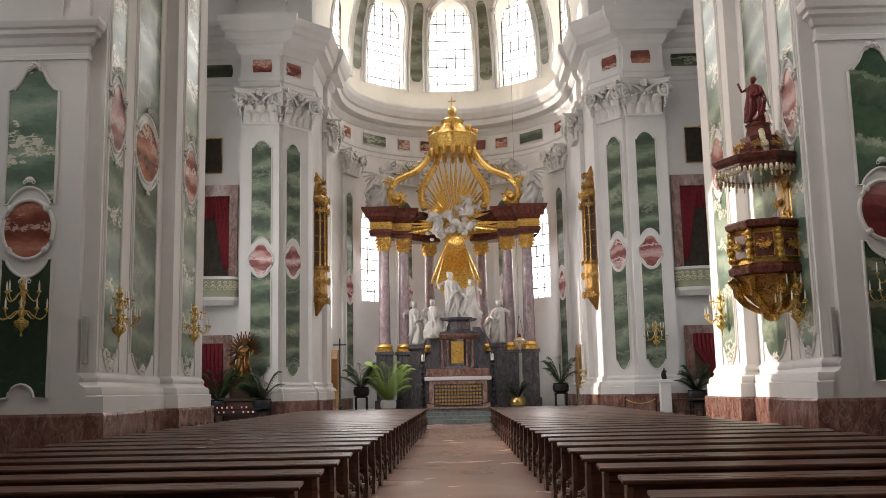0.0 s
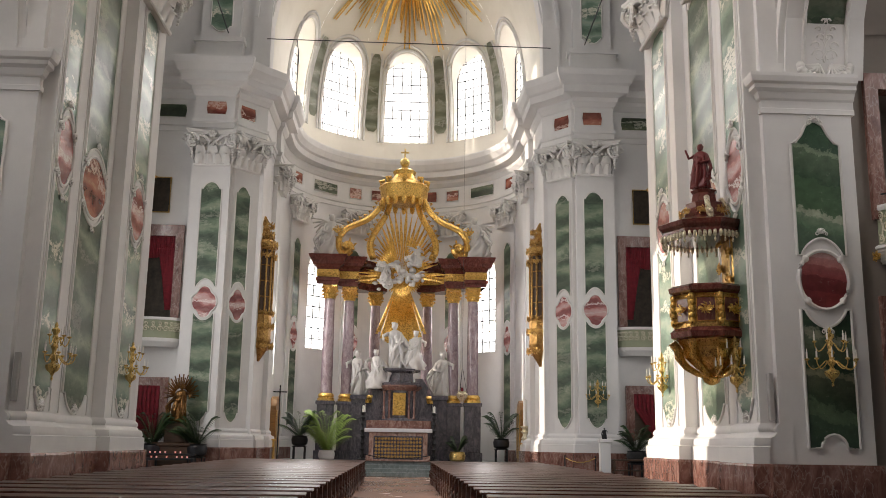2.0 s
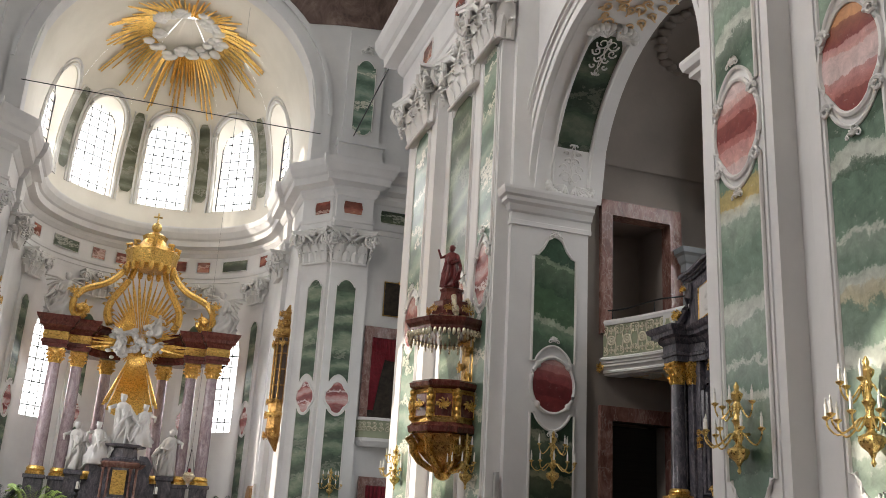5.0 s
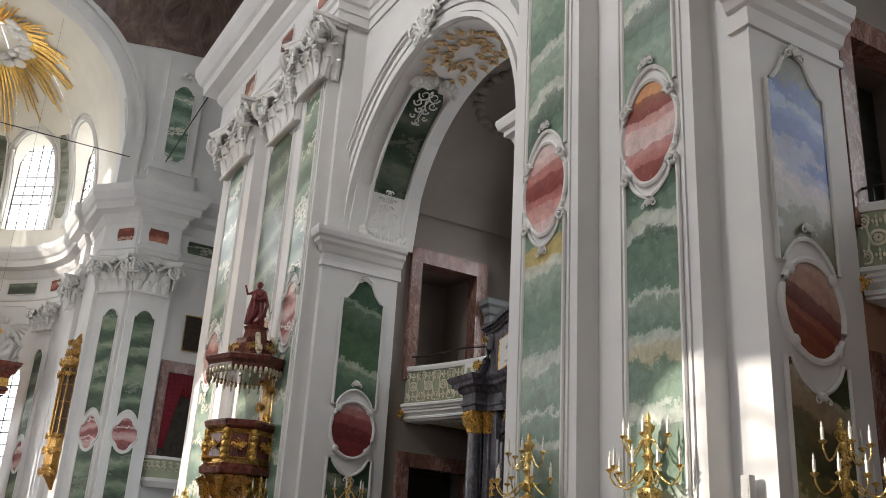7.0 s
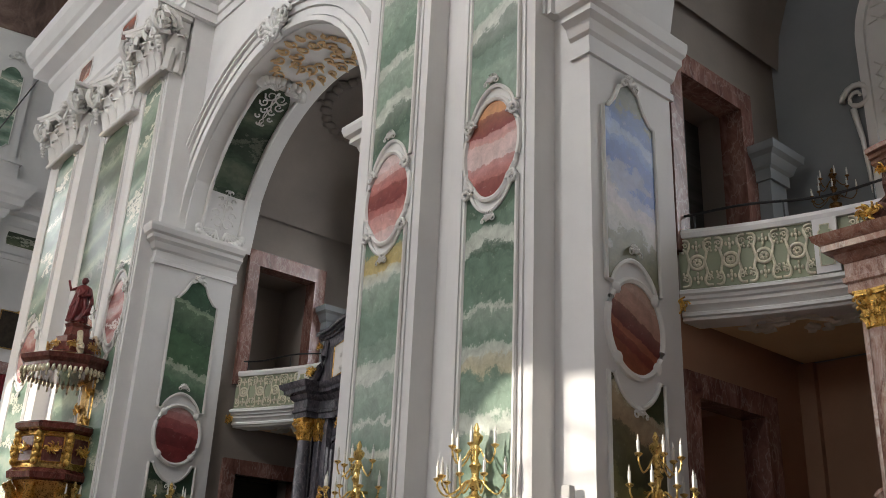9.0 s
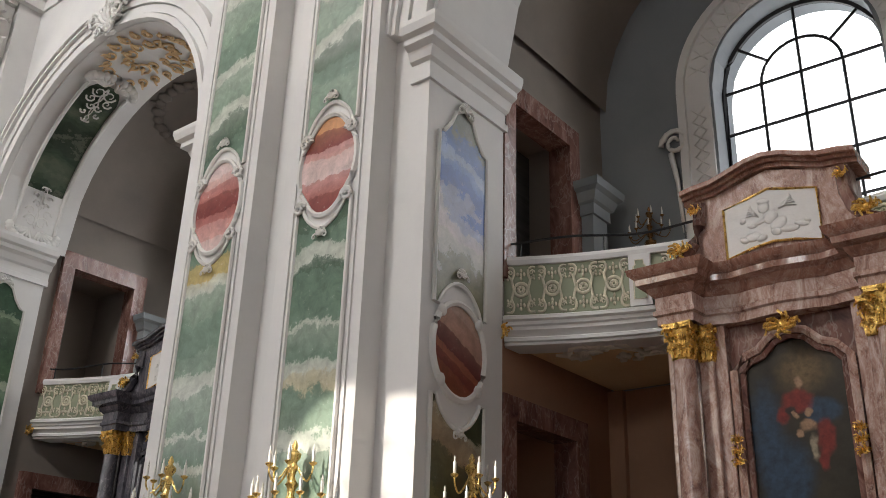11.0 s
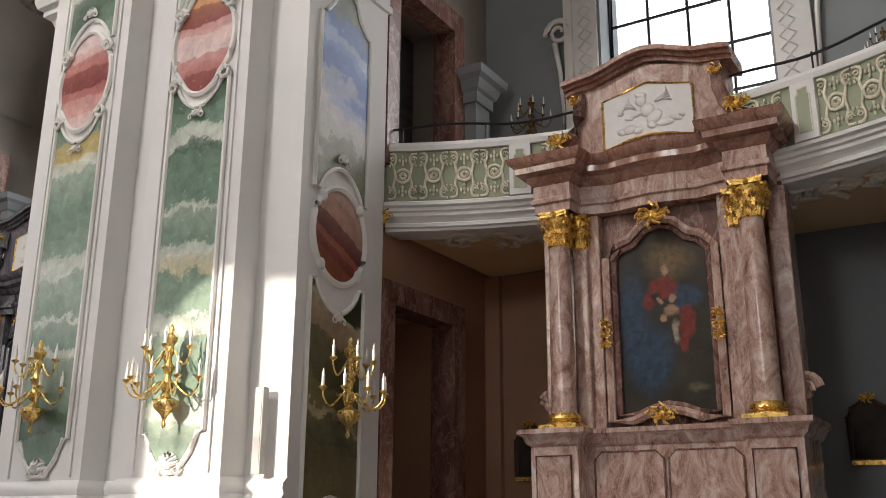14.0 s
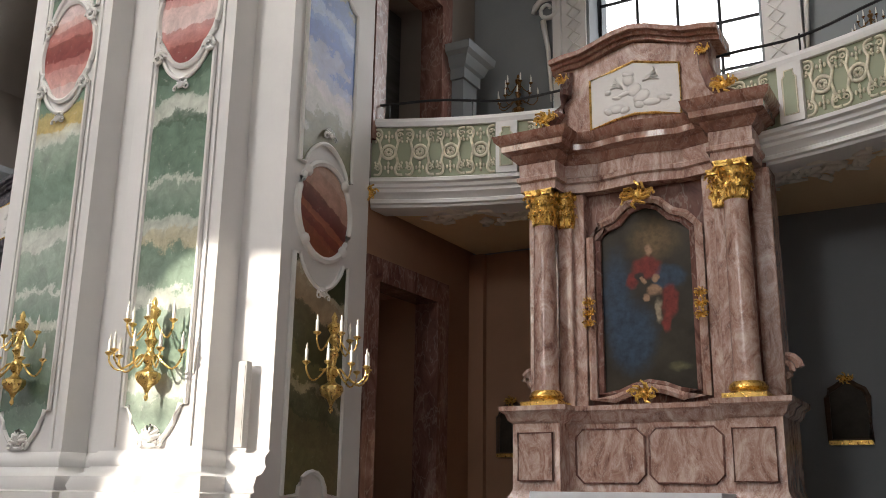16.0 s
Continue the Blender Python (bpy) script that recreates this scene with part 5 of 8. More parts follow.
# ---- pews ----
def pew(length, side):
    """Bench whose aisle end is at local x = 0 and which runs along +x * side."""
    ob = thing("pew", (0, 0, 0), "dark brown wooden church pew with carved bench ends", "pew", "pews of the nave")
    a, b = (0.0, length) if side > 0 else (-length, 0.0)
    bm = prism(bmesh.new(), [(0, 0.0), (0.27, -0.03), (0.27, 0.008), (0.0, 0.038)], (a - 0.05, 0.08, 0.915), (0, -1, 0), (1, 0, 0), 0, b - a + 0.1)
    part("top_rail", soft(bm, 0.008, 1), PEWWOOD, ob)
    part("backrest", boxes((a + 0.05, b - 0.05, -0.07, -0.04, 0.42, 0.9)), PEWWOOD, ob)
    part("seat", soft(boxes((a + 0.04, b - 0.04, -0.05, 0.36, 0.40, 0.44)), 0.008, 1), PEWWOOD, ob)
    part("kneeler", boxes((a + 0.04, b - 0.04, -0.52, -0.36, 0.14, 0.2)), PAD, ob, "pale padded kneeling board")
    part("stretcher", boxes((a + 0.04, b - 0.04, -0.06, -0.03, 0.08, 0.2)), PEWWOOD, ob)
    outline = [(-0.40, -0.02), (0.02, -0.02), (0.06, 0.06), (0.0, 0.18), (-0.02, 0.3), (0.06, 0.42), (0.10, 0.56), (0.07, 0.72), (0.13, 0.86), (0.13, 0.92), (-0.06, 0.92), (-0.05, 0.74), (-0.10, 0.58), (-0.34, 0.52), (-0.40, 0.45), (-0.38, 0.36), (-0.28, 0.3), (-0.26, 0.2), (-0.36, 0.12)]
    for x in (a, b - 0.055):
        bm = prism(bmesh.new(), [(p, z) for p, z in outline], (x, 0, 0), (0, -1, 0), (1, 0, 0), 0, 0.055)
        e = part("bench_end", bm, PEWWOOD, ob, "carved curved bench end")
    face = a - 0.012 if side > 0 else b + 0.012
    bm = bmesh.new()
    scroll(bm, (face, 0.12, 0.3), (0, 1, 0), (-side, 0, 0), 0.1, 1.3, 0.02, 1)
    scroll(bm, (face, 0.2, 0.46), (0, 1, 0), (-side, 0, 0), 0.07, 1.3, 0.016, -1)
    part("scroll_carving", bm, PEWWOOD, ob, smooth=True)
    return ob


PEW_Y = [3.4 + 1.36 * i for i in range(31)]
for side, length, x in ((1, 5.0, 1.5), (-1, 5.8, -1.5)):
    first = pew(length, side)
    for i, y in enumerate(PEW_Y):
        if i == 0:
            first.matrix_basis = pose(x, y, 0)
        else:
            copy_thing(first, pose(x, y, 0))

# ---- chancel steps and floor ----
for i in range(4):
    b = soft(boxes((-7.0, 7.0, 51.5 + 0.36 * i, 61.0, -0.02 + 0.19 * i, 0.19 * (i + 1))), 0.012, 1)
    tagged(part("step_%d" % (i + 1), b, STEPSTONE), "dark green-grey stone chancel step", "step", kind="structure")

# ---- high altar ----
def high_altar():
    ob = thing("high_altar", (0, 56.0, 0.76), "towering high altar with violet marble columns and gilded baldachin", "altar")
    z0 = -0.76
    for s in (1, -1):
        for x, y, w in ((4.25, -0.6, 0.75), (3.12, 0.1, 0.75), (1.6, 1.6, 0.6)):
            b = boxes((s * x - w * 0.75, s * x + w * 0.75, y - w * 0.75, y + w * 0.75, 0, 0.5), (s * x - w * 0.62, s * x + w * 0.62, y - w * 0.62, y + w * 0.62, 0.5, 3.1 if x > 2 else 3.25), (s * x - w * 0.72, s * x + w * 0.72, y - w * 0.72, y + w * 0.72, 3.1 if x > 2 else 3.25, 3.3))
            part("pedestal", soft(b, 0.02, 1), DARKSTONE, ob, "dark marble column pedestal")
            column(ob, (s * x, y, 3.3), 0.34, 5.95 - 0.05 * (x < 2), COLUMNSTONE, 0.8, 0.45)
        # entablature block, stepping in towards the middle
        path = [(5.0, 0.8), (5.0, -1.2), (3.75, -1.2), (3.75, -0.55), (2.6, -0.55), (2.6, 0.4), (2.1, 1.0), (0.9, 1.2)]
        path = path if s > 0 else [(-x, y) for x, y in path[::-1]]
        prof = [(-1.1, 10.06), (0.0, 10.06), (0.0, 10.25), (0.08, 10.28), (0.08, 10.45), (-0.02, 10.48), (-0.02, 10.5), (-1.1, 10.5)]
        part("architrave", moulding(bmesh.new(), path, [(o, z - 0.0) for o, z in prof]), PULPITWOOD, ob, "dark red marbled architrave")
        part("frieze", moulding(bmesh.new(), path, [(-1.0, 10.5), (0.0, 10.5), (0.05, 10.7), (0.0, 10.95), (-1.0, 10.95)]), GOLD, ob, "gilded frieze")
        part("cornice", moulding(bmesh.new(), path, [(-1.1, 10.95), (0.02, 10.95), (0.1, 11.15), (0.28, 11.25), (0.3, 11.42), (0.45, 11.6), (0.5, 11.78), (-1.1, 11.84)]), PULPITWOOD, ob, "dark red marbled cornice")
        # volutes of the baldachin: outer and inner gilded ribs
        for outer in (True, False):
            if outer:
                c = [(3.55, 12.55), (3.25, 12.75), (3.1, 12.45), (3.45, 12.15), (3.8, 12.45), (3.85, 13.1), (3.5, 13.7), (2.9, 14.05), (2.2, 14.4), (1.6, 15.0), (1.25, 15.7)]
            else:
                c = [(1.75, 12.0), (1.95, 12.5), (1.95, 13.1), (1.7, 13.7), (1.35, 14.3), (1.0, 15.0), (0.85, 15.7)]
            yo = -0.9 if outer else -0.4
            pts = smooth_line([(s * x, yo + 0.8 * i / len(c), z - 0.2) for i, (x, z) in enumerate(c)], 6)
            bm = tube(bmesh.new(), pts, 0.23, 8, taper=0.75)
            tube(bm, [Vector(p) + Vector((0, -0.2, 0.0)) for p in pts], 0.07, 6)
            for i in range(6, len(pts) - 2, 3):
                side = (pts[i + 1] - pts[i - 1]).cross(Vector((0, 1, 0))).normalized()
                q = pts[i] + side * (0.22 * (1 if side.z > 0 else -1))
                tube(bm, [q, q + side * (0.16 if side.z > 0 else -0.16), q + (pts[i + 1] - pts[i]) * 1.2 + Vector((0, -0.08, 0))], 0.07, 5, taper=0.5)
            part("baldachin_rib", bm, GOLD, ob, "gilded scrolled baldachin rib", smooth="all")
        gold_flourish(ob, (s * 3.9, -0.9, 13.4), 0.35, seed=5)
    # crown
    bm = lathe(bmesh.new(), [(1.2, 15.35), (1.35, 15.45), (1.4, 16.1), (1.5, 16.3), (1.35, 16.5), (0.85, 16.7), (0.62, 17.1), (0.7, 17.35), (0.45, 17.5), (0.15, 17.65)], (0, 0, 0), 32, 8, 0.05)
    crown = part("baldachin_crown", bm, GOLD, ob, "gilded baldachin crown", smooth=True)
    bm = bmesh.new()
    for j in range(16):
        a = 2 * math.pi * j / 16
        blob(bm, (1.38 * math.cos(a), 1.38 * math.sin(a), 15.28), (0.16, 0.16, 0.3), 7, 5)
        if j % 2 == 0:
            tube(bm, [(1.4 * math.cos(a), 1.4 * math.sin(a), 16.35), (1.5 * math.cos(a), 1.5 * math.sin(a), 16.7), (1.2 * math.cos(a), 1.2 * math.sin(a), 16.75)], 0.12, 6)
    part("tassel_fringe", bm, GOLD, crown, smooth="all")
    bm = blob(bmesh.new(), (0, 0, 17.95), (0.3, 0.3, 0.3), 16, 10)
    tube(bm, [(0, 0, 18.2), (0, 0, 18.85)], 0.05, 6)
    tube(bm, [(-0.25, 0, 18.6), (0.25, 0, 18.6)], 0.05, 6)
    part("orb", bm, BRASS, crown, "brass orb and cross", smooth=True)
    # glory of rays, gilded, behind a cloud
    rnd = random.Random(4)
    burst = new("ray_glory")
    burst.parent = ob
    for k in range(66):
        a = radians(k * 360 / 66)
        up = math.sin(a)
        length = 1.8 + 2.3 * max(0, up) ** 3 + rnd.uniform(-0.6, 0.5)
        if -0.35 < up < 0.0:
            length = 2.75 + rnd.uniform(-0.3, 0.3)
        if up < -0.35:
            length = 1.4
        p0, p1 = Vector((0.25 * math.cos(a), 0.0, 11.0 + 0.25 * up)), Vector((length * math.cos(a), -1.5 if -0.35 < up < 0.0 else 0.12, 11.0 + length * up))
        side = Vector((-math.sin(a), 0, math.cos(a)))
        bm = bmesh.new()
        pm = p0.lerp(p1, rnd.uniform(0.45, 0.65))
        f = [p0, pm + side * 0.1, p1, pm - side * 0.1]
        v = [bm.verts.new(q) for q in f] + [bm.verts.new(q + Vector((0, 0.06, 0))) for q in f] + [bm.verts.new((p0 + p1) / 2 + Vector((0, -0.07, 0)))]
        for idx in ((0, 1, 8), (1, 2, 8), (2, 3, 8), (3, 0, 8), (4, 5, 6, 7), (0, 1, 5, 4), (1, 2, 6, 5), (2, 3, 7, 6), (3, 0, 4, 7)):
            bm.faces.new([v[q] for q in idx])
        part("ray", bm, GOLD, burst)
    for k in range(22):
        t = -1 + 2 * k / 21
        x1 = 1.45 * t
        l = 3.7 - 0.9 * t * t + rnd.uniform(-0.25, 0.25)
        p0, p1 = Vector((0.3 * t, 0.1, 10.4)), Vector((x1, 0.3, 10.4 - l))
        bm = bmesh.new()
        f = [p0 + Vector((-0.03, 0, 0)), p0 + Vector((0.03, 0, 0)), p1 + Vector((0.085, 0, 0)), p1 - Vector((0.085, 0, 0))]
        v = [bm.verts.new(q) for q in f] + [bm.verts.new((p0 + p1) / 2 + Vector((0, -0.09, 0)))]
        for idx in ((0, 1, 4), (1, 2, 4), (2, 3, 4), (3, 0, 4), (0, 1, 2, 3)):
            bm.faces.new([v[q] for q in idx])
        part("falling_ray", bm, GOLD, ob)
    bm = bmesh.new()
    for k in range(110):
        a, r = rnd.uniform(0, 6.28), rnd.uniform(0, 1.0) ** 0.6
        cx, cz, cr = ((-0.15, 11.0, 0.8), (-1.15, 10.25, 0.5), (0.75, 10.7, 0.6), (-1.2, 11.3, 0.35), (0.7, 11.7, 0.5))[k % 5]
        blob(bm, (cx + cr * r * math.cos(a), -0.45 - rnd.uniform(0, 0.4) * (1 - r), cz + 0.8 * cr * r * math.sin(a)), (rnd.uniform(0.1, 0.26), 0.2, rnd.uniform(0.08, 0.2)), 8, 6)
    part("cloud", bm, MARBLEWHITE, ob, "white stucco cloud", smooth="all")
    # altar table, tabernacle and back
    part("altar_table", soft(boxes((-1.75, 1.75, -3.6, -2.2, 0, 0.3), (-1.6, 1.6, -3.5, -2.2, 0.3, 1.55)), 0.02, 1), ALTARSTONE, ob, "pink marble altar block")
    part("altar_cloth", soft(boxes((-1.85, 1.85, -3.7, -2.2, 1.55, 1.75)), 0.02, 2), LINEN, ob, "white altar cloth")
    fr = part("antependium", boxes((-1.35, 1.35, -3.62, -3.5, 0.1, 1.35)), DARKSTONE, ob, "dark pierced altar front")
    bm = bmesh.new()
    for k in range(15):
        for j in range(6):
            bmesh.ops.create_cone(bm, segments=8, radius1=0.09, radius2=0.06, depth=0.05, cap_ends=True, matrix=Matrix.Translation((-1.2 + k * 0.171, -3.63, 0.25 + j * 0.19)) @ Matrix.Rotation(math.pi / 2, 4, "X"))
    part("lattice", bm, OLDGOLD, fr, "tarnished gilded lattice")
    part("gradine", soft(boxes((-1.8, 1.8, -2.5, -1.6, 1.75, 2.2)), 0.02, 1), REDSTONE, ob, "marble gradine shelf")
    bm = lathe(bmesh.new(), [(1.25, 2.2), (1.25, 2.35), (1.0, 2.42), (1.0, 3.9), (1.12, 4.0), (1.25, 4.15), (1.3, 4.3), (0.8, 4.45), (0.75, 4.9), (1.15, 5.0), (1.2, 5.12)], (0, -1.3, 0), 8)
    tab = part("tabernacle", bm, DARKSTONE, ob, "dark marble tabernacle")
    part("tabernacle_door", boxes((-0.36, 0.36, -2.32, -2.2, 2.5, 3.75)), GOLD, tab, "gilded tabernacle door")
    part("tabernacle_cornice", lathe(bmesh.new(), [(1.15, 3.88), (1.3, 4.0), (1.38, 4.12), (1.1, 4.3)], (0, -1.3, 0), 8), REDSTONE, tab)
    for x in (-0.85, -0.55, 0.55, 0.85):
        part("colonnette", lathe(bmesh.new(), [(0.09, 2.3), (0.07, 2.5), (0.06, 3.7), (0.1, 3.85)], (x, -2.25, 0), 12), REDSTONE, tab, "red marble colonnette", smooth=True)
    for s in (-1, 1):
        bm = prism(bmesh.new(), [(0, 2.2), (1.1, 2.2), (0.95, 2.7), (0.7, 3.1), (0.62, 3.6), (0.75, 4.1), (0.4, 4.6), (0, 4.6)], (s * 0.9, -1.2, 0), (s, 0, 0), (0, 1, 0), -0.3, 0.3)
        part("tabernacle_wing", bm, DARKSTONE, tab)
    part("altar_back", soft(boxes((-2.0, 2.0, -0.9, 0.4, 0, 2.6), (-2.1, 2.1, -1.0, 0.4, 2.5, 2.7)), 0.02, 1), DARKSTONE, ob, "dark marble altar back wall")
    return ob


high_altar()
for x, h, y, z, arm, seated, wings in ((-0.15, 2.75, 54.5, 5.85, -1, False, False), (0.72, 2.35, 54.45, 5.85, 1, True, False), (-1.22, 2.3, 54.3, 4.75, -1, True, False)):
    statue("statue", (x, y, z), h, MARBLEWHITE, "white stucco robed figure above the tabernacle", 0.3 * arm, arm, 0, wings, seated, group="white altar figures")
for s in (1, -1):
    b = soft(boxes((s * 2.38 - 0.4, s * 2.38 + 0.4, 55.5, 56.3, 0.76, 4.4), (s * 2.38 - 0.48, s * 2.38 + 0.48, 55.4, 56.4, 4.2, 4.45)), 0.02, 1)
    tagged(part("statue_pedestal", b, DARKSTONE), "dark marble statue pedestal", "pedestal")
    statue("statue", (s * 2.38, 55.9, 4.45), 2.6, MARBLEWHITE, "white stucco saint between the altar columns", 0.2 * s, s, 0, group="white altar figures")
    statue("angel_statue", (s * 4.5, 55.6, 12.6), 2.7, MARBLEWHITE, "white stucco angel seated on the altar cornice", -0.3 * s, -s, 0, True, True, group="white altar figures")
    statue("putto_statue", (s * 0.9 - 0.1, 55.3, 11.6 + 0.5 * s), 1.3, MARBLEWHITE, "white stucco cherub on the cloud", 0.4 * s, s, 20 * s, True, True, group="white altar figures")


# ---- pulpit ----
def pulpit():
    ob = thing("pulpit", (7.5, 22.5, 3.2), "gilded red-marbled pulpit with tasselled canopy hung on the pier", "pulpit")
    z = -3.2

    def octo(profile, seg=8):
        return lathe(bmesh.new(), [(r * 0.95, zz + z) for r, zz in profile], (0, 0, 0), seg)

    part("floor_moulding", octo([(0.86, 4.28), (1.0, 4.32), (1.02, 4.45), (0.9, 4.55)]), PULPITWOOD, ob)
    body = part("parapet", octo([(0.82, 4.5), (0.84, 4.6), (0.84, 5.3), (0.9, 5.4)]), OLDGOLD, ob, "gilded pulpit parapet")
    part("handrail", octo([(0.9, 5.36), (1.02, 5.42), (1.04, 5.52), (0.94, 5.58)]), PULPITWOOD, ob, "dark red marbled handrail")
    for j in range(8):
        a = 2 * math.pi * (j + 0.5) / 8
        n, u = Vector((math.cos(a), math.sin(a), 0)), Vector((-math.sin(a), math.cos(a), 0))
        pan = inlay(body, [(-0.22, 4.68 + z), (0.22, 4.68 + z), (0.22, 5.26 + z), (-0.22, 5.26 + z)], n * 0.775, u, n, PULPITWOOD, "parapet_panel", 0.03, "", GOLD)
        gold_flourish(pan, n * 0.82 + Vector((0, 0, 4.97 + z)), 0.2, u, n, GOLD, seed=j)
        a2 = 2 * math.pi * j / 8
        bm = bmesh.new()
        for q in range(5):
            blob(bm, (0.87 * math.cos(a2), 0.87 * math.sin(a2), 4.68 + 0.15 * q + z), (0.09, 0.09, 0.1), 7, 5)
        part("corner_mask", bm, GOLD, body, smooth="all")
        pts = [Vector((r * math.cos(a2), r * math.sin(a2), zz + z)) for r, zz in ((0.92, 4.22), (0.8, 4.05), (0.78, 3.85), (0.62, 3.65), (0.36, 3.5), (0.2, 3.45))]
        part("corbel_scroll", tube(bmesh.new(), pts, 0.11, 7, taper=0.6), GOLD, ob, smooth=True)
    part("corbel", octo([(0.88, 4.3), (0.72, 4.1), (0.66, 3.85), (0.4, 3.62), (0.22, 3.5)]), OLDGOLD, ob, "gilded corbel")
    part("pendant", lathe(bmesh.new(), [(0.05, 3.22 + z), (0.16, 3.28 + z), (0.2, 3.38 + z), (0.14, 3.5 + z)], (0, 0, 0), 12, 6, 0.12), GOLD, ob, smooth=True)
    bm = soft(boxes((0.5, 1.0, -0.42, 0.42, 5.5 + z, 6.9 + z)), 0.05, 2)
    back = part("back_panel", bm, OLDGOLD, ob, "gilded back panel joining pulpit and canopy")
    for k in range(4):
        gold_flourish(back, (0.5, -0.3 + 0.6 * (k % 2), 5.75 + 0.35 * k + z), 0.22, (0, 1, 0), (-1, 0, 0), GOLD, seed=20 + k)
    can = part("canopy", octo([(1.02, 6.75), (1.12, 6.82), (1.12, 6.92), (1.22, 7.0), (1.26, 7.1), (1.1, 7.16), (0.72, 7.2), (0.55, 7.32), (0.48, 7.55), (0.5, 7.68), (0.34, 7.74), (0.3, 7.95), (0.36, 8.02), (0.2, 8.1)]), PULPITWOOD, ob, "dark red marbled canopy")
    part("soffit", octo([(0.2, 6.76), (1.0, 6.76), (1.02, 6.8)]), PULPITWOOD, can)
    bm = bmesh.new()
    for j in range(56):
        a = 2 * math.pi * j / 56
        r = 1.1 * math.cos(math.pi / 8) / math.cos((a % (math.pi / 4)) - math.pi / 8)
        blob(bm, (r * math.cos(a), r * math.sin(a), 6.75 + z), (0.05, 0.05, 0.1), 6, 4)
        if j % 2:
            blob(bm, (r * math.cos(a), r * math.sin(a), 6.6 + z), (0.028, 0.028, 0.06), 6, 4)
    part("tassel", bm, PALEGOLD, can, "gilded tasselled fringe", smooth="all")
    for j in range(8):
        a = 2 * math.pi * (j + 0.5) / 8
        n, u = Vector((math.cos(a), math.sin(a), 0)), Vector((-math.sin(a), math.cos(a), 0))
        gold_flourish(can, n * 0.52 + Vector((0, 0, 7.45 + z)), 0.17, u, n, OLDGOLD, seed=40 + j)
    for a in (-100, -30, 40, 110):
        n = Vector((math.cos(radians(a)), math.sin(radians(a)), 0))
        bm = scroll(bmesh.new(), n * 0.85 + Vector((0, 0, 7.25 + z)), n, Vector((-n.y, n.x, 0)), 0.16, 1.5, 0.06)
        tube(bm, [n * 0.7 + Vector((0, 0, 7.3 + z)), n * 0.52 + Vector((0, 0, 7.6 + z)), n * 0.4 + Vector((0, 0, 7.8 + z))], 0.07, 6)
        part("canopy_scroll", bm, PALEGOLD, can, smooth=True)
    return ob


pulpit()
statue("pulpit_statue", (7.42, 22.5, 8.1), 1.16, OXBLOOD, "painted saint in oxblood robe on the pulpit canopy", 0.1, -1, -40, category="statue", up=True)


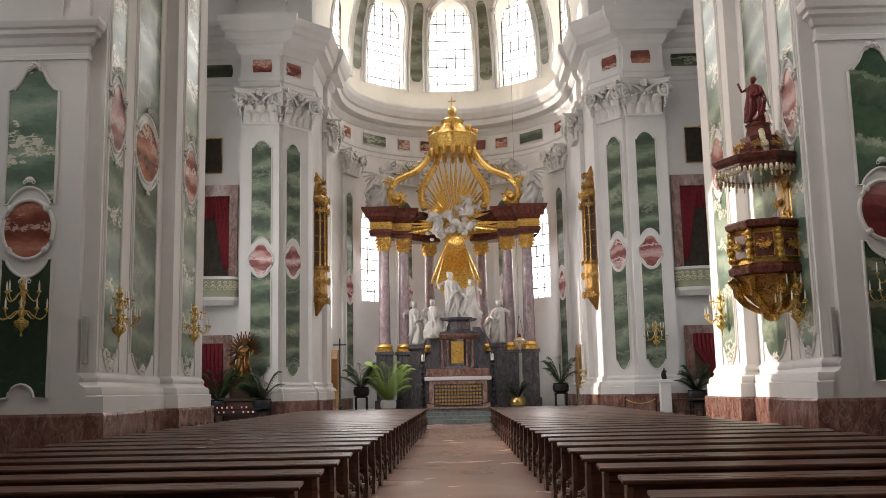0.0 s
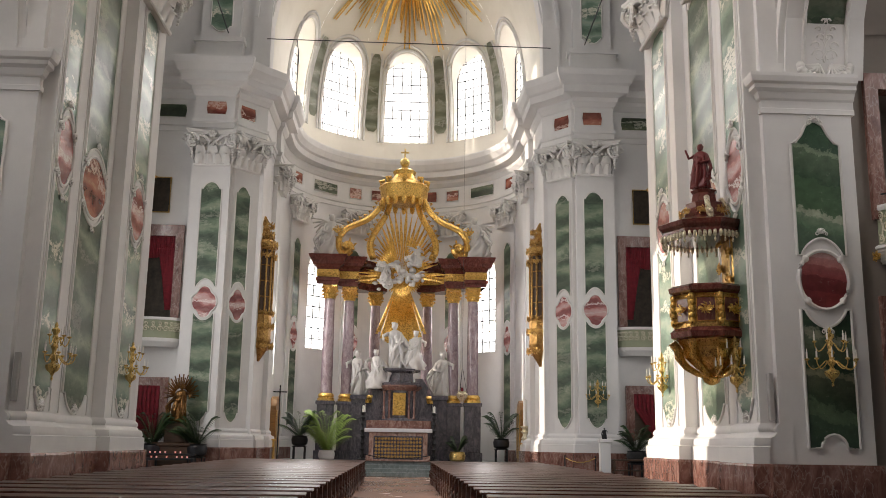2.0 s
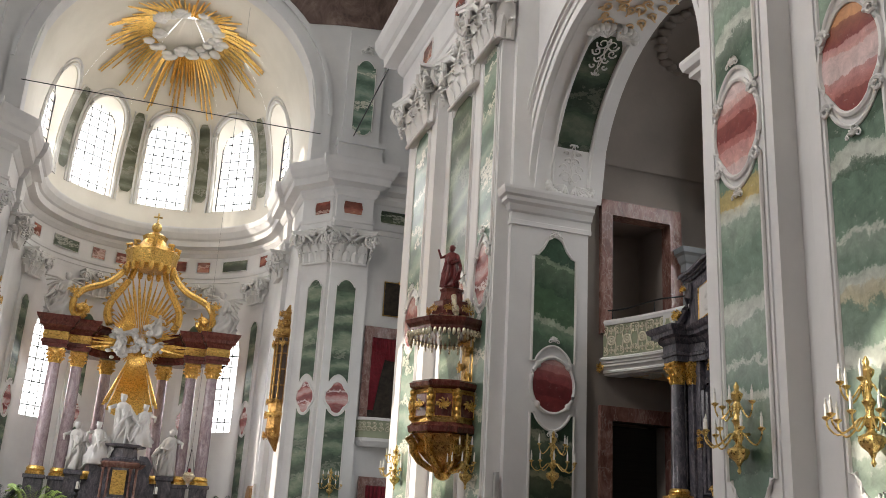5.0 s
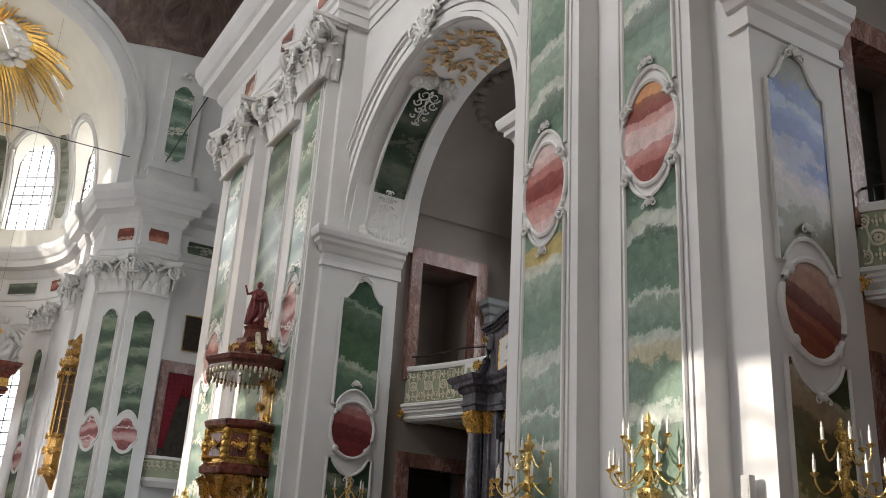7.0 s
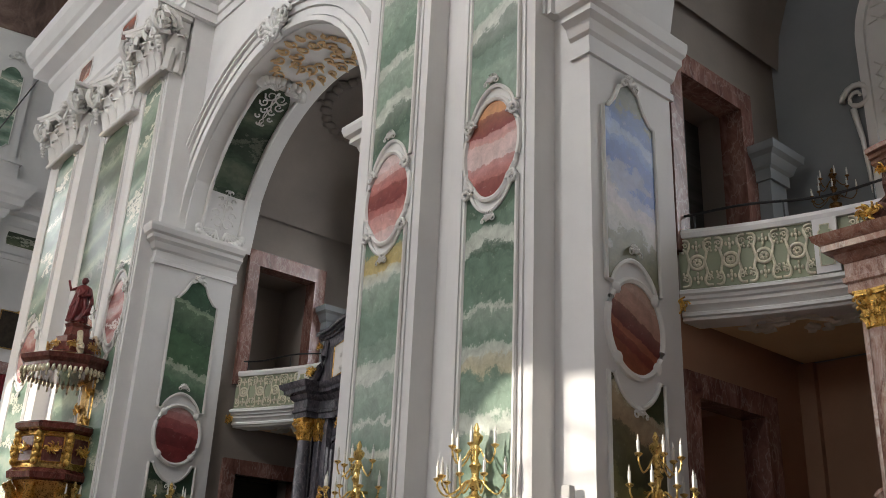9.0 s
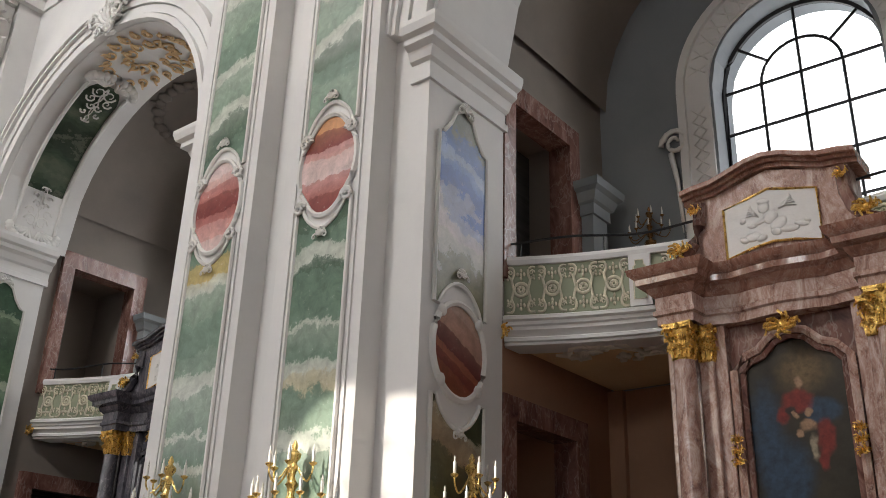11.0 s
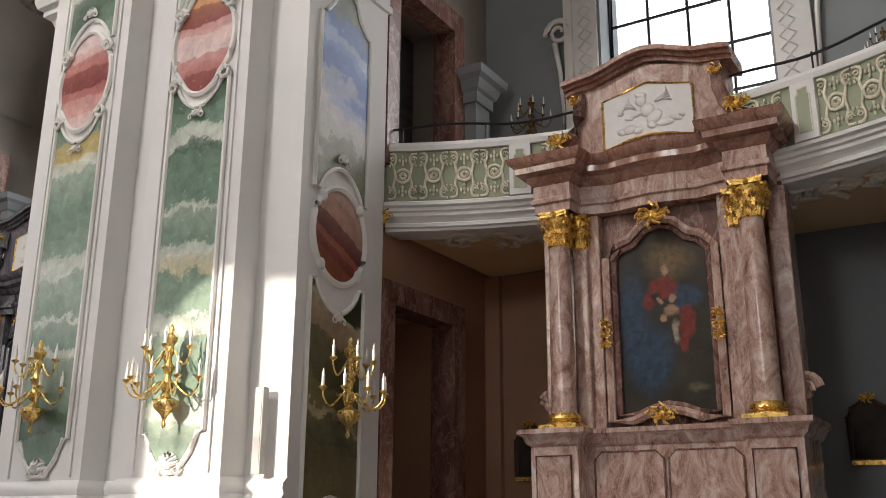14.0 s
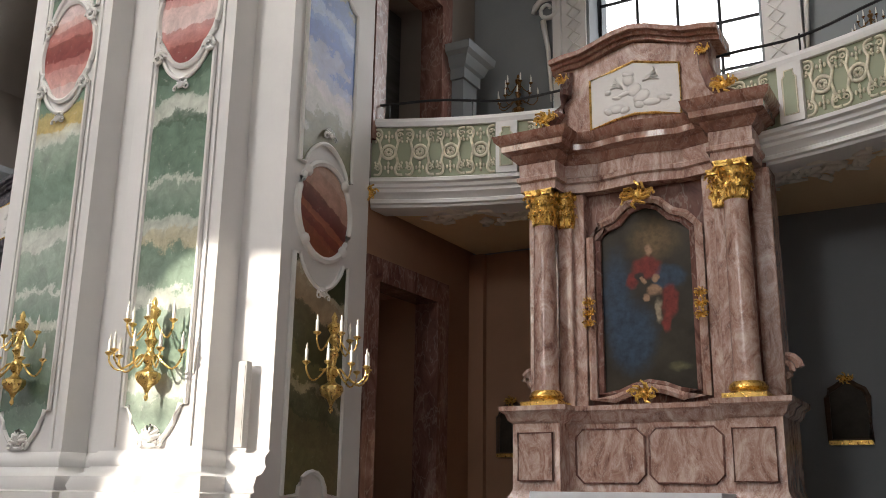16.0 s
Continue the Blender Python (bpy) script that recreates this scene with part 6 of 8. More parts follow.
# ---- side altars in the chapels ----
def side_altar(y, stone, dark, label, detailed=True, cornice=None):
    cornice = cornice or stone
    ob = thing("side_altar", (11.9, y, 0.16), label, "altar", "chapel side altars", -90)
    d = -0.16
    # stepped base and mensa
    part("altar_step", soft(boxes((-2.1, 2.1, -1.9, 0.6, 0, 0.18), (-1.9, 1.9, -1.6, 0.6, 0.18, 0.36)), 0.01, 1), STEPSTONE, ob)
    part("altar_table", soft(boxes((-1.2, 1.2, -1.25, -0.3, 0.36, 1.6)), 0.02, 1), stone, ob, "marble altar table")
    part("altar_cloth", soft(boxes((-1.13, 1.13, -1.3, -0.5, 1.6, 1.7), (-1.14, 1.14, -1.315, -1.28, 1.42, 1.7)), 0.008, 2), LINEN, ob, "white linen altar cloth")
    path = [(1.72, 0.45), (1.72, -0.62), (1.02, -0.62), (1.02, -0.3), (-1.02, -0.3), (-1.02, -0.62), (-1.72, -0.62), (-1.72, 0.45)]
    part("predella", moulding(bmesh.new(), path, [(-0.6, 0.0), (0.12, 0.0), (0.12, 1.45 + d), (0.16, 1.5 + d), (0.16, 1.62 + d), (0.08, 1.66 + d), (0.04, 1.78 + d), (0.0, 1.85 + d), (-0.02, 1.9 + d), (-0.02, 2.72 + d), (0.03, 2.76 + d), (0.06, 2.84 + d), (0.12, 2.88 + d), (0.12, 2.94 + d), (-0.6, 2.95 + d)]), stone, ob, "marble pedestal zone", smooth=True)
    for x0, x1 in ((-0.94, -0.03), (0.03, 0.94)):
        cut = 0.1
        o = [(x0 + cut, 1.98 + d), (x1 - cut, 1.98 + d), (x1, 2.08 + d), (x1, 2.55 + d), (x1 - cut, 2.65 + d), (x0 + cut, 2.65 + d), (x0, 2.55 + d), (x0, 2.08 + d)]
        inlay(ob, o, (0, -0.275, 0), (1, 0, 0), (0, -1, 0), stone, "predella_panel", 0.014, rim_material=dark)
    for s in (1, -1):
        inlay(ob, [(-0.24, 2.0 + d), (0.24, 2.0 + d), (0.24, 2.6 + d), (-0.24, 2.6 + d)], (s * 1.37, -0.61, 0), (1, 0, 0), (0, -1, 0), stone, "pedestal_panel", 0.014, rim_material=dark)
        column(ob, (s * 1.3, -0.4, 2.95 + d), 0.165, 2.45, stone, 0.5, 0.2)
        part("base_plate", boxes((s * 1.3 - 0.26, s * 1.3 + 0.26, -0.66, -0.14, 2.94 + d, 3.0 + d)), GOLD, ob, "gilded base plate")
        # stepped pilasters beside the picture
        for i, (x, w, y0) in enumerate(((1.08, 0.10, -0.22), (0.92, 0.10, -0.14), (1.55, 0.12, -0.1))):
            part("pilaster", soft(boxes((s * x - w, s * x + w, y0, 0.3, 2.95 + d, 5.9 + d)), 0.012, 1), stone, ob)
        gilded_capital(ob, (s * 1.08, -0.16, 5.4 + d), 0.11, 0.5)
        part("side_volute", scroll(bmesh.new(), (s * 1.66, 0.05, 3.35 + d), (1, 0, 0), (0, -1, 0), 0.17, 1.5, 0.06, s), stone, ob, smooth=True)
    part("altar_back", boxes((-1.62, 1.62, 0.02, 0.5, 2.95 + d, 6.0 + d)), dark, ob, "marble altar back")
    # picture with arched head
    pic = [(-0.66, 3.12 + d), (-0.4, 3.12 + d), (-0.2, 3.2 + d), (0, 3.24 + d), (0.2, 3.2 + d), (0.4, 3.12 + d), (0.66, 3.12 + d), (0.66, 5.2 + d), (0.52, 5.36 + d), (0.36, 5.42 + d), (0.2, 5.58 + d), (0, 5.64 + d), (-0.2, 5.58 + d), (-0.36, 5.42 + d), (-0.52, 5.36 + d), (-0.66, 5.2 + d)]
    part("altar_picture", prism(bmesh.new(), pic, (0, 0, 0), (1, 0, 0), (0, -1, 0), 0.0, 0.03), PAINTING if detailed else DARKOIL_AND_SHADE, ob, "dark oil painting with soft red, blue and golden shapes")
    fr = part("picture_frame", tube(bmesh.new(), [(x, -0.05, zz) for x, zz in pic], 0.055, 6, True), dark, ob, smooth=True)
    part("frame_moulding", tube(bmesh.new(), [(x * 1.13, -0.1, 4.35 + d + (zz - 4.35 - d) * 1.06) for x, zz in pic], 0.06, 6, True), stone, fr, smooth=True)
    gold_flourish(ob, (0, -0.25, 5.7 + d), 0.26, seed=61)
    gold_flourish(ob, (0, -0.3, 3.08 + d), 0.2, seed=62)
    for s in (1, -1):
        for k in range(3):
            gold_flourish(ob, (s * 0.75, -0.16, 4.05 + 0.14 * k + d), 0.1, seed=63 + k)
    # entablature
    path = [(1.62, 0.4), (1.62, -0.6), (1.02, -0.6), (1.0, -0.28), (0.6, -0.18), (0.3, -0.24), (0, -0.28), (-0.3, -0.24), (-0.6, -0.18), (-1.0, -0.28), (-1.02, -0.6), (-1.62, -0.6), (-1.62, 0.4)]
    part("architrave", moulding(bmesh.new(), path, [(-0.5, 5.9 + d), (-0.04, 5.9 + d), (-0.04, 6.02 + d), (0.0, 6.04 + d), (0.0, 6.1 + d), (-0.03, 6.12 + d), (-0.03, 6.3 + d), (-0.5, 6.3 + d)]), stone, ob)
    part("cornice", moulding(bmesh.new(), path, [(-0.5, 6.3 + d), (-0.02, 6.3 + d), (0.04, 6.36 + d), (0.06, 6.42 + d), (0.16, 6.46 + d), (0.17, 6.54 + d), (0.24, 6.6 + d), (0.26, 6.68 + d), (-0.5, 6.72 + d)]), cornice, ob, smooth=True)
    # attic with relief
    out = [(-1.5, 6.7 + d), (1.5, 6.7 + d), (1.42, 6.9 + d), (1.14, 7.0 + d), (1.06, 7.2 + d), (1.06, 7.75 + d), (0.5, 7.85 + d), (0, 7.98 + d), (-0.5, 7.85 + d), (-1.06, 7.75 + d), (-1.06, 7.2 + d), (-1.14, 7.0 + d), (-1.42, 6.9 + d)]
    attic = part("attic", prism(bmesh.new(), out, (0, 0, 0), (1, 0, 0), (0, -1, 0), -0.35, 0.2), stone, ob, "marble attic")
    rel = [(-0.64, 6.78 + d), (-0.3, 6.86 + d), (0, 6.9 + d), (0.3, 6.86 + d), (0.64, 6.78 + d), (0.64, 7.52 + d), (0.3, 7.6 + d), (0, 7.68 + d), (-0.3, 7.6 + d), (-0.64, 7.52 + d)]
    r = part("relief_panel", prism(bmesh.new(), rel, (0, 0, 0), (1, 0, 0), (0, -1, 0), 0.15, 0.225), MARBLEWHITE, attic, "white stucco relief")
    part("gilded_rim", tube(bmesh.new(), [(x, -0.23, zz) for x, zz in rel], 0.018, 6, True), GOLD, r, smooth=True)
    bm = bmesh.new()
    for x, zz, w, hh, t in ((-0.08, 7.42, 0.085, 0.09, 0), (-0.08, 7.5, 0.09, 0.045, 10), (0.0, 7.26, 0.11, 0.1, -35), (0.1, 7.14, 0.13, 0.09, -30), (0.24, 7.03, 0.14, 0.055, 5), (0.4, 7.06, 0.1, 0.035, 20), (0.48, 7.09, 0.05, 0.025, 30), (-0.14, 7.22, 0.11, 0.035, -15), (-0.26, 7.18, 0.07, 0.03, 10), (0.06, 7.03, 0.08, 0.06, 20), (-0.26, 7.02, 0.12, 0.07, 0), (-0.38, 7.0, 0.07, 0.05, 30), (-0.14, 6.98, 0.08, 0.05, -10), (-0.38, 7.28, 0.05, 0.04, 0)):
        blob(bm, (x, -0.222, zz + d), (w, 0.022, hh), 12, 8, Matrix.Rotation(radians(t), 4, "Y"))
    for k in range(5):
        tube(bm, [(0.12, -0.23, 7.36 + d), (0.22 + 0.02 * k, -0.24, 7.38 + 0.025 * k + d), (0.36 - 0.02 * k, -0.23, 7.34 + 0.05 * k + d)], 0.016, 5, taper=0.5)
        tube(bm, [(-0.16, -0.23, 7.3 + d), (-0.24, -0.24, 7.34 + 0.02 * k + d), (-0.34 + 0.02 * k, -0.23, 7.33 + 0.04 * k + d)], 0.014, 5, taper=0.5)
    part("relief_figure", bm, MARBLEWHITE, r, "raised stucco shapes", smooth="all")
    line = [(-1.2, 7.72), (-1.0, 7.76), (-0.75, 7.78), (-0.5, 7.86), (-0.25, 7.95), (0, 7.99), (0.25, 7.95), (0.5, 7.86), (0.75, 7.78), (1.0, 7.76), (1.2, 7.72)]
    for k, (dz, t, y1) in enumerate(((0.0, 0.06, 0.26), (0.06, 0.05, 0.32), (0.11, 0.07, 0.4))):
        part("attic_cornice", prism(bmesh.new(), band([(x, zz + dz + d) for x, zz in line], t), (0, 0, 0), (1, 0, 0), (0, -1, 0), -0.35, y1), cornice, attic)
    for s in (1, -1):
        part("attic_volute", tube(bmesh.new(), [(s * 0.98, -0.24, 7.7 + d), (s * 1.0, -0.26, 7.35 + d), (s * 1.08, -0.28, 7.1 + d), (s * 1.22, -0.28, 6.92 + d), (s * 1.38, -0.28, 6.85 + d)], 0.09, 8), dark, attic, smooth=True)
        gold_flourish(attic, (s * 1.25, -0.36, 7.0 + d), 0.2, seed=70)
        gold_flourish(attic, (s * 1.0, -0.34, 7.55 + d), 0.11, seed=71)
    return ob


OIL_BLUE, OIL_RED, OIL_SKIN, OIL_GOLD = (0.035, 0.065, 0.11), (0.26, 0.035, 0.025), (0.42, 0.25, 0.15), (0.20, 0.13, 0.06)
PAINTING = soft_painting("old_altar_oil_painting", (0.045, 0.036, 0.022), (
    (OIL_GOLD, 0.12, 5.15, 0.5, 0.42, 0.9), (OIL_BLUE, -0.42, 4.4, 0.3, 0.9, 0.7), (OIL_BLUE, -0.22, 3.85, 0.42, 0.6, 0.5), (OIL_BLUE, 0.3, 4.62, 0.28, 0.2, 0.4),
    (OIL_RED, 0.0, 4.78, 0.24, 0.18, 0.4), (OIL_RED, -0.2, 4.62, 0.1, 0.14, 0.5), (OIL_RED, 0.3, 4.3, 0.15, 0.26, 0.4), (OIL_RED, 0.24, 4.02, 0.09, 0.16, 0.5),
    (OIL_SKIN, 0.04, 5.0, 0.075, 0.1, 0.5), ((0.03, 0.025, 0.02), -0.08, 4.66, 0.09, 0.08, 0.5), (OIL_SKIN, -0.05, 4.6, 0.05, 0.06, 0.5), (OIL_SKIN, 0.12, 4.62, 0.065, 0.07, 0.5),
    (OIL_SKIN, 0.1, 4.46, 0.12, 0.1, 0.5), (OIL_SKIN, 0.0, 4.36, 0.07, 0.07, 0.5), ((0.40, 0.33, 0.23), 0.14, 4.18, 0.06, 0.2, 0.6), ((0.15, 0.14, 0.07), 0.4, 3.44, 0.2, 0.09, 0.8)), -0.16)
for paint in (PAINTING, DARKOIL_AND_SHADE):
    paint.node_tree.nodes["Principled BSDF"].inputs["Specular IOR Level"].default_value = 0.25
side_altar(3.77, ALTARSTONE, REDSTONE, "pink marble side altar with gilded capitals and dark painting", True, CORNICESTONE)
side_altar(16.95, DARKSTONE, DARKSTONE, "grey marble side altar with gilded capitals", False)


# ---- chapel balconies ----
def balcony_edge(y, c, back=0.0):
    return 12.05 - 1.05 * ((y - c) / 3.95) ** 2 + back


def balcony(c, i):
    ys = [c + 3.92 - 7.84 * k / 40 for k in range(41)]
    path = [(balcony_edge(y, c), y) for y in ys[::-1]]
    ob = tagged(part("balcony_%d" % i, moulding(bmesh.new(), path, [(-0.5, 5.95), (-0.06, 5.95), (-0.06, 5.99), (0.0, 6.0), (0.0, 6.05), (-0.03, 6.07), (0.0, 6.12), (0.06, 6.15), (0.06, 6.2), (0.1, 6.22), (0.1, 6.27), (0.16, 6.29), (0.16, 6.34), (0.02, 6.4), (-0.5, 6.4)]), WHITE, smooth=True), "curved white balcony with pale green balustrade", "balcony", kind="structure")
    bm = bmesh.new()
    prev = None
    for y in ys:
        ring = [bm.verts.new((x, y, z)) for x, z in ((balcony_edge(y, c, 0.4), 5.99), (OUTER, 5.99), (OUTER, 6.35), (balcony_edge(y, c, 0.4), 6.35))]
        if prev:
            for m in range(4):
                bm.faces.new((prev[m], prev[(m + 1) % 4], ring[(m + 1) % 4], ring[m]))
        prev = ring
    part("balcony_floor", bm, OCHRE, ob, "ochre stuccoed balcony soffit")
    part("balustrade", moulding(bmesh.new(), path, [(-0.1, 6.4), (0.0, 6.4), (0.0, 7.2), (-0.1, 7.2)]), RAILGREEN, ob, "pale green balustrade panels")
    part("coping", moulding(bmesh.new(), path, [(-0.16, 7.2), (0.05, 7.2), (0.07, 7.27), (0.05, 7.33), (-0.16, 7.33)]), WHITE, ob)
    part("guard_rail", tube(bmesh.new(), [(x + 0.06, y, 7.62 + 0.04 * math.sin(3 * y)) for x, y in path], 0.02, 6), IRON, ob, "black iron guard rail")
    bm = bmesh.new()
    for k in range(3, 40, 6):
        x, y = path[k]
        tube(bm, [(x + 0.06, y, 7.3), (x + 0.06, y, 7.62)], 0.014, 5)
    part("rail_post", bm, IRON, ob)
    # posts and strapwork: ringed rosettes between tall scrolled frames
    def at_rail(y):
        slope = -2 * 1.05 * (y - c) / 3.95 ** 2
        u = Vector((slope, 1.0, 0)).normalized()
        return Vector((balcony_edge(y, c), y, 0)), u, Vector((-u.y, u.x, 0))

    for y in (c - 2.02, c + 2.02):
        o, u, n = at_rail(y)
        q = part("balustrade_post", prism(bmesh.new(), [(-0.16, 6.4), (0.16, 6.4), (0.16, 7.2), (-0.16, 7.2)], o, u, n, -0.12, 0.07), WHITE, ob)
        panel = [(-0.09, 6.5), (0.09, 6.5), (0.09, 7.0), (0.06, 7.03), (0.06, 7.1), (-0.06, 7.1), (-0.06, 7.03), (-0.09, 7.0)]
        part("post_panel", prism(bmesh.new(), panel, o, u, n, 0.06, 0.08), RAILGREEN, q)
        part("post_rim", tube(bmesh.new(), on_face(panel, o, u, n, 0.08), 0.012, 5, True), STRAPWHITE, q, smooth=True)
    marks = [c + sg * (2.4 + 0.43 * k) for sg in (-1, 1) for k in range(4)] + [c - 1.51 + 0.43 * k for k in range(8)]
    for y in marks:
        o, u, n = at_rail(y)
        o = o + n * 0.02
        bm = bmesh.new()

        def spot(a, b):
            return o + u * a + Vector((0, 0, 6.8 + b))

        for r, thick in ((0.105, 0.026), (0.06, 0.01)):
            tube(bm, [spot(r * math.cos(t), r * math.sin(t)) for t in (2 * math.pi * j / 16 for j in range(16))], thick, 6, True)
        for k in range(6):
            t = math.pi * k / 3
            blob(bm, spot(0.04 * math.cos(t), 0.04 * math.sin(t)), (0.026, 0.026, 0.026), 6, 4)
        for sg in (-1, 1):
            # lily above and below the ring
            for dx, dz in ((0, 0.31), (0, 0.24), (-0.05, 0.25), (0.05, 0.25), (0, 0.18)):
                blob(bm, spot(dx, sg * dz), (0.026, 0.02, 0.036), 6, 4)
            # half frame on either side, with curled ends and a leaf cluster
            side = [(0.215, 0.36), (0.15, 0.36), (0.11, 0.32), (0.11, 0.24), (0.14, 0.16), (0.125, 0.08), (0.11, 0.0), (0.125, -0.08), (0.14, -0.16), (0.11, -0.24), (0.11, -0.32), (0.15, -0.36), (0.215, -0.36)]
            tube(bm, smooth_line([spot(sg * a, b) for a, b in side], 2), 0.022, 5)
            for up in (-1, 1):
                scroll(bm, spot(sg * 0.165, up * 0.27), u, n, 0.045, 1.2, 0.014, sg)
                for dx, dz in ((0.19, 0.22), (0.16, 0.19), (0.2, 0.17)):
                    blob(bm, spot(sg * dx, up * dz), (0.024, 0.02, 0.026), 6, 4)
        part("strapwork", bm, STRAPWHITE, ob, "gilt-edged cream strapwork", smooth="all")
    rnd = random.Random(i)
    bm = bmesh.new()
    for k in range(120):
        y = c + rnd.uniform(-3.4, 3.4)
        x = balcony_edge(y, c) + rnd.uniform(0.3, 1.0)
        a = rnd.uniform(0, 6.28)
        tube(bm, [(x, y, 5.99), (x + 0.15 * math.cos(a), y + 0.15 * math.sin(a), 5.95), (x + 0.3 * math.cos(a + 0.6), y + 0.3 * math.sin(a + 0.6), 5.98)], 0.065, 5, taper=0.4)
    part("soffit_stucco", bm, CREAM, ob, "scrolled stucco on the soffit", smooth="all")
    gold_flourish(ob, (path[-1][0] - 0.05, path[-1][1] - 0.05, 6.12), 0.18, (0, 1, 0), (-1, 0, 0), seed=3)
    gold_flourish(ob, (path[0][0] - 0.05, path[0][1] + 0.05, 6.12), 0.18, (0, 1, 0), (-1, 0, 0), seed=4)


for i, c in enumerate(BAY):
    balcony(c, i + 1)


# ---- chapel windows ----
def chapel_window(i, y, s):
    x, spring = s * (OUTER + 0.5), WINDOW_SPRING[s]
    out = [(-1.45, 8.3), (1.45, 8.3)] + arc(0, spring, 1.45, 0, 180, 24)
    bm = bmesh.new()
    bm.faces.new([bm.verts.new((x, y + a, z)) for a, z in out])
    ob = tagged(part("window_chapel_%d" % i, bm, GLASS), "arched iron-barred window, glaring with daylight", "window", kind="structure")
    ob.visible_shadow = False
    bm = tube(bmesh.new(), [(x, y + a, z) for a, z in out], 0.07, 6, True)
    for a in (-0.72, 0.0, 0.72):
        top = spring + 1.4
        tube(bm, [(x, y + a, 8.3), (x, y + a, spring if abs(a) > 0.1 else top)], 0.03, 5)
    for z in (spring - 2.6, spring - 1.72, spring - 0.85, spring + 0.02):
        tube(bm, [(x, y - 1.45, z), (x, y + 1.45, z)], 0.03, 5)
    tube(bm, [(x, y + a, z) for a, z in arc(0, spring, 0.72, 0, 180, 14)], 0.03, 5)
    for a in (40, 140):
        tube(bm, [(x, y + r * math.cos(radians(a)), spring + r * math.sin(radians(a))) for r in (0.72, 1.45)], 0.03, 5)
    part("window_bars", bm, IRON, ob, "dark iron glazing bars")
    if s > 0:
        bm = bmesh.new()
        for r0, r1, o in ((1.5, 1.95, 0.06), (1.95, 2.1, 0.14)):
            a1, a2 = arc(y, spring, r0, 0, 180, 28), arc(y, spring, r1, 0, 180, 28)
            for j in range(28):
                quad = (a1[j], a1[j + 1], a2[j + 1], a2[j])
                f, g = [[bm.verts.new((OUTER - oo, yy, zz)) for yy, zz in quad] for oo in (o, -0.03)]
                bm.faces.new(f)
                for m in range(4):
                    bm.faces.new((f[m], f[(m + 1) % 4], g[(m + 1) % 4], g[m]))
            for sg in (-1, 1):
                box(bm, OUTER - o, OUTER + 0.03, min(y + sg * r0, y + sg * r1), max(y + sg * r0, y + sg * r1), 7.3, spring)
        part("window_surround", bm, WHITE, ob, "white moulded window surround")
        bm = bmesh.new()
        for sg in (-1, 1):
            for k in range(14):
                z = 7.6 + 0.24 * k
                for q in (-1, 1):
                    tube(bm, [(OUTER - 0.07, y + sg * 1.72 - q * 0.13, z), (OUTER - 0.08, y + sg * 1.72 + q * 0.13, z + 0.24)], 0.012, 4)
            scroll(bm, (OUTER - 0.1, y + sg * 2.2, 10.4), (0, 1, 0), (-1, 0, 0), 0.28, 1.5, 0.06, sg)
            tube(bm, [(OUTER - 0.1, y + sg * 2.3, 10.2), (OUTER - 0.12, y + sg * 2.2, 9.6), (OUTER - 0.1, y + sg * 2.15, 8.6)], 0.06, 6, taper=0.5)
            scroll(bm, (OUTER - 0.1, y + sg * 2.35, 7.6), (0, 1, 0), (-1, 0, 0), 0.3, 1.5, 0.07, -sg)
        for k in range(17):
            t = radians(10 * k + 10)
            tube(bm, [(OUTER - 0.07, y + r * math.cos(t + w), spring + r * math.sin(t + w)) for r, w in ((1.55, 0), (1.9, 0.1))], 0.012, 4)
            tube(bm, [(OUTER - 0.07, y + r * math.cos(t + w), spring + r * math.sin(t + w)) for r, w in ((1.55, 0.1), (1.9, 0))], 0.012, 4)
        part("stucco_lattice", bm, STUCCO, ob, "white stucco lattice and scrolls", smooth="all")
    return ob


k = 1
for s in (1, -1):
    for c in BAY:
        chapel_window(k, c + WINDOW_OFF[s], s)
        k += 1
for c in BAY:
    b = bmesh.new()
    b.faces.new([b.verts.new((19, c + a, z)) for a, z in ((-9, 4), (9, 4), (9, 20), (-9, 20))])
    tagged(part("backdrop_chapel_sky", b, DAYLIGHT), "bright hazy sky outside the chapel window", "backdrop", kind="structure").visible_shadow = False
# gallery pilaster stub on the chapel's outer wall
for c in BAY:
    p = tagged(part("pilaster_gallery", boxes((13.3, 13.8, c + 3.62, c + 4.02, 6.3, 9.4)), GREY), "grey gallery pilaster", "pilaster", kind="structure")
    part("pilaster_head", moulding(bmesh.new(), [(13.8, c + 4.02), (13.8, c + 3.62), (13.3, c + 3.62), (13.3, c + 4.02)], [(-0.1, 8.9), (0.05, 8.9), (0.05, 9.1), (0.1, 9.14), (0.16, 9.3), (0.24, 9.36), (0.26, 9.5), (-0.1, 9.5)]), GREY, p)
# soffit stucco of the eastern arch
b = bmesh.new()
prev = None
for i in range(21):
    f = i / 20
    a = radians(5 + 62 * f)
    hw = 0.46 * min(1.0, 0.55 + 6 * f, 0.55 + 6 * (1 - f))
    ring = [b.verts.new((9.95 + d, BAY[1] + (R_ARCH - 0.02) * math.cos(a), 10.4 + (R_ARCH - 0.02) * math.sin(a))) for d in (-hw, hw)]
    if prev:
        b.faces.new((prev[0], prev[1], ring[1], ring[0]))
    prev = ring
bmesh.ops.solidify(b, geom=b.faces[:], thickness=0.03)
sp = tagged(part("arch_soffit_panel", b, MIDGREEN), "dark green arch panel with white stucco scrolls", "panel", kind="structure")


def soffit(da, x, lift=0.06):
    """A place on the arch's soffit at an angle in degrees and a distance across."""
    return Vector((9.95 + x, BAY[1] + (R_ARCH - lift) * math.cos(radians(da)), 10.4 + (R_ARCH - lift) * math.sin(radians(da))))


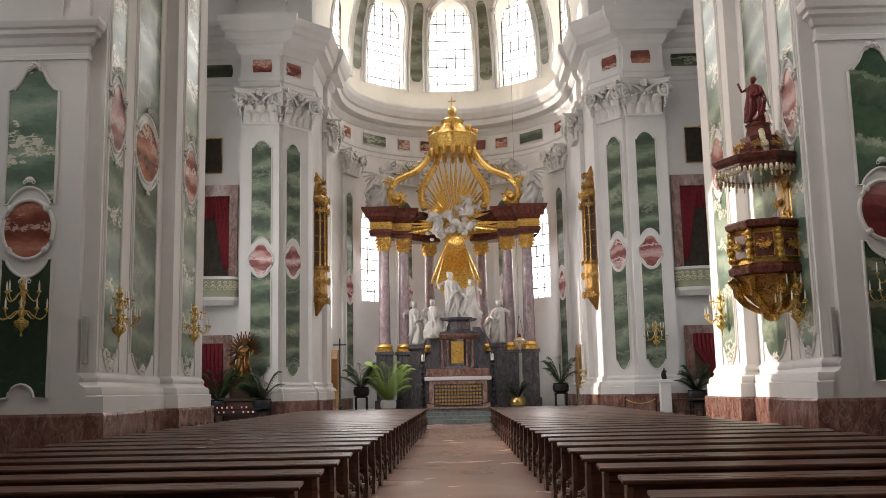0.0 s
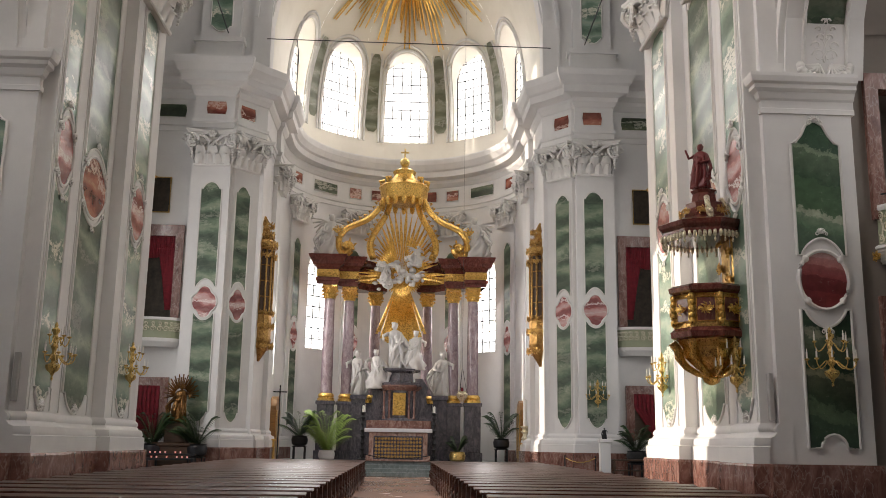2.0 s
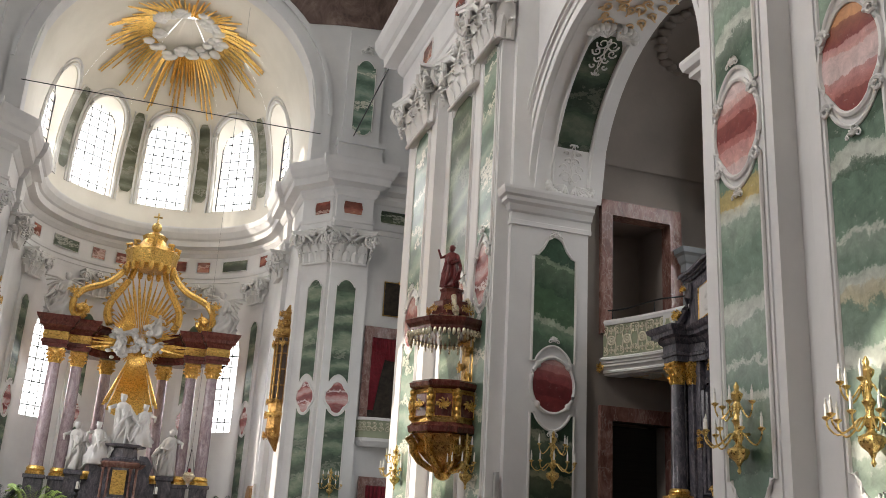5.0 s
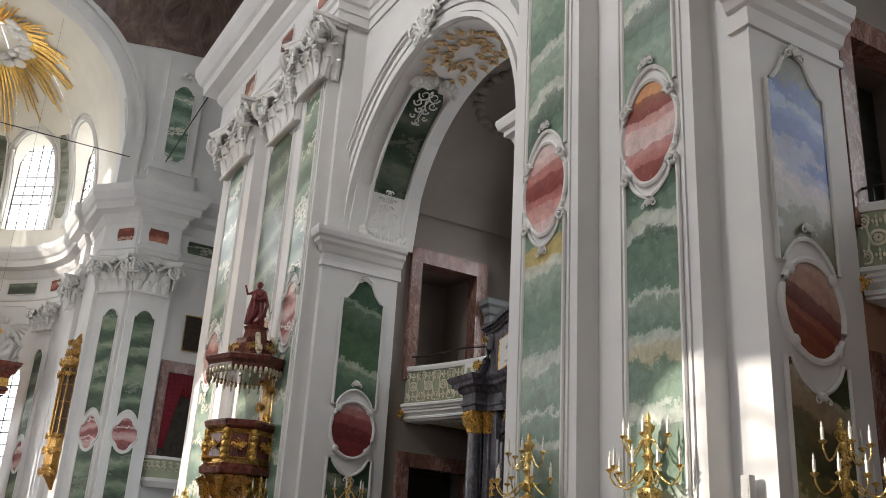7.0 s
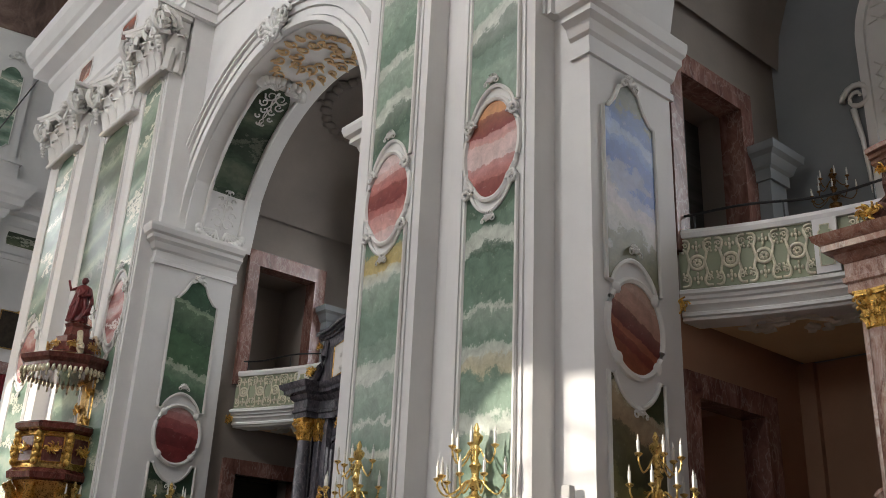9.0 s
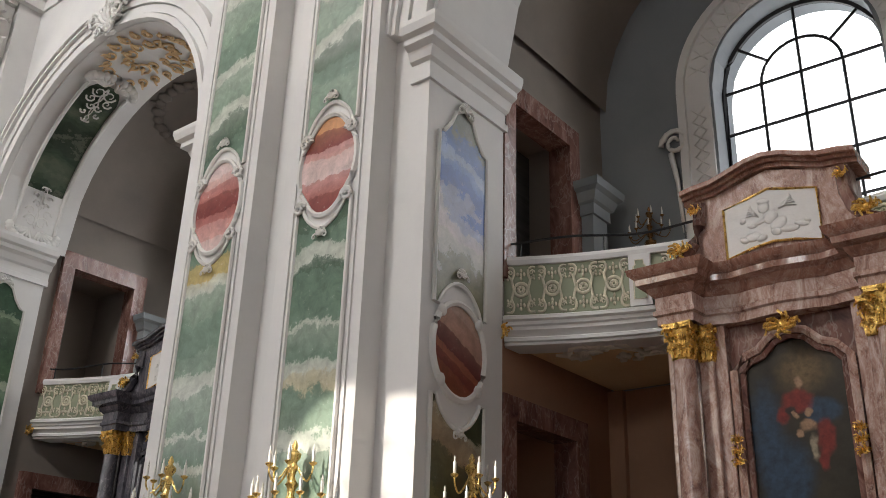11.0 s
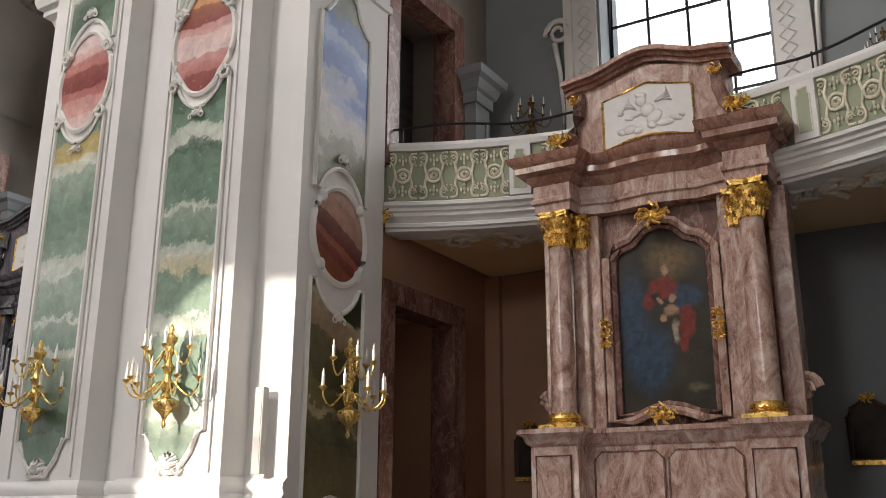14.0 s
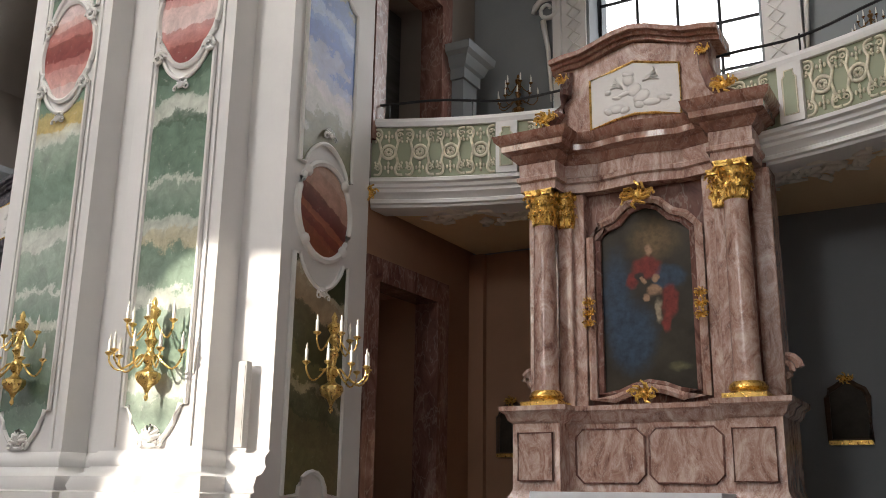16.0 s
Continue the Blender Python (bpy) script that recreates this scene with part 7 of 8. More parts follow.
b = bmesh.new()
for sg in (-1, 1):
    tube(b, [soffit(a, sg * 0.52) for a in range(5, 68, 3)], 0.05, 6)
    for a0, way in ((6, 1), (66, -1)):
        for k, (da, x, r) in enumerate(((2.5, 0.2, 0.17), (6.0, 0.27, 0.13), (9.0, 0.15, 0.11), (12.0, 0.22, 0.09), (15.0, 0.1, 0.07))):
            pts = [soffit(a0 + way * (da + math.degrees((r - 0.011 * q) * math.sin(q * 0.75) / R_ARCH)), sg * (x + (r - 0.011 * q) * math.cos(q * 0.75) - 0.06)) for q in range(11)]
            tube(b, pts, 0.026, 5, taper=0.5)
        tube(b, [soffit(a0 + way * q, sg * 0.05 * math.sin(q)) for q in range(0, 17, 2)], 0.028, 5, taper=0.4)
        # shell-edged cartouche closing each end
        for k in range(7):
            t = math.pi * k / 6 / 2
            c0 = soffit(a0 - way * (1.5 + 4.5 * math.cos(t)), sg * 0.6 * math.sin(t), 0.08)
            blob(b, c0, (0.11, 0.11, 0.11), 7, 5)
            tube(b, [soffit(a0 - way * 1.0, sg * 0.15), c0], 0.05, 5, taper=0.6)
part("stucco_scrollwork", b, STUCCO, sp, "white stucco scrollwork", smooth="all")
rnd = random.Random(8)
# keystone ornament
for c in BAY:
    ks = bmesh.new()
    for q in range(26):
        t = rnd.uniform(0, 6.28)
        r = rnd.uniform(0.2, 1.0)
        c1 = Vector((8.78, c + 0.62 * r * math.cos(t), 14.5 + 0.55 * r * math.sin(t)))
        tube(ks, [(8.9, c, 14.45), c1, c1 + Vector((-0.1, 0.14 * math.cos(t + 1.2), 0.14 * math.sin(t + 1.2)))], 0.075, 6, taper=0.6)
    for sg in (-1, 1):
        scroll(ks, (8.72, c + sg * 0.45, 14.6), (0, 1, 0), (-1, 0, 0), 0.26, 1.8, 0.06, sg)
        scroll(ks, (8.72, c + sg * 0.2, 14.2), (0, 1, 0), (-1, 0, 0), 0.18, 1.6, 0.05, -sg)
    tagged(part("keystone_ornament", ks, STUCCO, smooth="all"), "white stucco shell on the arch crown", "ornament", kind="structure")


# ---- wall chandeliers ----
def wall_light(at, rz, group="wall candelabra", metal=BRASS, label="polished brass wall candelabrum with white electric candles"):
    """Brass candelabrum on a wall; its back is local +y."""
    ob = thing("wall_candelabrum", at, label, "wall light", group, rz)
    part("stem", lathe(bmesh.new(), [(0.008, -0.2), (0.03, -0.16), (0.015, -0.11), (0.035, -0.06), (0.05, -0.03), (0.12, 0.03), (0.15, 0.1), (0.14, 0.15), (0.06, 0.19), (0.035, 0.24), (0.075, 0.3), (0.085, 0.36), (0.04, 0.42), (0.05, 0.5), (0.08, 0.56), (0.04, 0.62), (0.03, 0.68), (0.065, 0.76), (0.04, 0.83), (0.08, 0.9), (0.085, 0.95), (0.03, 1.0), (0.04, 1.05), (0.01, 1.12)], (0, -0.2, 0), 18, 9, 0.07), metal, ob, smooth=True)
    part("wall_bracket", tube(bmesh.new(), [(0, -0.2, 0.35), (0, 0.0, 0.38)], 0.025, 6), metal, ob)
    for z, reach, count in ((0.3, 0.55, 6), (0.7, 0.36, 4)):
        for j in range(count):
            a = radians(180 + 180 * j / (count - 1))
            d = Vector((math.cos(a), math.sin(a) * 0.8, 0))
            c = Vector((0, -0.2, z))
            pts = smooth_line([c, c + d * reach * 0.22 + Vector((0, 0, 0.07)), c + d * reach * 0.45 + Vector((0, 0, -0.04)), c + d * reach * 0.75 + Vector((0, 0, -0.12)), c + d * reach * 0.97 + Vector((0, 0, -0.02)), c + d * reach + Vector((0, 0, 0.09))], 3)
            arm = part("arm", tube(bmesh.new(), pts, 0.013, 6), metal, ob, smooth=True)
            e = pts[-1]
            part("drip_pan", lathe(bmesh.new(), [(0.015, -0.03), (0.05, 0.0), (0.055, 0.015), (0.02, 0.03)], e, 10), metal, arm, smooth=True)
            part("candle", lathe(bmesh.new(), [(0.021, 0.02), (0.021, 0.17), (0.01, 0.18), (0.014, 0.2), (0.003, 0.25)], e, 8), CANDLE, arm, "white candle-shaped bulb")
    return ob


first = wall_light((PIL, 9.08, 3.05), -90)
first.matrix_basis = pose(PIL - 0.02, 9.1, 3.08, 0, 0, -90)
for x, y, z, rz in ((PIL - 0.02, 11.7, 3.12, -90), (9.88, 7.58, 3.0, 0), (XPIL - 0.02, 21.7, 3.2, -90), (XPIL - 0.02, 27.95, 3.4, -90), (9.55, 20.72, 3.3, 0), (-XPIL + 0.02, 21.7, 3.2, 90), (-XPIL + 0.02, 27.95, 3.4, 90), (-9.55, 20.72, 3.3, 0), (9.35, CH_Y - 0.02, 3.7, 0)):
    copy_thing(first, pose(x, y, z, 0, 0, rz))
gallery = wall_light((OUTER, 6.9, 8.75), -90, "gallery candelabra", DUSKGOLD, "small dark bronze candelabrum on the gallery wall")
gallery.matrix_basis = pose(OUTER - 0.02, 6.75, 8.45, 0, 0, -90) @ Matrix.Scale(0.7, 4)
copy_thing(gallery, pose(OUTER - 0.02, 0.9, 8.45, 0, 0, -90) @ Matrix.Scale(0.7, 4))

# ---- loudspeakers and small wall things ----
def loudspeaker(at, rz):
    ob = thing("column_loudspeaker", at, "slim grey column loudspeaker on the pier", "loudspeaker", "column loudspeakers", rz)
    part("cabinet", soft(boxes((-0.07, 0.07, -0.1, 0.0, 0, 1.05)), 0.012, 2), SPEAKERGREY, ob)
    part("grille", boxes((-0.05, 0.05, -0.106, -0.1, 0.05, 1.0)), SPEAKERGREY, ob)
    return ob


sp0 = loudspeaker((8.9, 7.95, 2.32), -90)
for x, y, z, rz in ((8.32, 20.86, 2.35, -90), (-8.32, 20.86, 2.5, 90)):
    copy_thing(sp0, pose(x, y, z, 0, 0, rz))


def small_picture(at, rz, w, h, label, shaped=True):
    ob = thing("framed_picture", at, label, "picture", "", rz)
    o = [(-w, 0), (w, 0), (w, h * 0.7), (w * 0.85, h * 0.82), (w * 0.5, h * 0.88), (0, h), (-w * 0.5, h * 0.88), (-w * 0.85, h * 0.82), (-w, h * 0.7)] if shaped else [(-w, 0), (w, 0), (w, h), (-w, h)]
    part("canvas", prism(bmesh.new(), o, (0, 0, 0), (1, 0, 0), (0, -1, 0), 0, 0.05), DARKOIL_AND_SHADE, ob, "darkened painting")
    part("frame", tube(bmesh.new(), [(x, -0.05, z) for x, z in o], 0.045 * max(1, w), 6, True), OLDGOLD if not shaped else DOORWOOD, ob, smooth=True)
    gold_flourish(ob, (0, -0.07, h), 0.12 * max(1, w * 1.3), seed=2)
    if shaped:
        part("ledge", boxes((-w * 1.05, w * 1.05, -0.1, 0, -0.06, 0.0)), GOLD, ob, "gilded ledge")
    return ob


small_picture((OUTER - 0.05, 6.92, 2.5), -90, 0.27, 0.85, "dark station picture in shaped frame on the chapel wall")
small_picture((OUTER - 0.02, 1.74, 2.62), -90, 0.27, 0.85, "dark station picture in shaped frame on the chapel wall")
for s in (1, -1):
    small_picture((s * 12.2, 45.26, 12.6), 0, 0.75, 1.75, "dark portrait in gilded frame on the transept wall", False)


# ---- oratory windows, balconies and doors of the crossing ----
def oratory(s):
    ob = thing("oratory_window", (s * 12.1, 45.28, 7.2), "red-curtained oratory window in marble frame", "window", "oratory windows")
    part("surround", boxes((-1.5, -1.1, -0.18, 0.05, 0, 4.75), (1.1, 1.5, -0.18, 0.05, 0, 4.75), (-1.1, 1.1, -0.18, 0.05, 4.2, 4.75)), REDSTONE, ob, "pinkish marble surround")
    # dark sheet closes the opening in place of the room's shade
    part("opening", boxes((-1.1, 1.1, -0.03, 0.03, 0, 4.2)), DARKOIL_AND_SHADE, ob, "dark sheet standing for the shaded room")
    bm = bmesh.new()
    for j in range(24):
        t = j / 23
        x = -1.08 + 2.16 * t
        tube(bm, [(x, -0.08 + 0.03 * (j % 2), 4.2), (x, -0.1, 3.6 - 0.5 * math.sin(math.pi * t))], 0.06, 5)
    for sg in (-1, 1):
        for j in range(8):
            tube(bm, [(sg * (1.05 - j * 0.1), -0.1, 3.6), (sg * (1.05 - j * 0.06), -0.12, 2.2), (sg * (1.07 - j * 0.03), -0.1, 0.6)], 0.065, 5)
    part("curtain", bm, CRIMSON, ob, "draped crimson velvet curtain", smooth="all")
    return ob


def oratory_balcony(s):
    path = [(1.6 * math.cos(radians(a)), -0.75 * math.sin(radians(a)) ** 0.7 if 0 < a < 180 else 0.0) for a in range(0, 181, 12)]
    ob = thing("oratory_balcony", (s * 12.1, 45.28, 6.1), "small bowed white oratory balcony", "balcony", "oratory balconies")
    part("corbel", moulding(bmesh.new(), [(x, y) for x, y in path], [(-0.3, -0.1), (-0.15, -0.1), (-0.05, 0.05), (0.03, 0.15), (0.06, 0.3), (-0.3, 0.3)]), WHITE, ob)
    part("parapet", moulding(bmesh.new(), path, [(-0.3, 0.3), (0, 0.3), (0, 1.15), (-0.3, 1.15)]), RAILGREEN, ob)
    part("coping", moulding(bmesh.new(), path, [(-0.35, 1.15), (0.06, 1.15), (0.06, 1.28), (-0.35, 1.28)]), WHITE, ob)
    part("floor_plate", boxes((-1.4, 1.4, -0.5, 0.05, 0.1, 0.3)), WHITE, ob)
    bm = bmesh.new()
    for x, y in path[1:-1]:
        scroll(bm, (x, y - 0.02, 0.72), (1, 0, 0), (0, -1, 0), 0.14, 1.4, 0.03)
        scroll(bm, (x, y - 0.02, 0.95), (1, 0, 0), (0, -1, 0), 0.1, 1.4, 0.025, -1)
    part("strapwork", bm, STRAPWHITE, ob, smooth="all")
    return ob


for s in (1, -1):
    oratory(s)
    oratory_balcony(s)
    d = tagged(part("door_transept_%s" % ("south" if s > 0 else "north"), boxes((s * 12.1 - 0.85, s * 12.1 + 0.85, 45.2, 45.32, 0.16, 4.2)), DOORWOOD), "dark wooden transept door", "door", kind="structure")
    part("door_surround", boxes((s * 12.1 - 1.25, s * 12.1 - 0.85, 45.1, 45.34, 0.16, 4.6), (s * 12.1 + 0.85, s * 12.1 + 1.25, 45.1, 45.34, 0.16, 4.6), (s * 12.1 - 0.85, s * 12.1 + 0.85, 45.1, 45.34, 4.2, 4.6)), REDSTONE, d)
    bm = bmesh.new()
    for j in range(9):
        t = j / 8
        tube(bm, [(s * 12.1 - 0.8 + 1.6 * t, 45.14, 4.2), (s * 12.1 - 0.8 + 1.6 * t, 45.1, 3.6 - 0.6 * t), (s * 12.1 + 0.5 + 0.3 * t, 45.12, 1.6)], 0.1, 5)
    part("door_curtain", bm, CRIMSON, d, "dark red door curtain", smooth="all")

    # gilded oratory boxes on the chancel walls
    o = thing("gilded_oratory", (s * 7.1, 47.3, 5.6), "tall gilded latticed oratory bay on the chancel wall", "oratory", "gilded oratories", -90 * s)
    part("corbel", lathe(bmesh.new(), [(0.1, 0), (0.22, 0.2), (0.45, 0.55), (0.6, 0.9), (0.64, 1.1)], (0, 0, 0), 12), BROWNGOLD, o, smooth=True)
    part("parapet", lathe(bmesh.new(), [(0.6, 1.1), (0.6, 2.3), (0.66, 2.4)], (0, 0, 0), 12), BROWNGOLD, o)
    part("screen", lathe(bmesh.new(), [(0.54, 2.4), (0.54, 5.6)], (0, 0, 0), 12), DOORWOOD, o, "dark wooden screen")
    bm = bmesh.new()
    for j in range(12):
        a = 2 * math.pi * j / 12
        tube(bm, [(0.57 * math.cos(a), 0.57 * math.sin(a), z) for z in (2.4, 5.6)], 0.05, 6)
        for z in (3.2, 4.0, 4.8):
            a2 = 2 * math.pi * (j + 1) / 12
            tube(bm, [(0.55 * math.cos(a), 0.55 * math.sin(a), z), (0.55 * math.cos(a2), 0.55 * math.sin(a2), z)], 0.03, 5)
    part("lattice", bm, BROWNGOLD, o, "gilded lattice bars")
    part("canopy", lathe(bmesh.new(), [(0.6, 5.6), (0.72, 5.75), (0.72, 5.9), (0.45, 6.2), (0.32, 6.7), (0.2, 6.9), (0.25, 7.1), (0.08, 7.4)], (0, 0, 0), 12, 6, 0.05), BROWNGOLD, o, smooth=True)
    for j in range(7):
        a = radians(180 + 30 * j)
        gold_flourish(o, (0.63 * math.cos(a), 0.63 * math.sin(a), 1.75), 0.25, (-math.sin(a), math.cos(a), 0), (math.cos(a), math.sin(a), 0), OLDGOLD, seed=j)
        gold_flourish(o, (0.63 * math.cos(a), 0.63 * math.sin(a), 5.9), 0.25, (-math.sin(a), math.cos(a), 0), (math.cos(a), math.sin(a), 0), OLDGOLD, seed=j + 9)
        for zz, sz in ((0.75, 0.26), (2.4, 0.2), (5.3, 0.24), (6.35, 0.3), (6.9, 0.2)):
            rr = 0.62 if zz < 6 else 0.42
            gold_flourish(o, (rr * math.cos(a), rr * math.sin(a), zz), sz, (-math.sin(a), math.cos(a), 0), (math.cos(a), math.sin(a), 0), OLDGOLD if j % 2 else BROWNGOLD, seed=j + int(zz * 10))
    # sacristy doors
    d = tagged(part("door_sacristy_%s" % ("south" if s > 0 else "north"), prism(bmesh.new(), [(-0.8, 0.76), (0.8, 0.76), (0.8, 3.6), (0.5, 4.0), (0, 4.15), (-0.5, 4.0), (-0.8, 3.6)], (s * 6.7, 52.9, 0), (0, 1, 0), (-s, 0, 0), -0.3, 0.05), HONEYWOOD), "arched honey-coloured sacristy door", "door", kind="structure")
    for yy in (-0.4, 0.4):
        part("door_panel", boxes((min(s * 6.6, s * 6.66), max(s * 6.6, s * 6.66), 52.9 + yy - 0.3, 52.9 + yy + 0.3, 1.0, 3.4)), OLDGOLD, d)

# ---- gilded glory in the half dome ----
rnd = random.Random(11)
gl = thing("dome_glory", (0, 56.0, 30.6), "gilded sunburst with stucco clouds under the dome", "ornament")


def dome_point(x, y):
    rr = min(0.985, math.sqrt(x * x + max(0.0, y - APSE_Y) ** 2) / APSE_R)
    return Vector((x, y, 23.0 + 9.2 * math.sqrt(1 - rr * rr) - 0.08))


org = Vector((0, 56.0, 30.6))
for k in range(90):
    a = radians(4 * k) + rnd.uniform(-0.02, 0.02)
    r0, r1 = 1.9, (4.6 if (k // 3) % 2 else 3.7) + rnd.uniform(-0.5, 0.3)
    dy = math.sin(a)
    pts = []
    for r in (r0, (r0 + r1) / 2, r1):
        x, y = r * math.cos(a) * 1.05, 55.6 + r * dy * (1.0 if dy > 0 else 0.9)
        if y < APSE_Y:
            pts.append(Vector((x, y, 23.0 + 9.1 * math.sqrt(max(0.02, 1 - (x / 7.25) ** 2)) - 0.12)) - org)
        else:
            pts.append(dome_point(x, min(y, 60.6)) - org)
    part("ray", tube(bmesh.new(), [p - Vector((0, 0, 0.08)) for p in pts], 0.1, 4, taper=0.5), GOLD, gl)
bm = bmesh.new()
for k in range(60):
    a, r = rnd.uniform(0, 6.28), 1.9 + rnd.uniform(-0.5, 0.4)
    x, y = r * math.cos(a) * 1.1, 55.6 + r * math.sin(a)
    z = (dome_point(x, y).z if y >= APSE_Y else 23 + 9.1 * math.sqrt(1 - (x / 7.25) ** 2)) - 0.15
    blob(bm, (x, y - 56.0, z - 30.6), (0.4, 0.35, 0.2), 8, 6)
part("cloud_ring", bm, STUCCO, gl, "white stucco clouds", smooth="all")
tagged(part("tie_rod", tube(bmesh.new(), [(-7.2, 45.4, 21.9), (7.4, 45.4, 21.9)], 0.025, 8), IRON), "iron tie rod across the chancel arch", "tie rod", "iron tie rods")
for s in (1, -1):
    tagged(part("tie_rod", tube(bmesh.new(), [(s * 9.2, 45.5, 22.2), (s * 8.0, 30.8, 20.4)], 0.03, 8), IRON), "iron tie rod running from the chancel attic to the crossing pier", "tie rod", "iron tie rods")


# ---- loose things of the chancel ----
def palm(at, h, material, label, pot_material, fronds=26, seed=0, kind="potted palm"):
    rnd = random.Random(seed)
    ob = thing("potted_palm", at, label, "plant", "chancel plants")
    part("pot", lathe(bmesh.new(), [(0.28, 0), (0.42, 0.1), (0.46, 0.35), (0.4, 0.5), (0.44, 0.55), (0.3, 0.5)], (0, 0, 0), 20), pot_material, ob, "rounded plant pot", smooth=True)
    bm = bmesh.new()
    for k in range(fronds):
        a, lift = rnd.uniform(0, 6.28), rnd.uniform(0.35, 1.0)
        d = Vector((math.cos(a), math.sin(a), 0))
        reach = h * (0.75 - 0.4 * lift + rnd.uniform(0, 0.15))
        spine = [Vector((0, 0, 0.5)) + d * (reach * t) + Vector((0, 0, h * lift * math.sin(t * 1.9) * 0.8)) for t in (0, 0.2, 0.4, 0.6, 0.8, 1.0)]
        tube(bm, spine, 0.012, 4, taper=0.4)
        side = Vector((-d.y, d.x, 0))
        for t in range(1, 20):
            f = t / 20 * 5
            j = min(4, int(f))
            p = spine[j].lerp(spine[j + 1], f - j)
            w = 0.34 * math.sin(math.pi * (0.15 + 0.8 * t / 20)) * h / 2.2
            for sg in (-1, 1):
                tip = p + side * (sg * w) + d * (0.4 * w) - Vector((0, 0, w * 0.5))
                v = [bm.verts.new(q) for q in (p - d * 0.03, p + d * 0.07, tip)]
                bm.faces.new(v)
    part("fronds", bm, material, ob, "arching green fronds")
    return ob


palm((-3.9, 52.9, 0.76), 2.8, SUNLITLEAF, "tall sunlit green palm in a pale pot", LINEN, 30, 1)
palm((3.3, 53.4, 0.76), 1.2, DARKLEAF, "low plant in a brass bowl", BRASS, 14, 2)
palm((5.7, 53.0, 1.5), 2.0, DARKLEAF, "dark leafy plant on a stand", IRON, 18, 3)
palm((-5.4, 53.0, 1.5), 2.0, DARKLEAF, "dark leafy plant on a stand", IRON, 18, 4)
palm((-11.0, 43.6, 1.0), 1.9, DARKLEAF, "dark leafy plant beside the saint's shrine", IRON, 20, 5)
palm((-9.0, 43.6, 1.0), 1.9, DARKLEAF, "dark leafy plant beside the saint's shrine", IRON, 20, 6)
palm((10.9, 43.6, 1.0), 1.7, DARKLEAF, "dark leafy plant beside the bench", IRON, 18, 7)
for x, y, z0, z1 in ((5.7, 53.0, 0.76, 1.5), (-5.4, 53.0, 0.76, 1.5), (-11.0, 43.6, 0.16, 1.0), (-9.0, 43.6, 0.16, 1.0), (10.9, 43.6, 0.16, 1.0)):
    b = boxes((x - 0.35, x + 0.35, y - 0.35, y + 0.35, z1 - 0.06, z1))
    for sx in (-1, 1):
        for sy in (-1, 1):
            box(b, x + sx * 0.3 - 0.03, x + sx * 0.3 + 0.03, y + sy * 0.3 - 0.03, y + sy * 0.3 + 0.03, z0, z1 - 0.06)
    tagged(part("plant_stand", b, IRON), "black iron plant stand", "stand", "plant stands")


def candlestick(at, h, label, material=BRASS, r=0.12, candle=0.5):
    ob = thing("candlestick", at, label, "candlestick")
    prof = [(r * 1.8, 0), (r * 1.9, 0.06), (r, 0.14)]
    n = 7
    for k in range(n):
        z = 0.16 + (h - 0.2) * k / n
        s = (h - 0.2) / n
        prof += [(r * 0.45, z), (r * 0.9, z + s * 0.35), (r * 0.5, z + s * 0.7)]
    prof += [(r * 1.1, h), (r * 0.4, h + 0.03)]
    part("shaft", lathe(bmesh.new(), prof, (0, 0, 0), 14), material, ob, smooth=True)
    part("candle", lathe(bmesh.new(), [(r * 0.4, h + 0.02), (r * 0.4, h + candle), (0.005, h + candle + 0.06)], (0, 0, 0), 12), CANDLE, ob, "white wax candle")
    return ob


for s in (1, -1):
    candlestick((s * 1.95, 52.75, 0.76), 2.6, "tall dark bronze altar candlestick", IRON, 0.16, 0.35)
candlestick((6.7, 50.6, 0.0), 2.7, "paschal candle on a pierced white stand", PALEGOLD, 0.24, 1.4)
b = boxes((-7.0, -6.4, 50.4, 51.0, 0, 0.1), (-6.95, -6.45, 50.45, 50.95, 0.1, 1.75), (-7.02, -6.38, 50.38, 51.02, 1.75, 1.85))
tagged(part("gilded_pedestal", soft(b, 0.02, 1), GOLD), "gilded carved pedestal by the chancel", "pedestal")
b = boxes((6.5, 7.1, 51.0, 51.4, 0, 0.1), (6.55, 7.05, 51.05, 51.35, 0.1, 1.75), (6.48, 7.12, 50.98, 51.42, 1.75, 1.85))
tagged(part("gilded_pedestal", soft(b, 0.02, 1), GOLD), "gilded carved pedestal by the chancel", "pedestal")
cr = thing("processional_cross", (-6.2, 49.8, 0), "slim black processional cross on a pole", "cross")
part("pole", tube(bmesh.new(), [(0, 0, 0.06), (0, 0, 4.6)], 0.035, 6), IRON, cr)
part("crossbar", tube(bmesh.new(), [(-0.35, 0, 4.25), (0.35, 0, 4.25)], 0.035, 6), IRON, cr)
part("foot", lathe(bmesh.new(), [(0.3, 0), (0.28, 0.05), (0.06, 0.12)], (0, 0, 0), 14), IRON, cr)
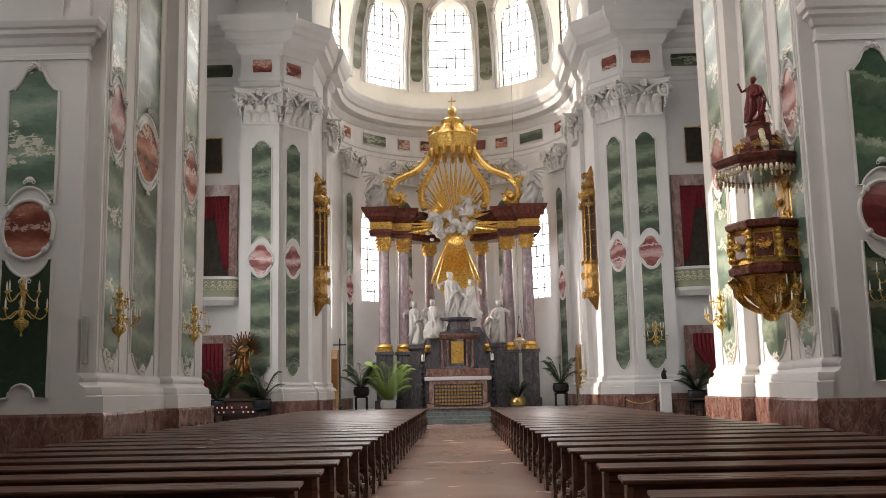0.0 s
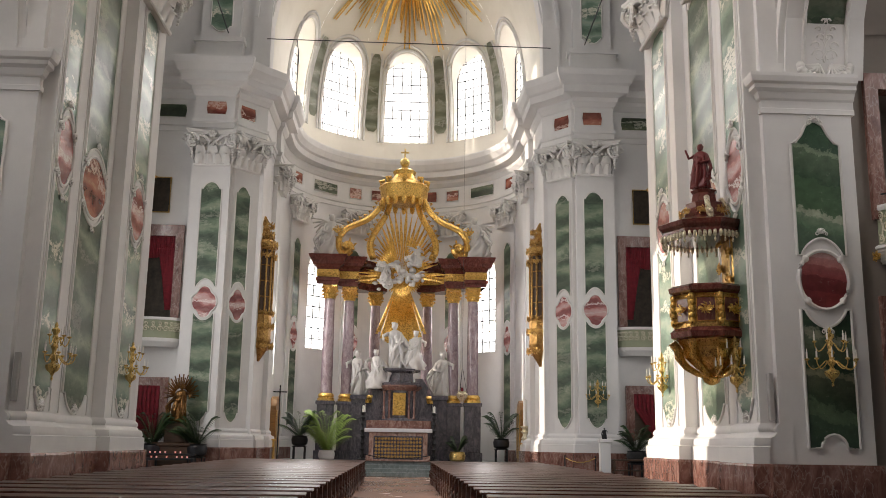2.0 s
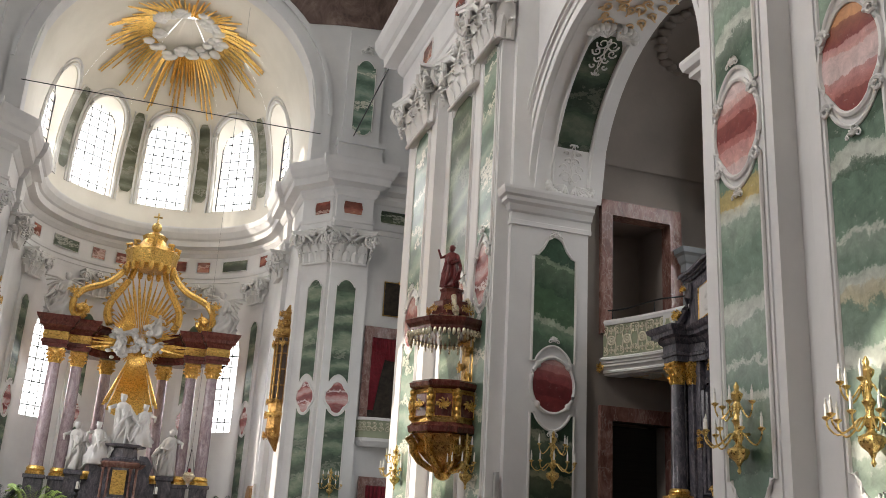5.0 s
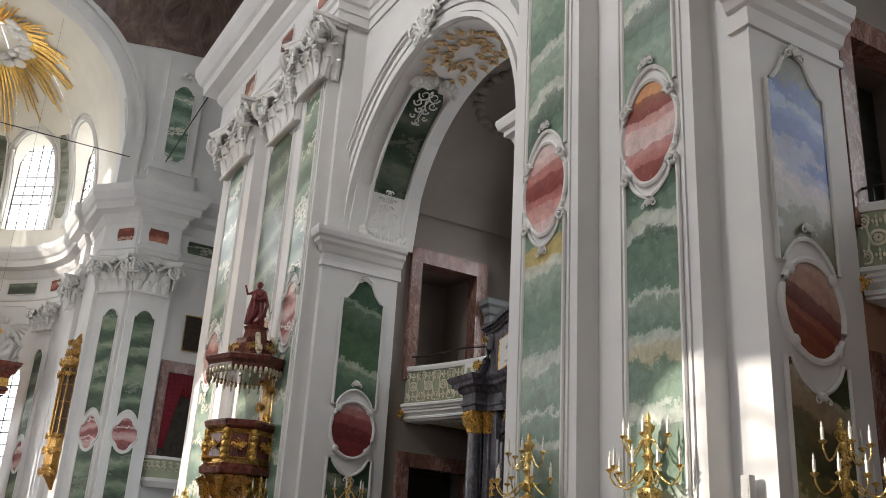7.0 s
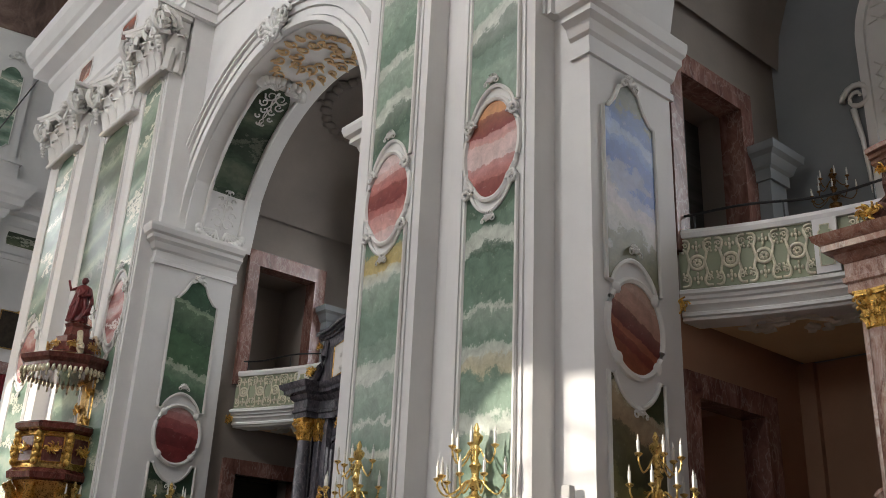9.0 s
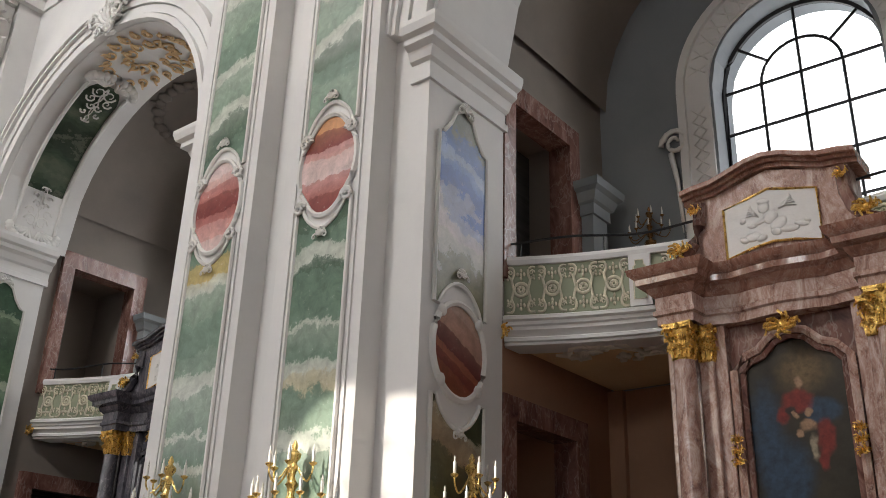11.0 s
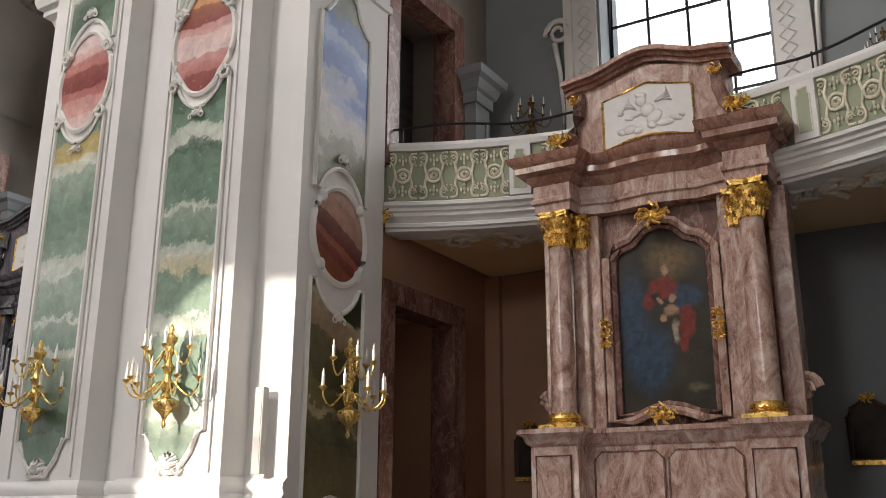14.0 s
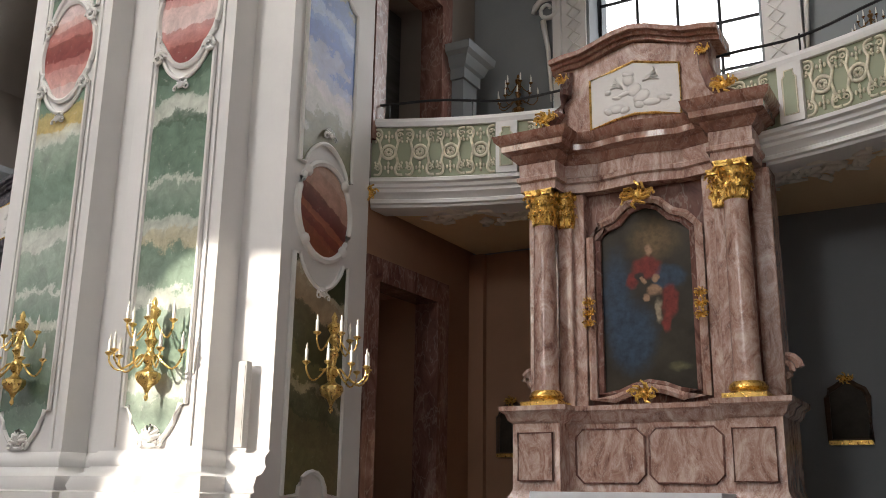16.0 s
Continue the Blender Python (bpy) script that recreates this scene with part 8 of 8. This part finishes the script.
for y in (49.5,):
    c2 = thing("hanging_sanctuary_lamp", (3.3, 50.0, 3.9), "silver sanctuary lamp hanging on a long chain", "lamp")
    part("bowl", lathe(bmesh.new(), [(0.03, 0), (0.12, 0.08), (0.26, 0.25), (0.3, 0.4), (0.2, 0.5), (0.24, 0.55)], (0, 0, 0), 18, 6, 0.05), PALEGOLD, c2, smooth=True)
    for j in range(3):
        a = 2 * math.pi * j / 3
        part("chain", tube(bmesh.new(), [(0.24 * math.cos(a), 0.24 * math.sin(a), 0.5), (0.03 * math.cos(a), 0.03 * math.sin(a), 1.7)], 0.012, 5), IRON, c2)
    part("hanger", tube(bmesh.new(), [(0, 0, 1.6), (0, 0, 27.3)], 0.006, 5), IRON, c2)
    part("glass_light", lathe(bmesh.new(), [(0.05, 0.5), (0.08, 0.6), (0.06, 0.75)], (0, 0, 0), 10), CRIMSON, c2, "small red lamp glass")

# shrine of a gilded saint with votive lights
statue("gilded_saint_statue", (-10.0, 43.9, 2.5), 1.75, DUSKGOLD, "gilded carved saint before a sunburst", 0.2, 1, 0)
sh = thing("votive_shrine", (-10.0, 43.9, 0.16), "dark votive candle stand with red lights below a gilded saint", "shrine")
part("pedestal", soft(boxes((-0.8, 0.8, -0.5, 0.5, 0, 1.3), (-0.95, 0.95, -0.6, 0.6, 1.3, 1.45), (-0.5, 0.5, -0.35, 0.35, 1.45, 2.34)), 0.02, 1), DOORWOOD, sh)
bm = bmesh.new()
for k in range(28):
    a = radians(-10 + 200 * k / 27)
    tube(bm, [(0.3 * math.cos(a), 0.3, 3.6 + 0.3 * math.sin(a)), ((0.65 + 0.15 * (k % 2)) * math.cos(a), 0.32, 3.6 + (0.8 + 0.15 * (k % 2)) * math.sin(a))], 0.03, 4)
part("sunburst", bm, DUSKGOLD, sh, "gilded sunburst")
part("candle_rack", boxes((-1.1, 1.1, -1.5, -0.8, 0.7, 0.78), (-1.1, -1.0, -1.5, -0.8, 0, 0.7), (1.0, 1.1, -1.5, -0.8, 0, 0.7), (-1.1, 1.1, -1.1, -0.8, 0.9, 0.98)), IRON, sh, "black iron candle rack")
bm = bmesh.new()
for k in range(9):
    for j in range(2):
        if rnd.random() < 0.4:
            continue
        lathe(bm, [(0.03, 0), (0.04, 0.08)], (-0.95 + 0.22 * k + 0.05 * j, -1.35 + 0.4 * j, 0.79 + 0.2 * j), 8)
part("votive_light", bm, REDGLOW, sh, "red glowing votive lights")
# bench, pillar and rope barrier by the chancel pier
bn = thing("prayer_bench", (10.6, 42.6, 0.16), "dark wooden prayer bench with turned supports", "bench")
part("desk", boxes((-1.1, 1.1, -0.25, 0.25, 0.95, 1.02)), DOORWOOD, bn)
part("seat", boxes((-1.1, 1.1, -0.2, 0.2, 0.5, 0.56)), DOORWOOD, bn)
for x in (-1.0, 1.0):
    part("bench_end", prism(bmesh.new(), [(-0.3, 0), (0.3, 0), (0.18, 0.4), (0.28, 0.7), (0.2, 0.96), (-0.2, 0.96), (-0.28, 0.7), (-0.18, 0.4)], (x - 0.04, 0, 0), (0, 1, 0), (1, 0, 0), 0, 0.08), DOORWOOD, bn)
tagged(part("stone_pillar", soft(boxes((9.0, 9.45, 42.4, 42.85, 0.16, 2.0), (8.92, 9.53, 42.32, 42.93, 1.9, 2.05)), 0.02, 1), WHITE), "short white stone pillar beside the bench", "pillar")
statue("small_bust", (9.22, 42.6, 2.05), 0.5, IRON, "small dark figure on the white pillar", 0, 1, 0)
rb = thing("rope_barrier", (7.6, 43.6, 0.0), "thin rope barrier on dark posts", "barrier")
for x in (0, 1.4):
    part("post", lathe(bmesh.new(), [(0.16, 0), (0.15, 0.04), (0.03, 0.08), (0.03, 1.25), (0.05, 1.3)], (x, 0, 0), 12), IRON, rb)
part("rope", tube(bmesh.new(), [(1.4 * t, 0, 1.2 - 0.8 * t * (1 - t)) for t in (0, 0.2, 0.4, 0.6, 0.8, 1.0)], 0.025, 6), OLDGOLD, rb)
rb = thing("rope_barrier", (-1.9, 51.3, 0.0), "black cord barrier before the altar steps", "barrier")
for x in (0, 3.8):
    part("post", lathe(bmesh.new(), [(0.16, 0), (0.15, 0.04), (0.03, 0.08), (0.03, 1.2), (0.05, 1.25)], (x, 0, 0), 12), IRON, rb)
part("rope", tube(bmesh.new(), [(3.8 * t, 0, 1.15 - 0.9 * t * (1 - t)) for t in (0, 0.1, 0.2, 0.4, 0.6, 0.8, 0.9, 1.0)], 0.025, 6), IRON, rb)
# attic beside the chancel arch: marble panels and dark frescoed spandrels
for s in (1, -1):
    at = tagged(part("attic_pilaster", boxes((min(s * 8.6, s * 10.6), max(s * 8.6, s * 10.6), 45.6, 46.0, 20.3, 28.5)), WHITE), "white attic pilaster with marble panel", "pilaster", kind="structure")
    part("attic_base", boxes((min(s * 8.4, s * 10.8), max(s * 8.4, s * 10.8), 45.3, 46.0, 20.3, 21.6), (min(s * 8.3, s * 10.9), max(s * 8.3, s * 10.9), 45.15, 46.0, 21.6, 21.85)), WHITE, at)
    inlay(at, panel_outline(0.55, 22.6, 26.4, -0.3, 0.4), (s * 9.6, 45.6, 0), (s, 0, 0), (0, -1, 0), GREEN)
    crest(at, (s * 9.6, 45.58, 27.3), (1, 0, 0), (0, -1, 0), 1.3)
    b = prism(bmesh.new(), [(8.2 * math.cos(radians(a)), 23.2 + 8.2 * math.sin(radians(a))) for a in range(40, 87, 4)] + [(0.3, 33.9), (12, 33.9), (12, 29.2), (8.2, 28.8)], (0, 45.9, 0), (s, 0, 0), (0, -1, 0), 0.0, 0.04)
    tagged(part("spandrel_fresco", b, FRESCO), "dark brown ceiling fresco beside the arch", "fresco", kind="structure")
# gilded and stucco cartouches in the eastern arch and its vault
b = bmesh.new()
for i in range(34):
    ring, k = (0, i) if i < 12 else (1, i - 12)
    f = 2 * math.pi * k / (12 if ring == 0 else 22)
    a, x = radians(91 + (10 if ring == 0 else 20) * math.sin(f)), 9.95 + (0.36 if ring == 0 else 0.7) * math.cos(f)
    c0 = Vector((x, BAY[1] + 3.8 * math.cos(a), 10.4 + 3.8 * math.sin(a)))
    tang = Vector((0, -math.sin(a), math.cos(a)))
    sg, r0 = rnd.choice((-1, 1)), rnd.uniform(0.12, 0.2)
    tube(b, [c0 + Vector((sg * (r0 - 0.012 * q) * math.cos(q * 0.7 + f), 0, 0)) + tang * ((r0 - 0.012 * q) * math.sin(q * 0.7 + f)) for q in range(11)], 0.035, 5, taper=0.6)
    tube(b, [c0, c0 + tang * (0.22 * math.sin(f)) + Vector((0.22 * math.cos(f), 0, -0.03))], 0.05, 5, taper=0.4)
tagged(part("arch_crown_cartouche", b, OCHRE, smooth="all"), "ochre stucco scrollwork at the arch crown", "ornament", kind="structure")
for c in BAY:
    b = bmesh.new()
    for k in range(2):
        a0 = radians(60 + 60 * k)
        for q in range(26):
            t = 2 * math.pi * q / 26
            x = 12.7 + 1.0 * math.cos(t)
            a = a0 + 0.26 * math.sin(t)
            cc = Vector((x, c - 3.82 * math.cos(a), 11.6 + 3.56 * math.sin(a)))
            blob(b, cc, (0.16 + 0.05 * (q % 2), 0.16, 0.1), 7, 5)
            if q % 3 == 0:
                w = Vector((math.cos(t), math.sin(t) * 0.6, -0.05)) * 0.35
                tube(b, [cc, cc + w * 0.7, cc + w + Vector((0.08, 0.08, 0))], 0.06, 5, taper=0.4)
    # stucco in the vault's own shade colour
    tagged(part("vault_cartouche", b, SHADETAUPE, smooth="all"), "stucco cartouche on the chapel vault, coloured dark for shade", "ornament", kind="structure")
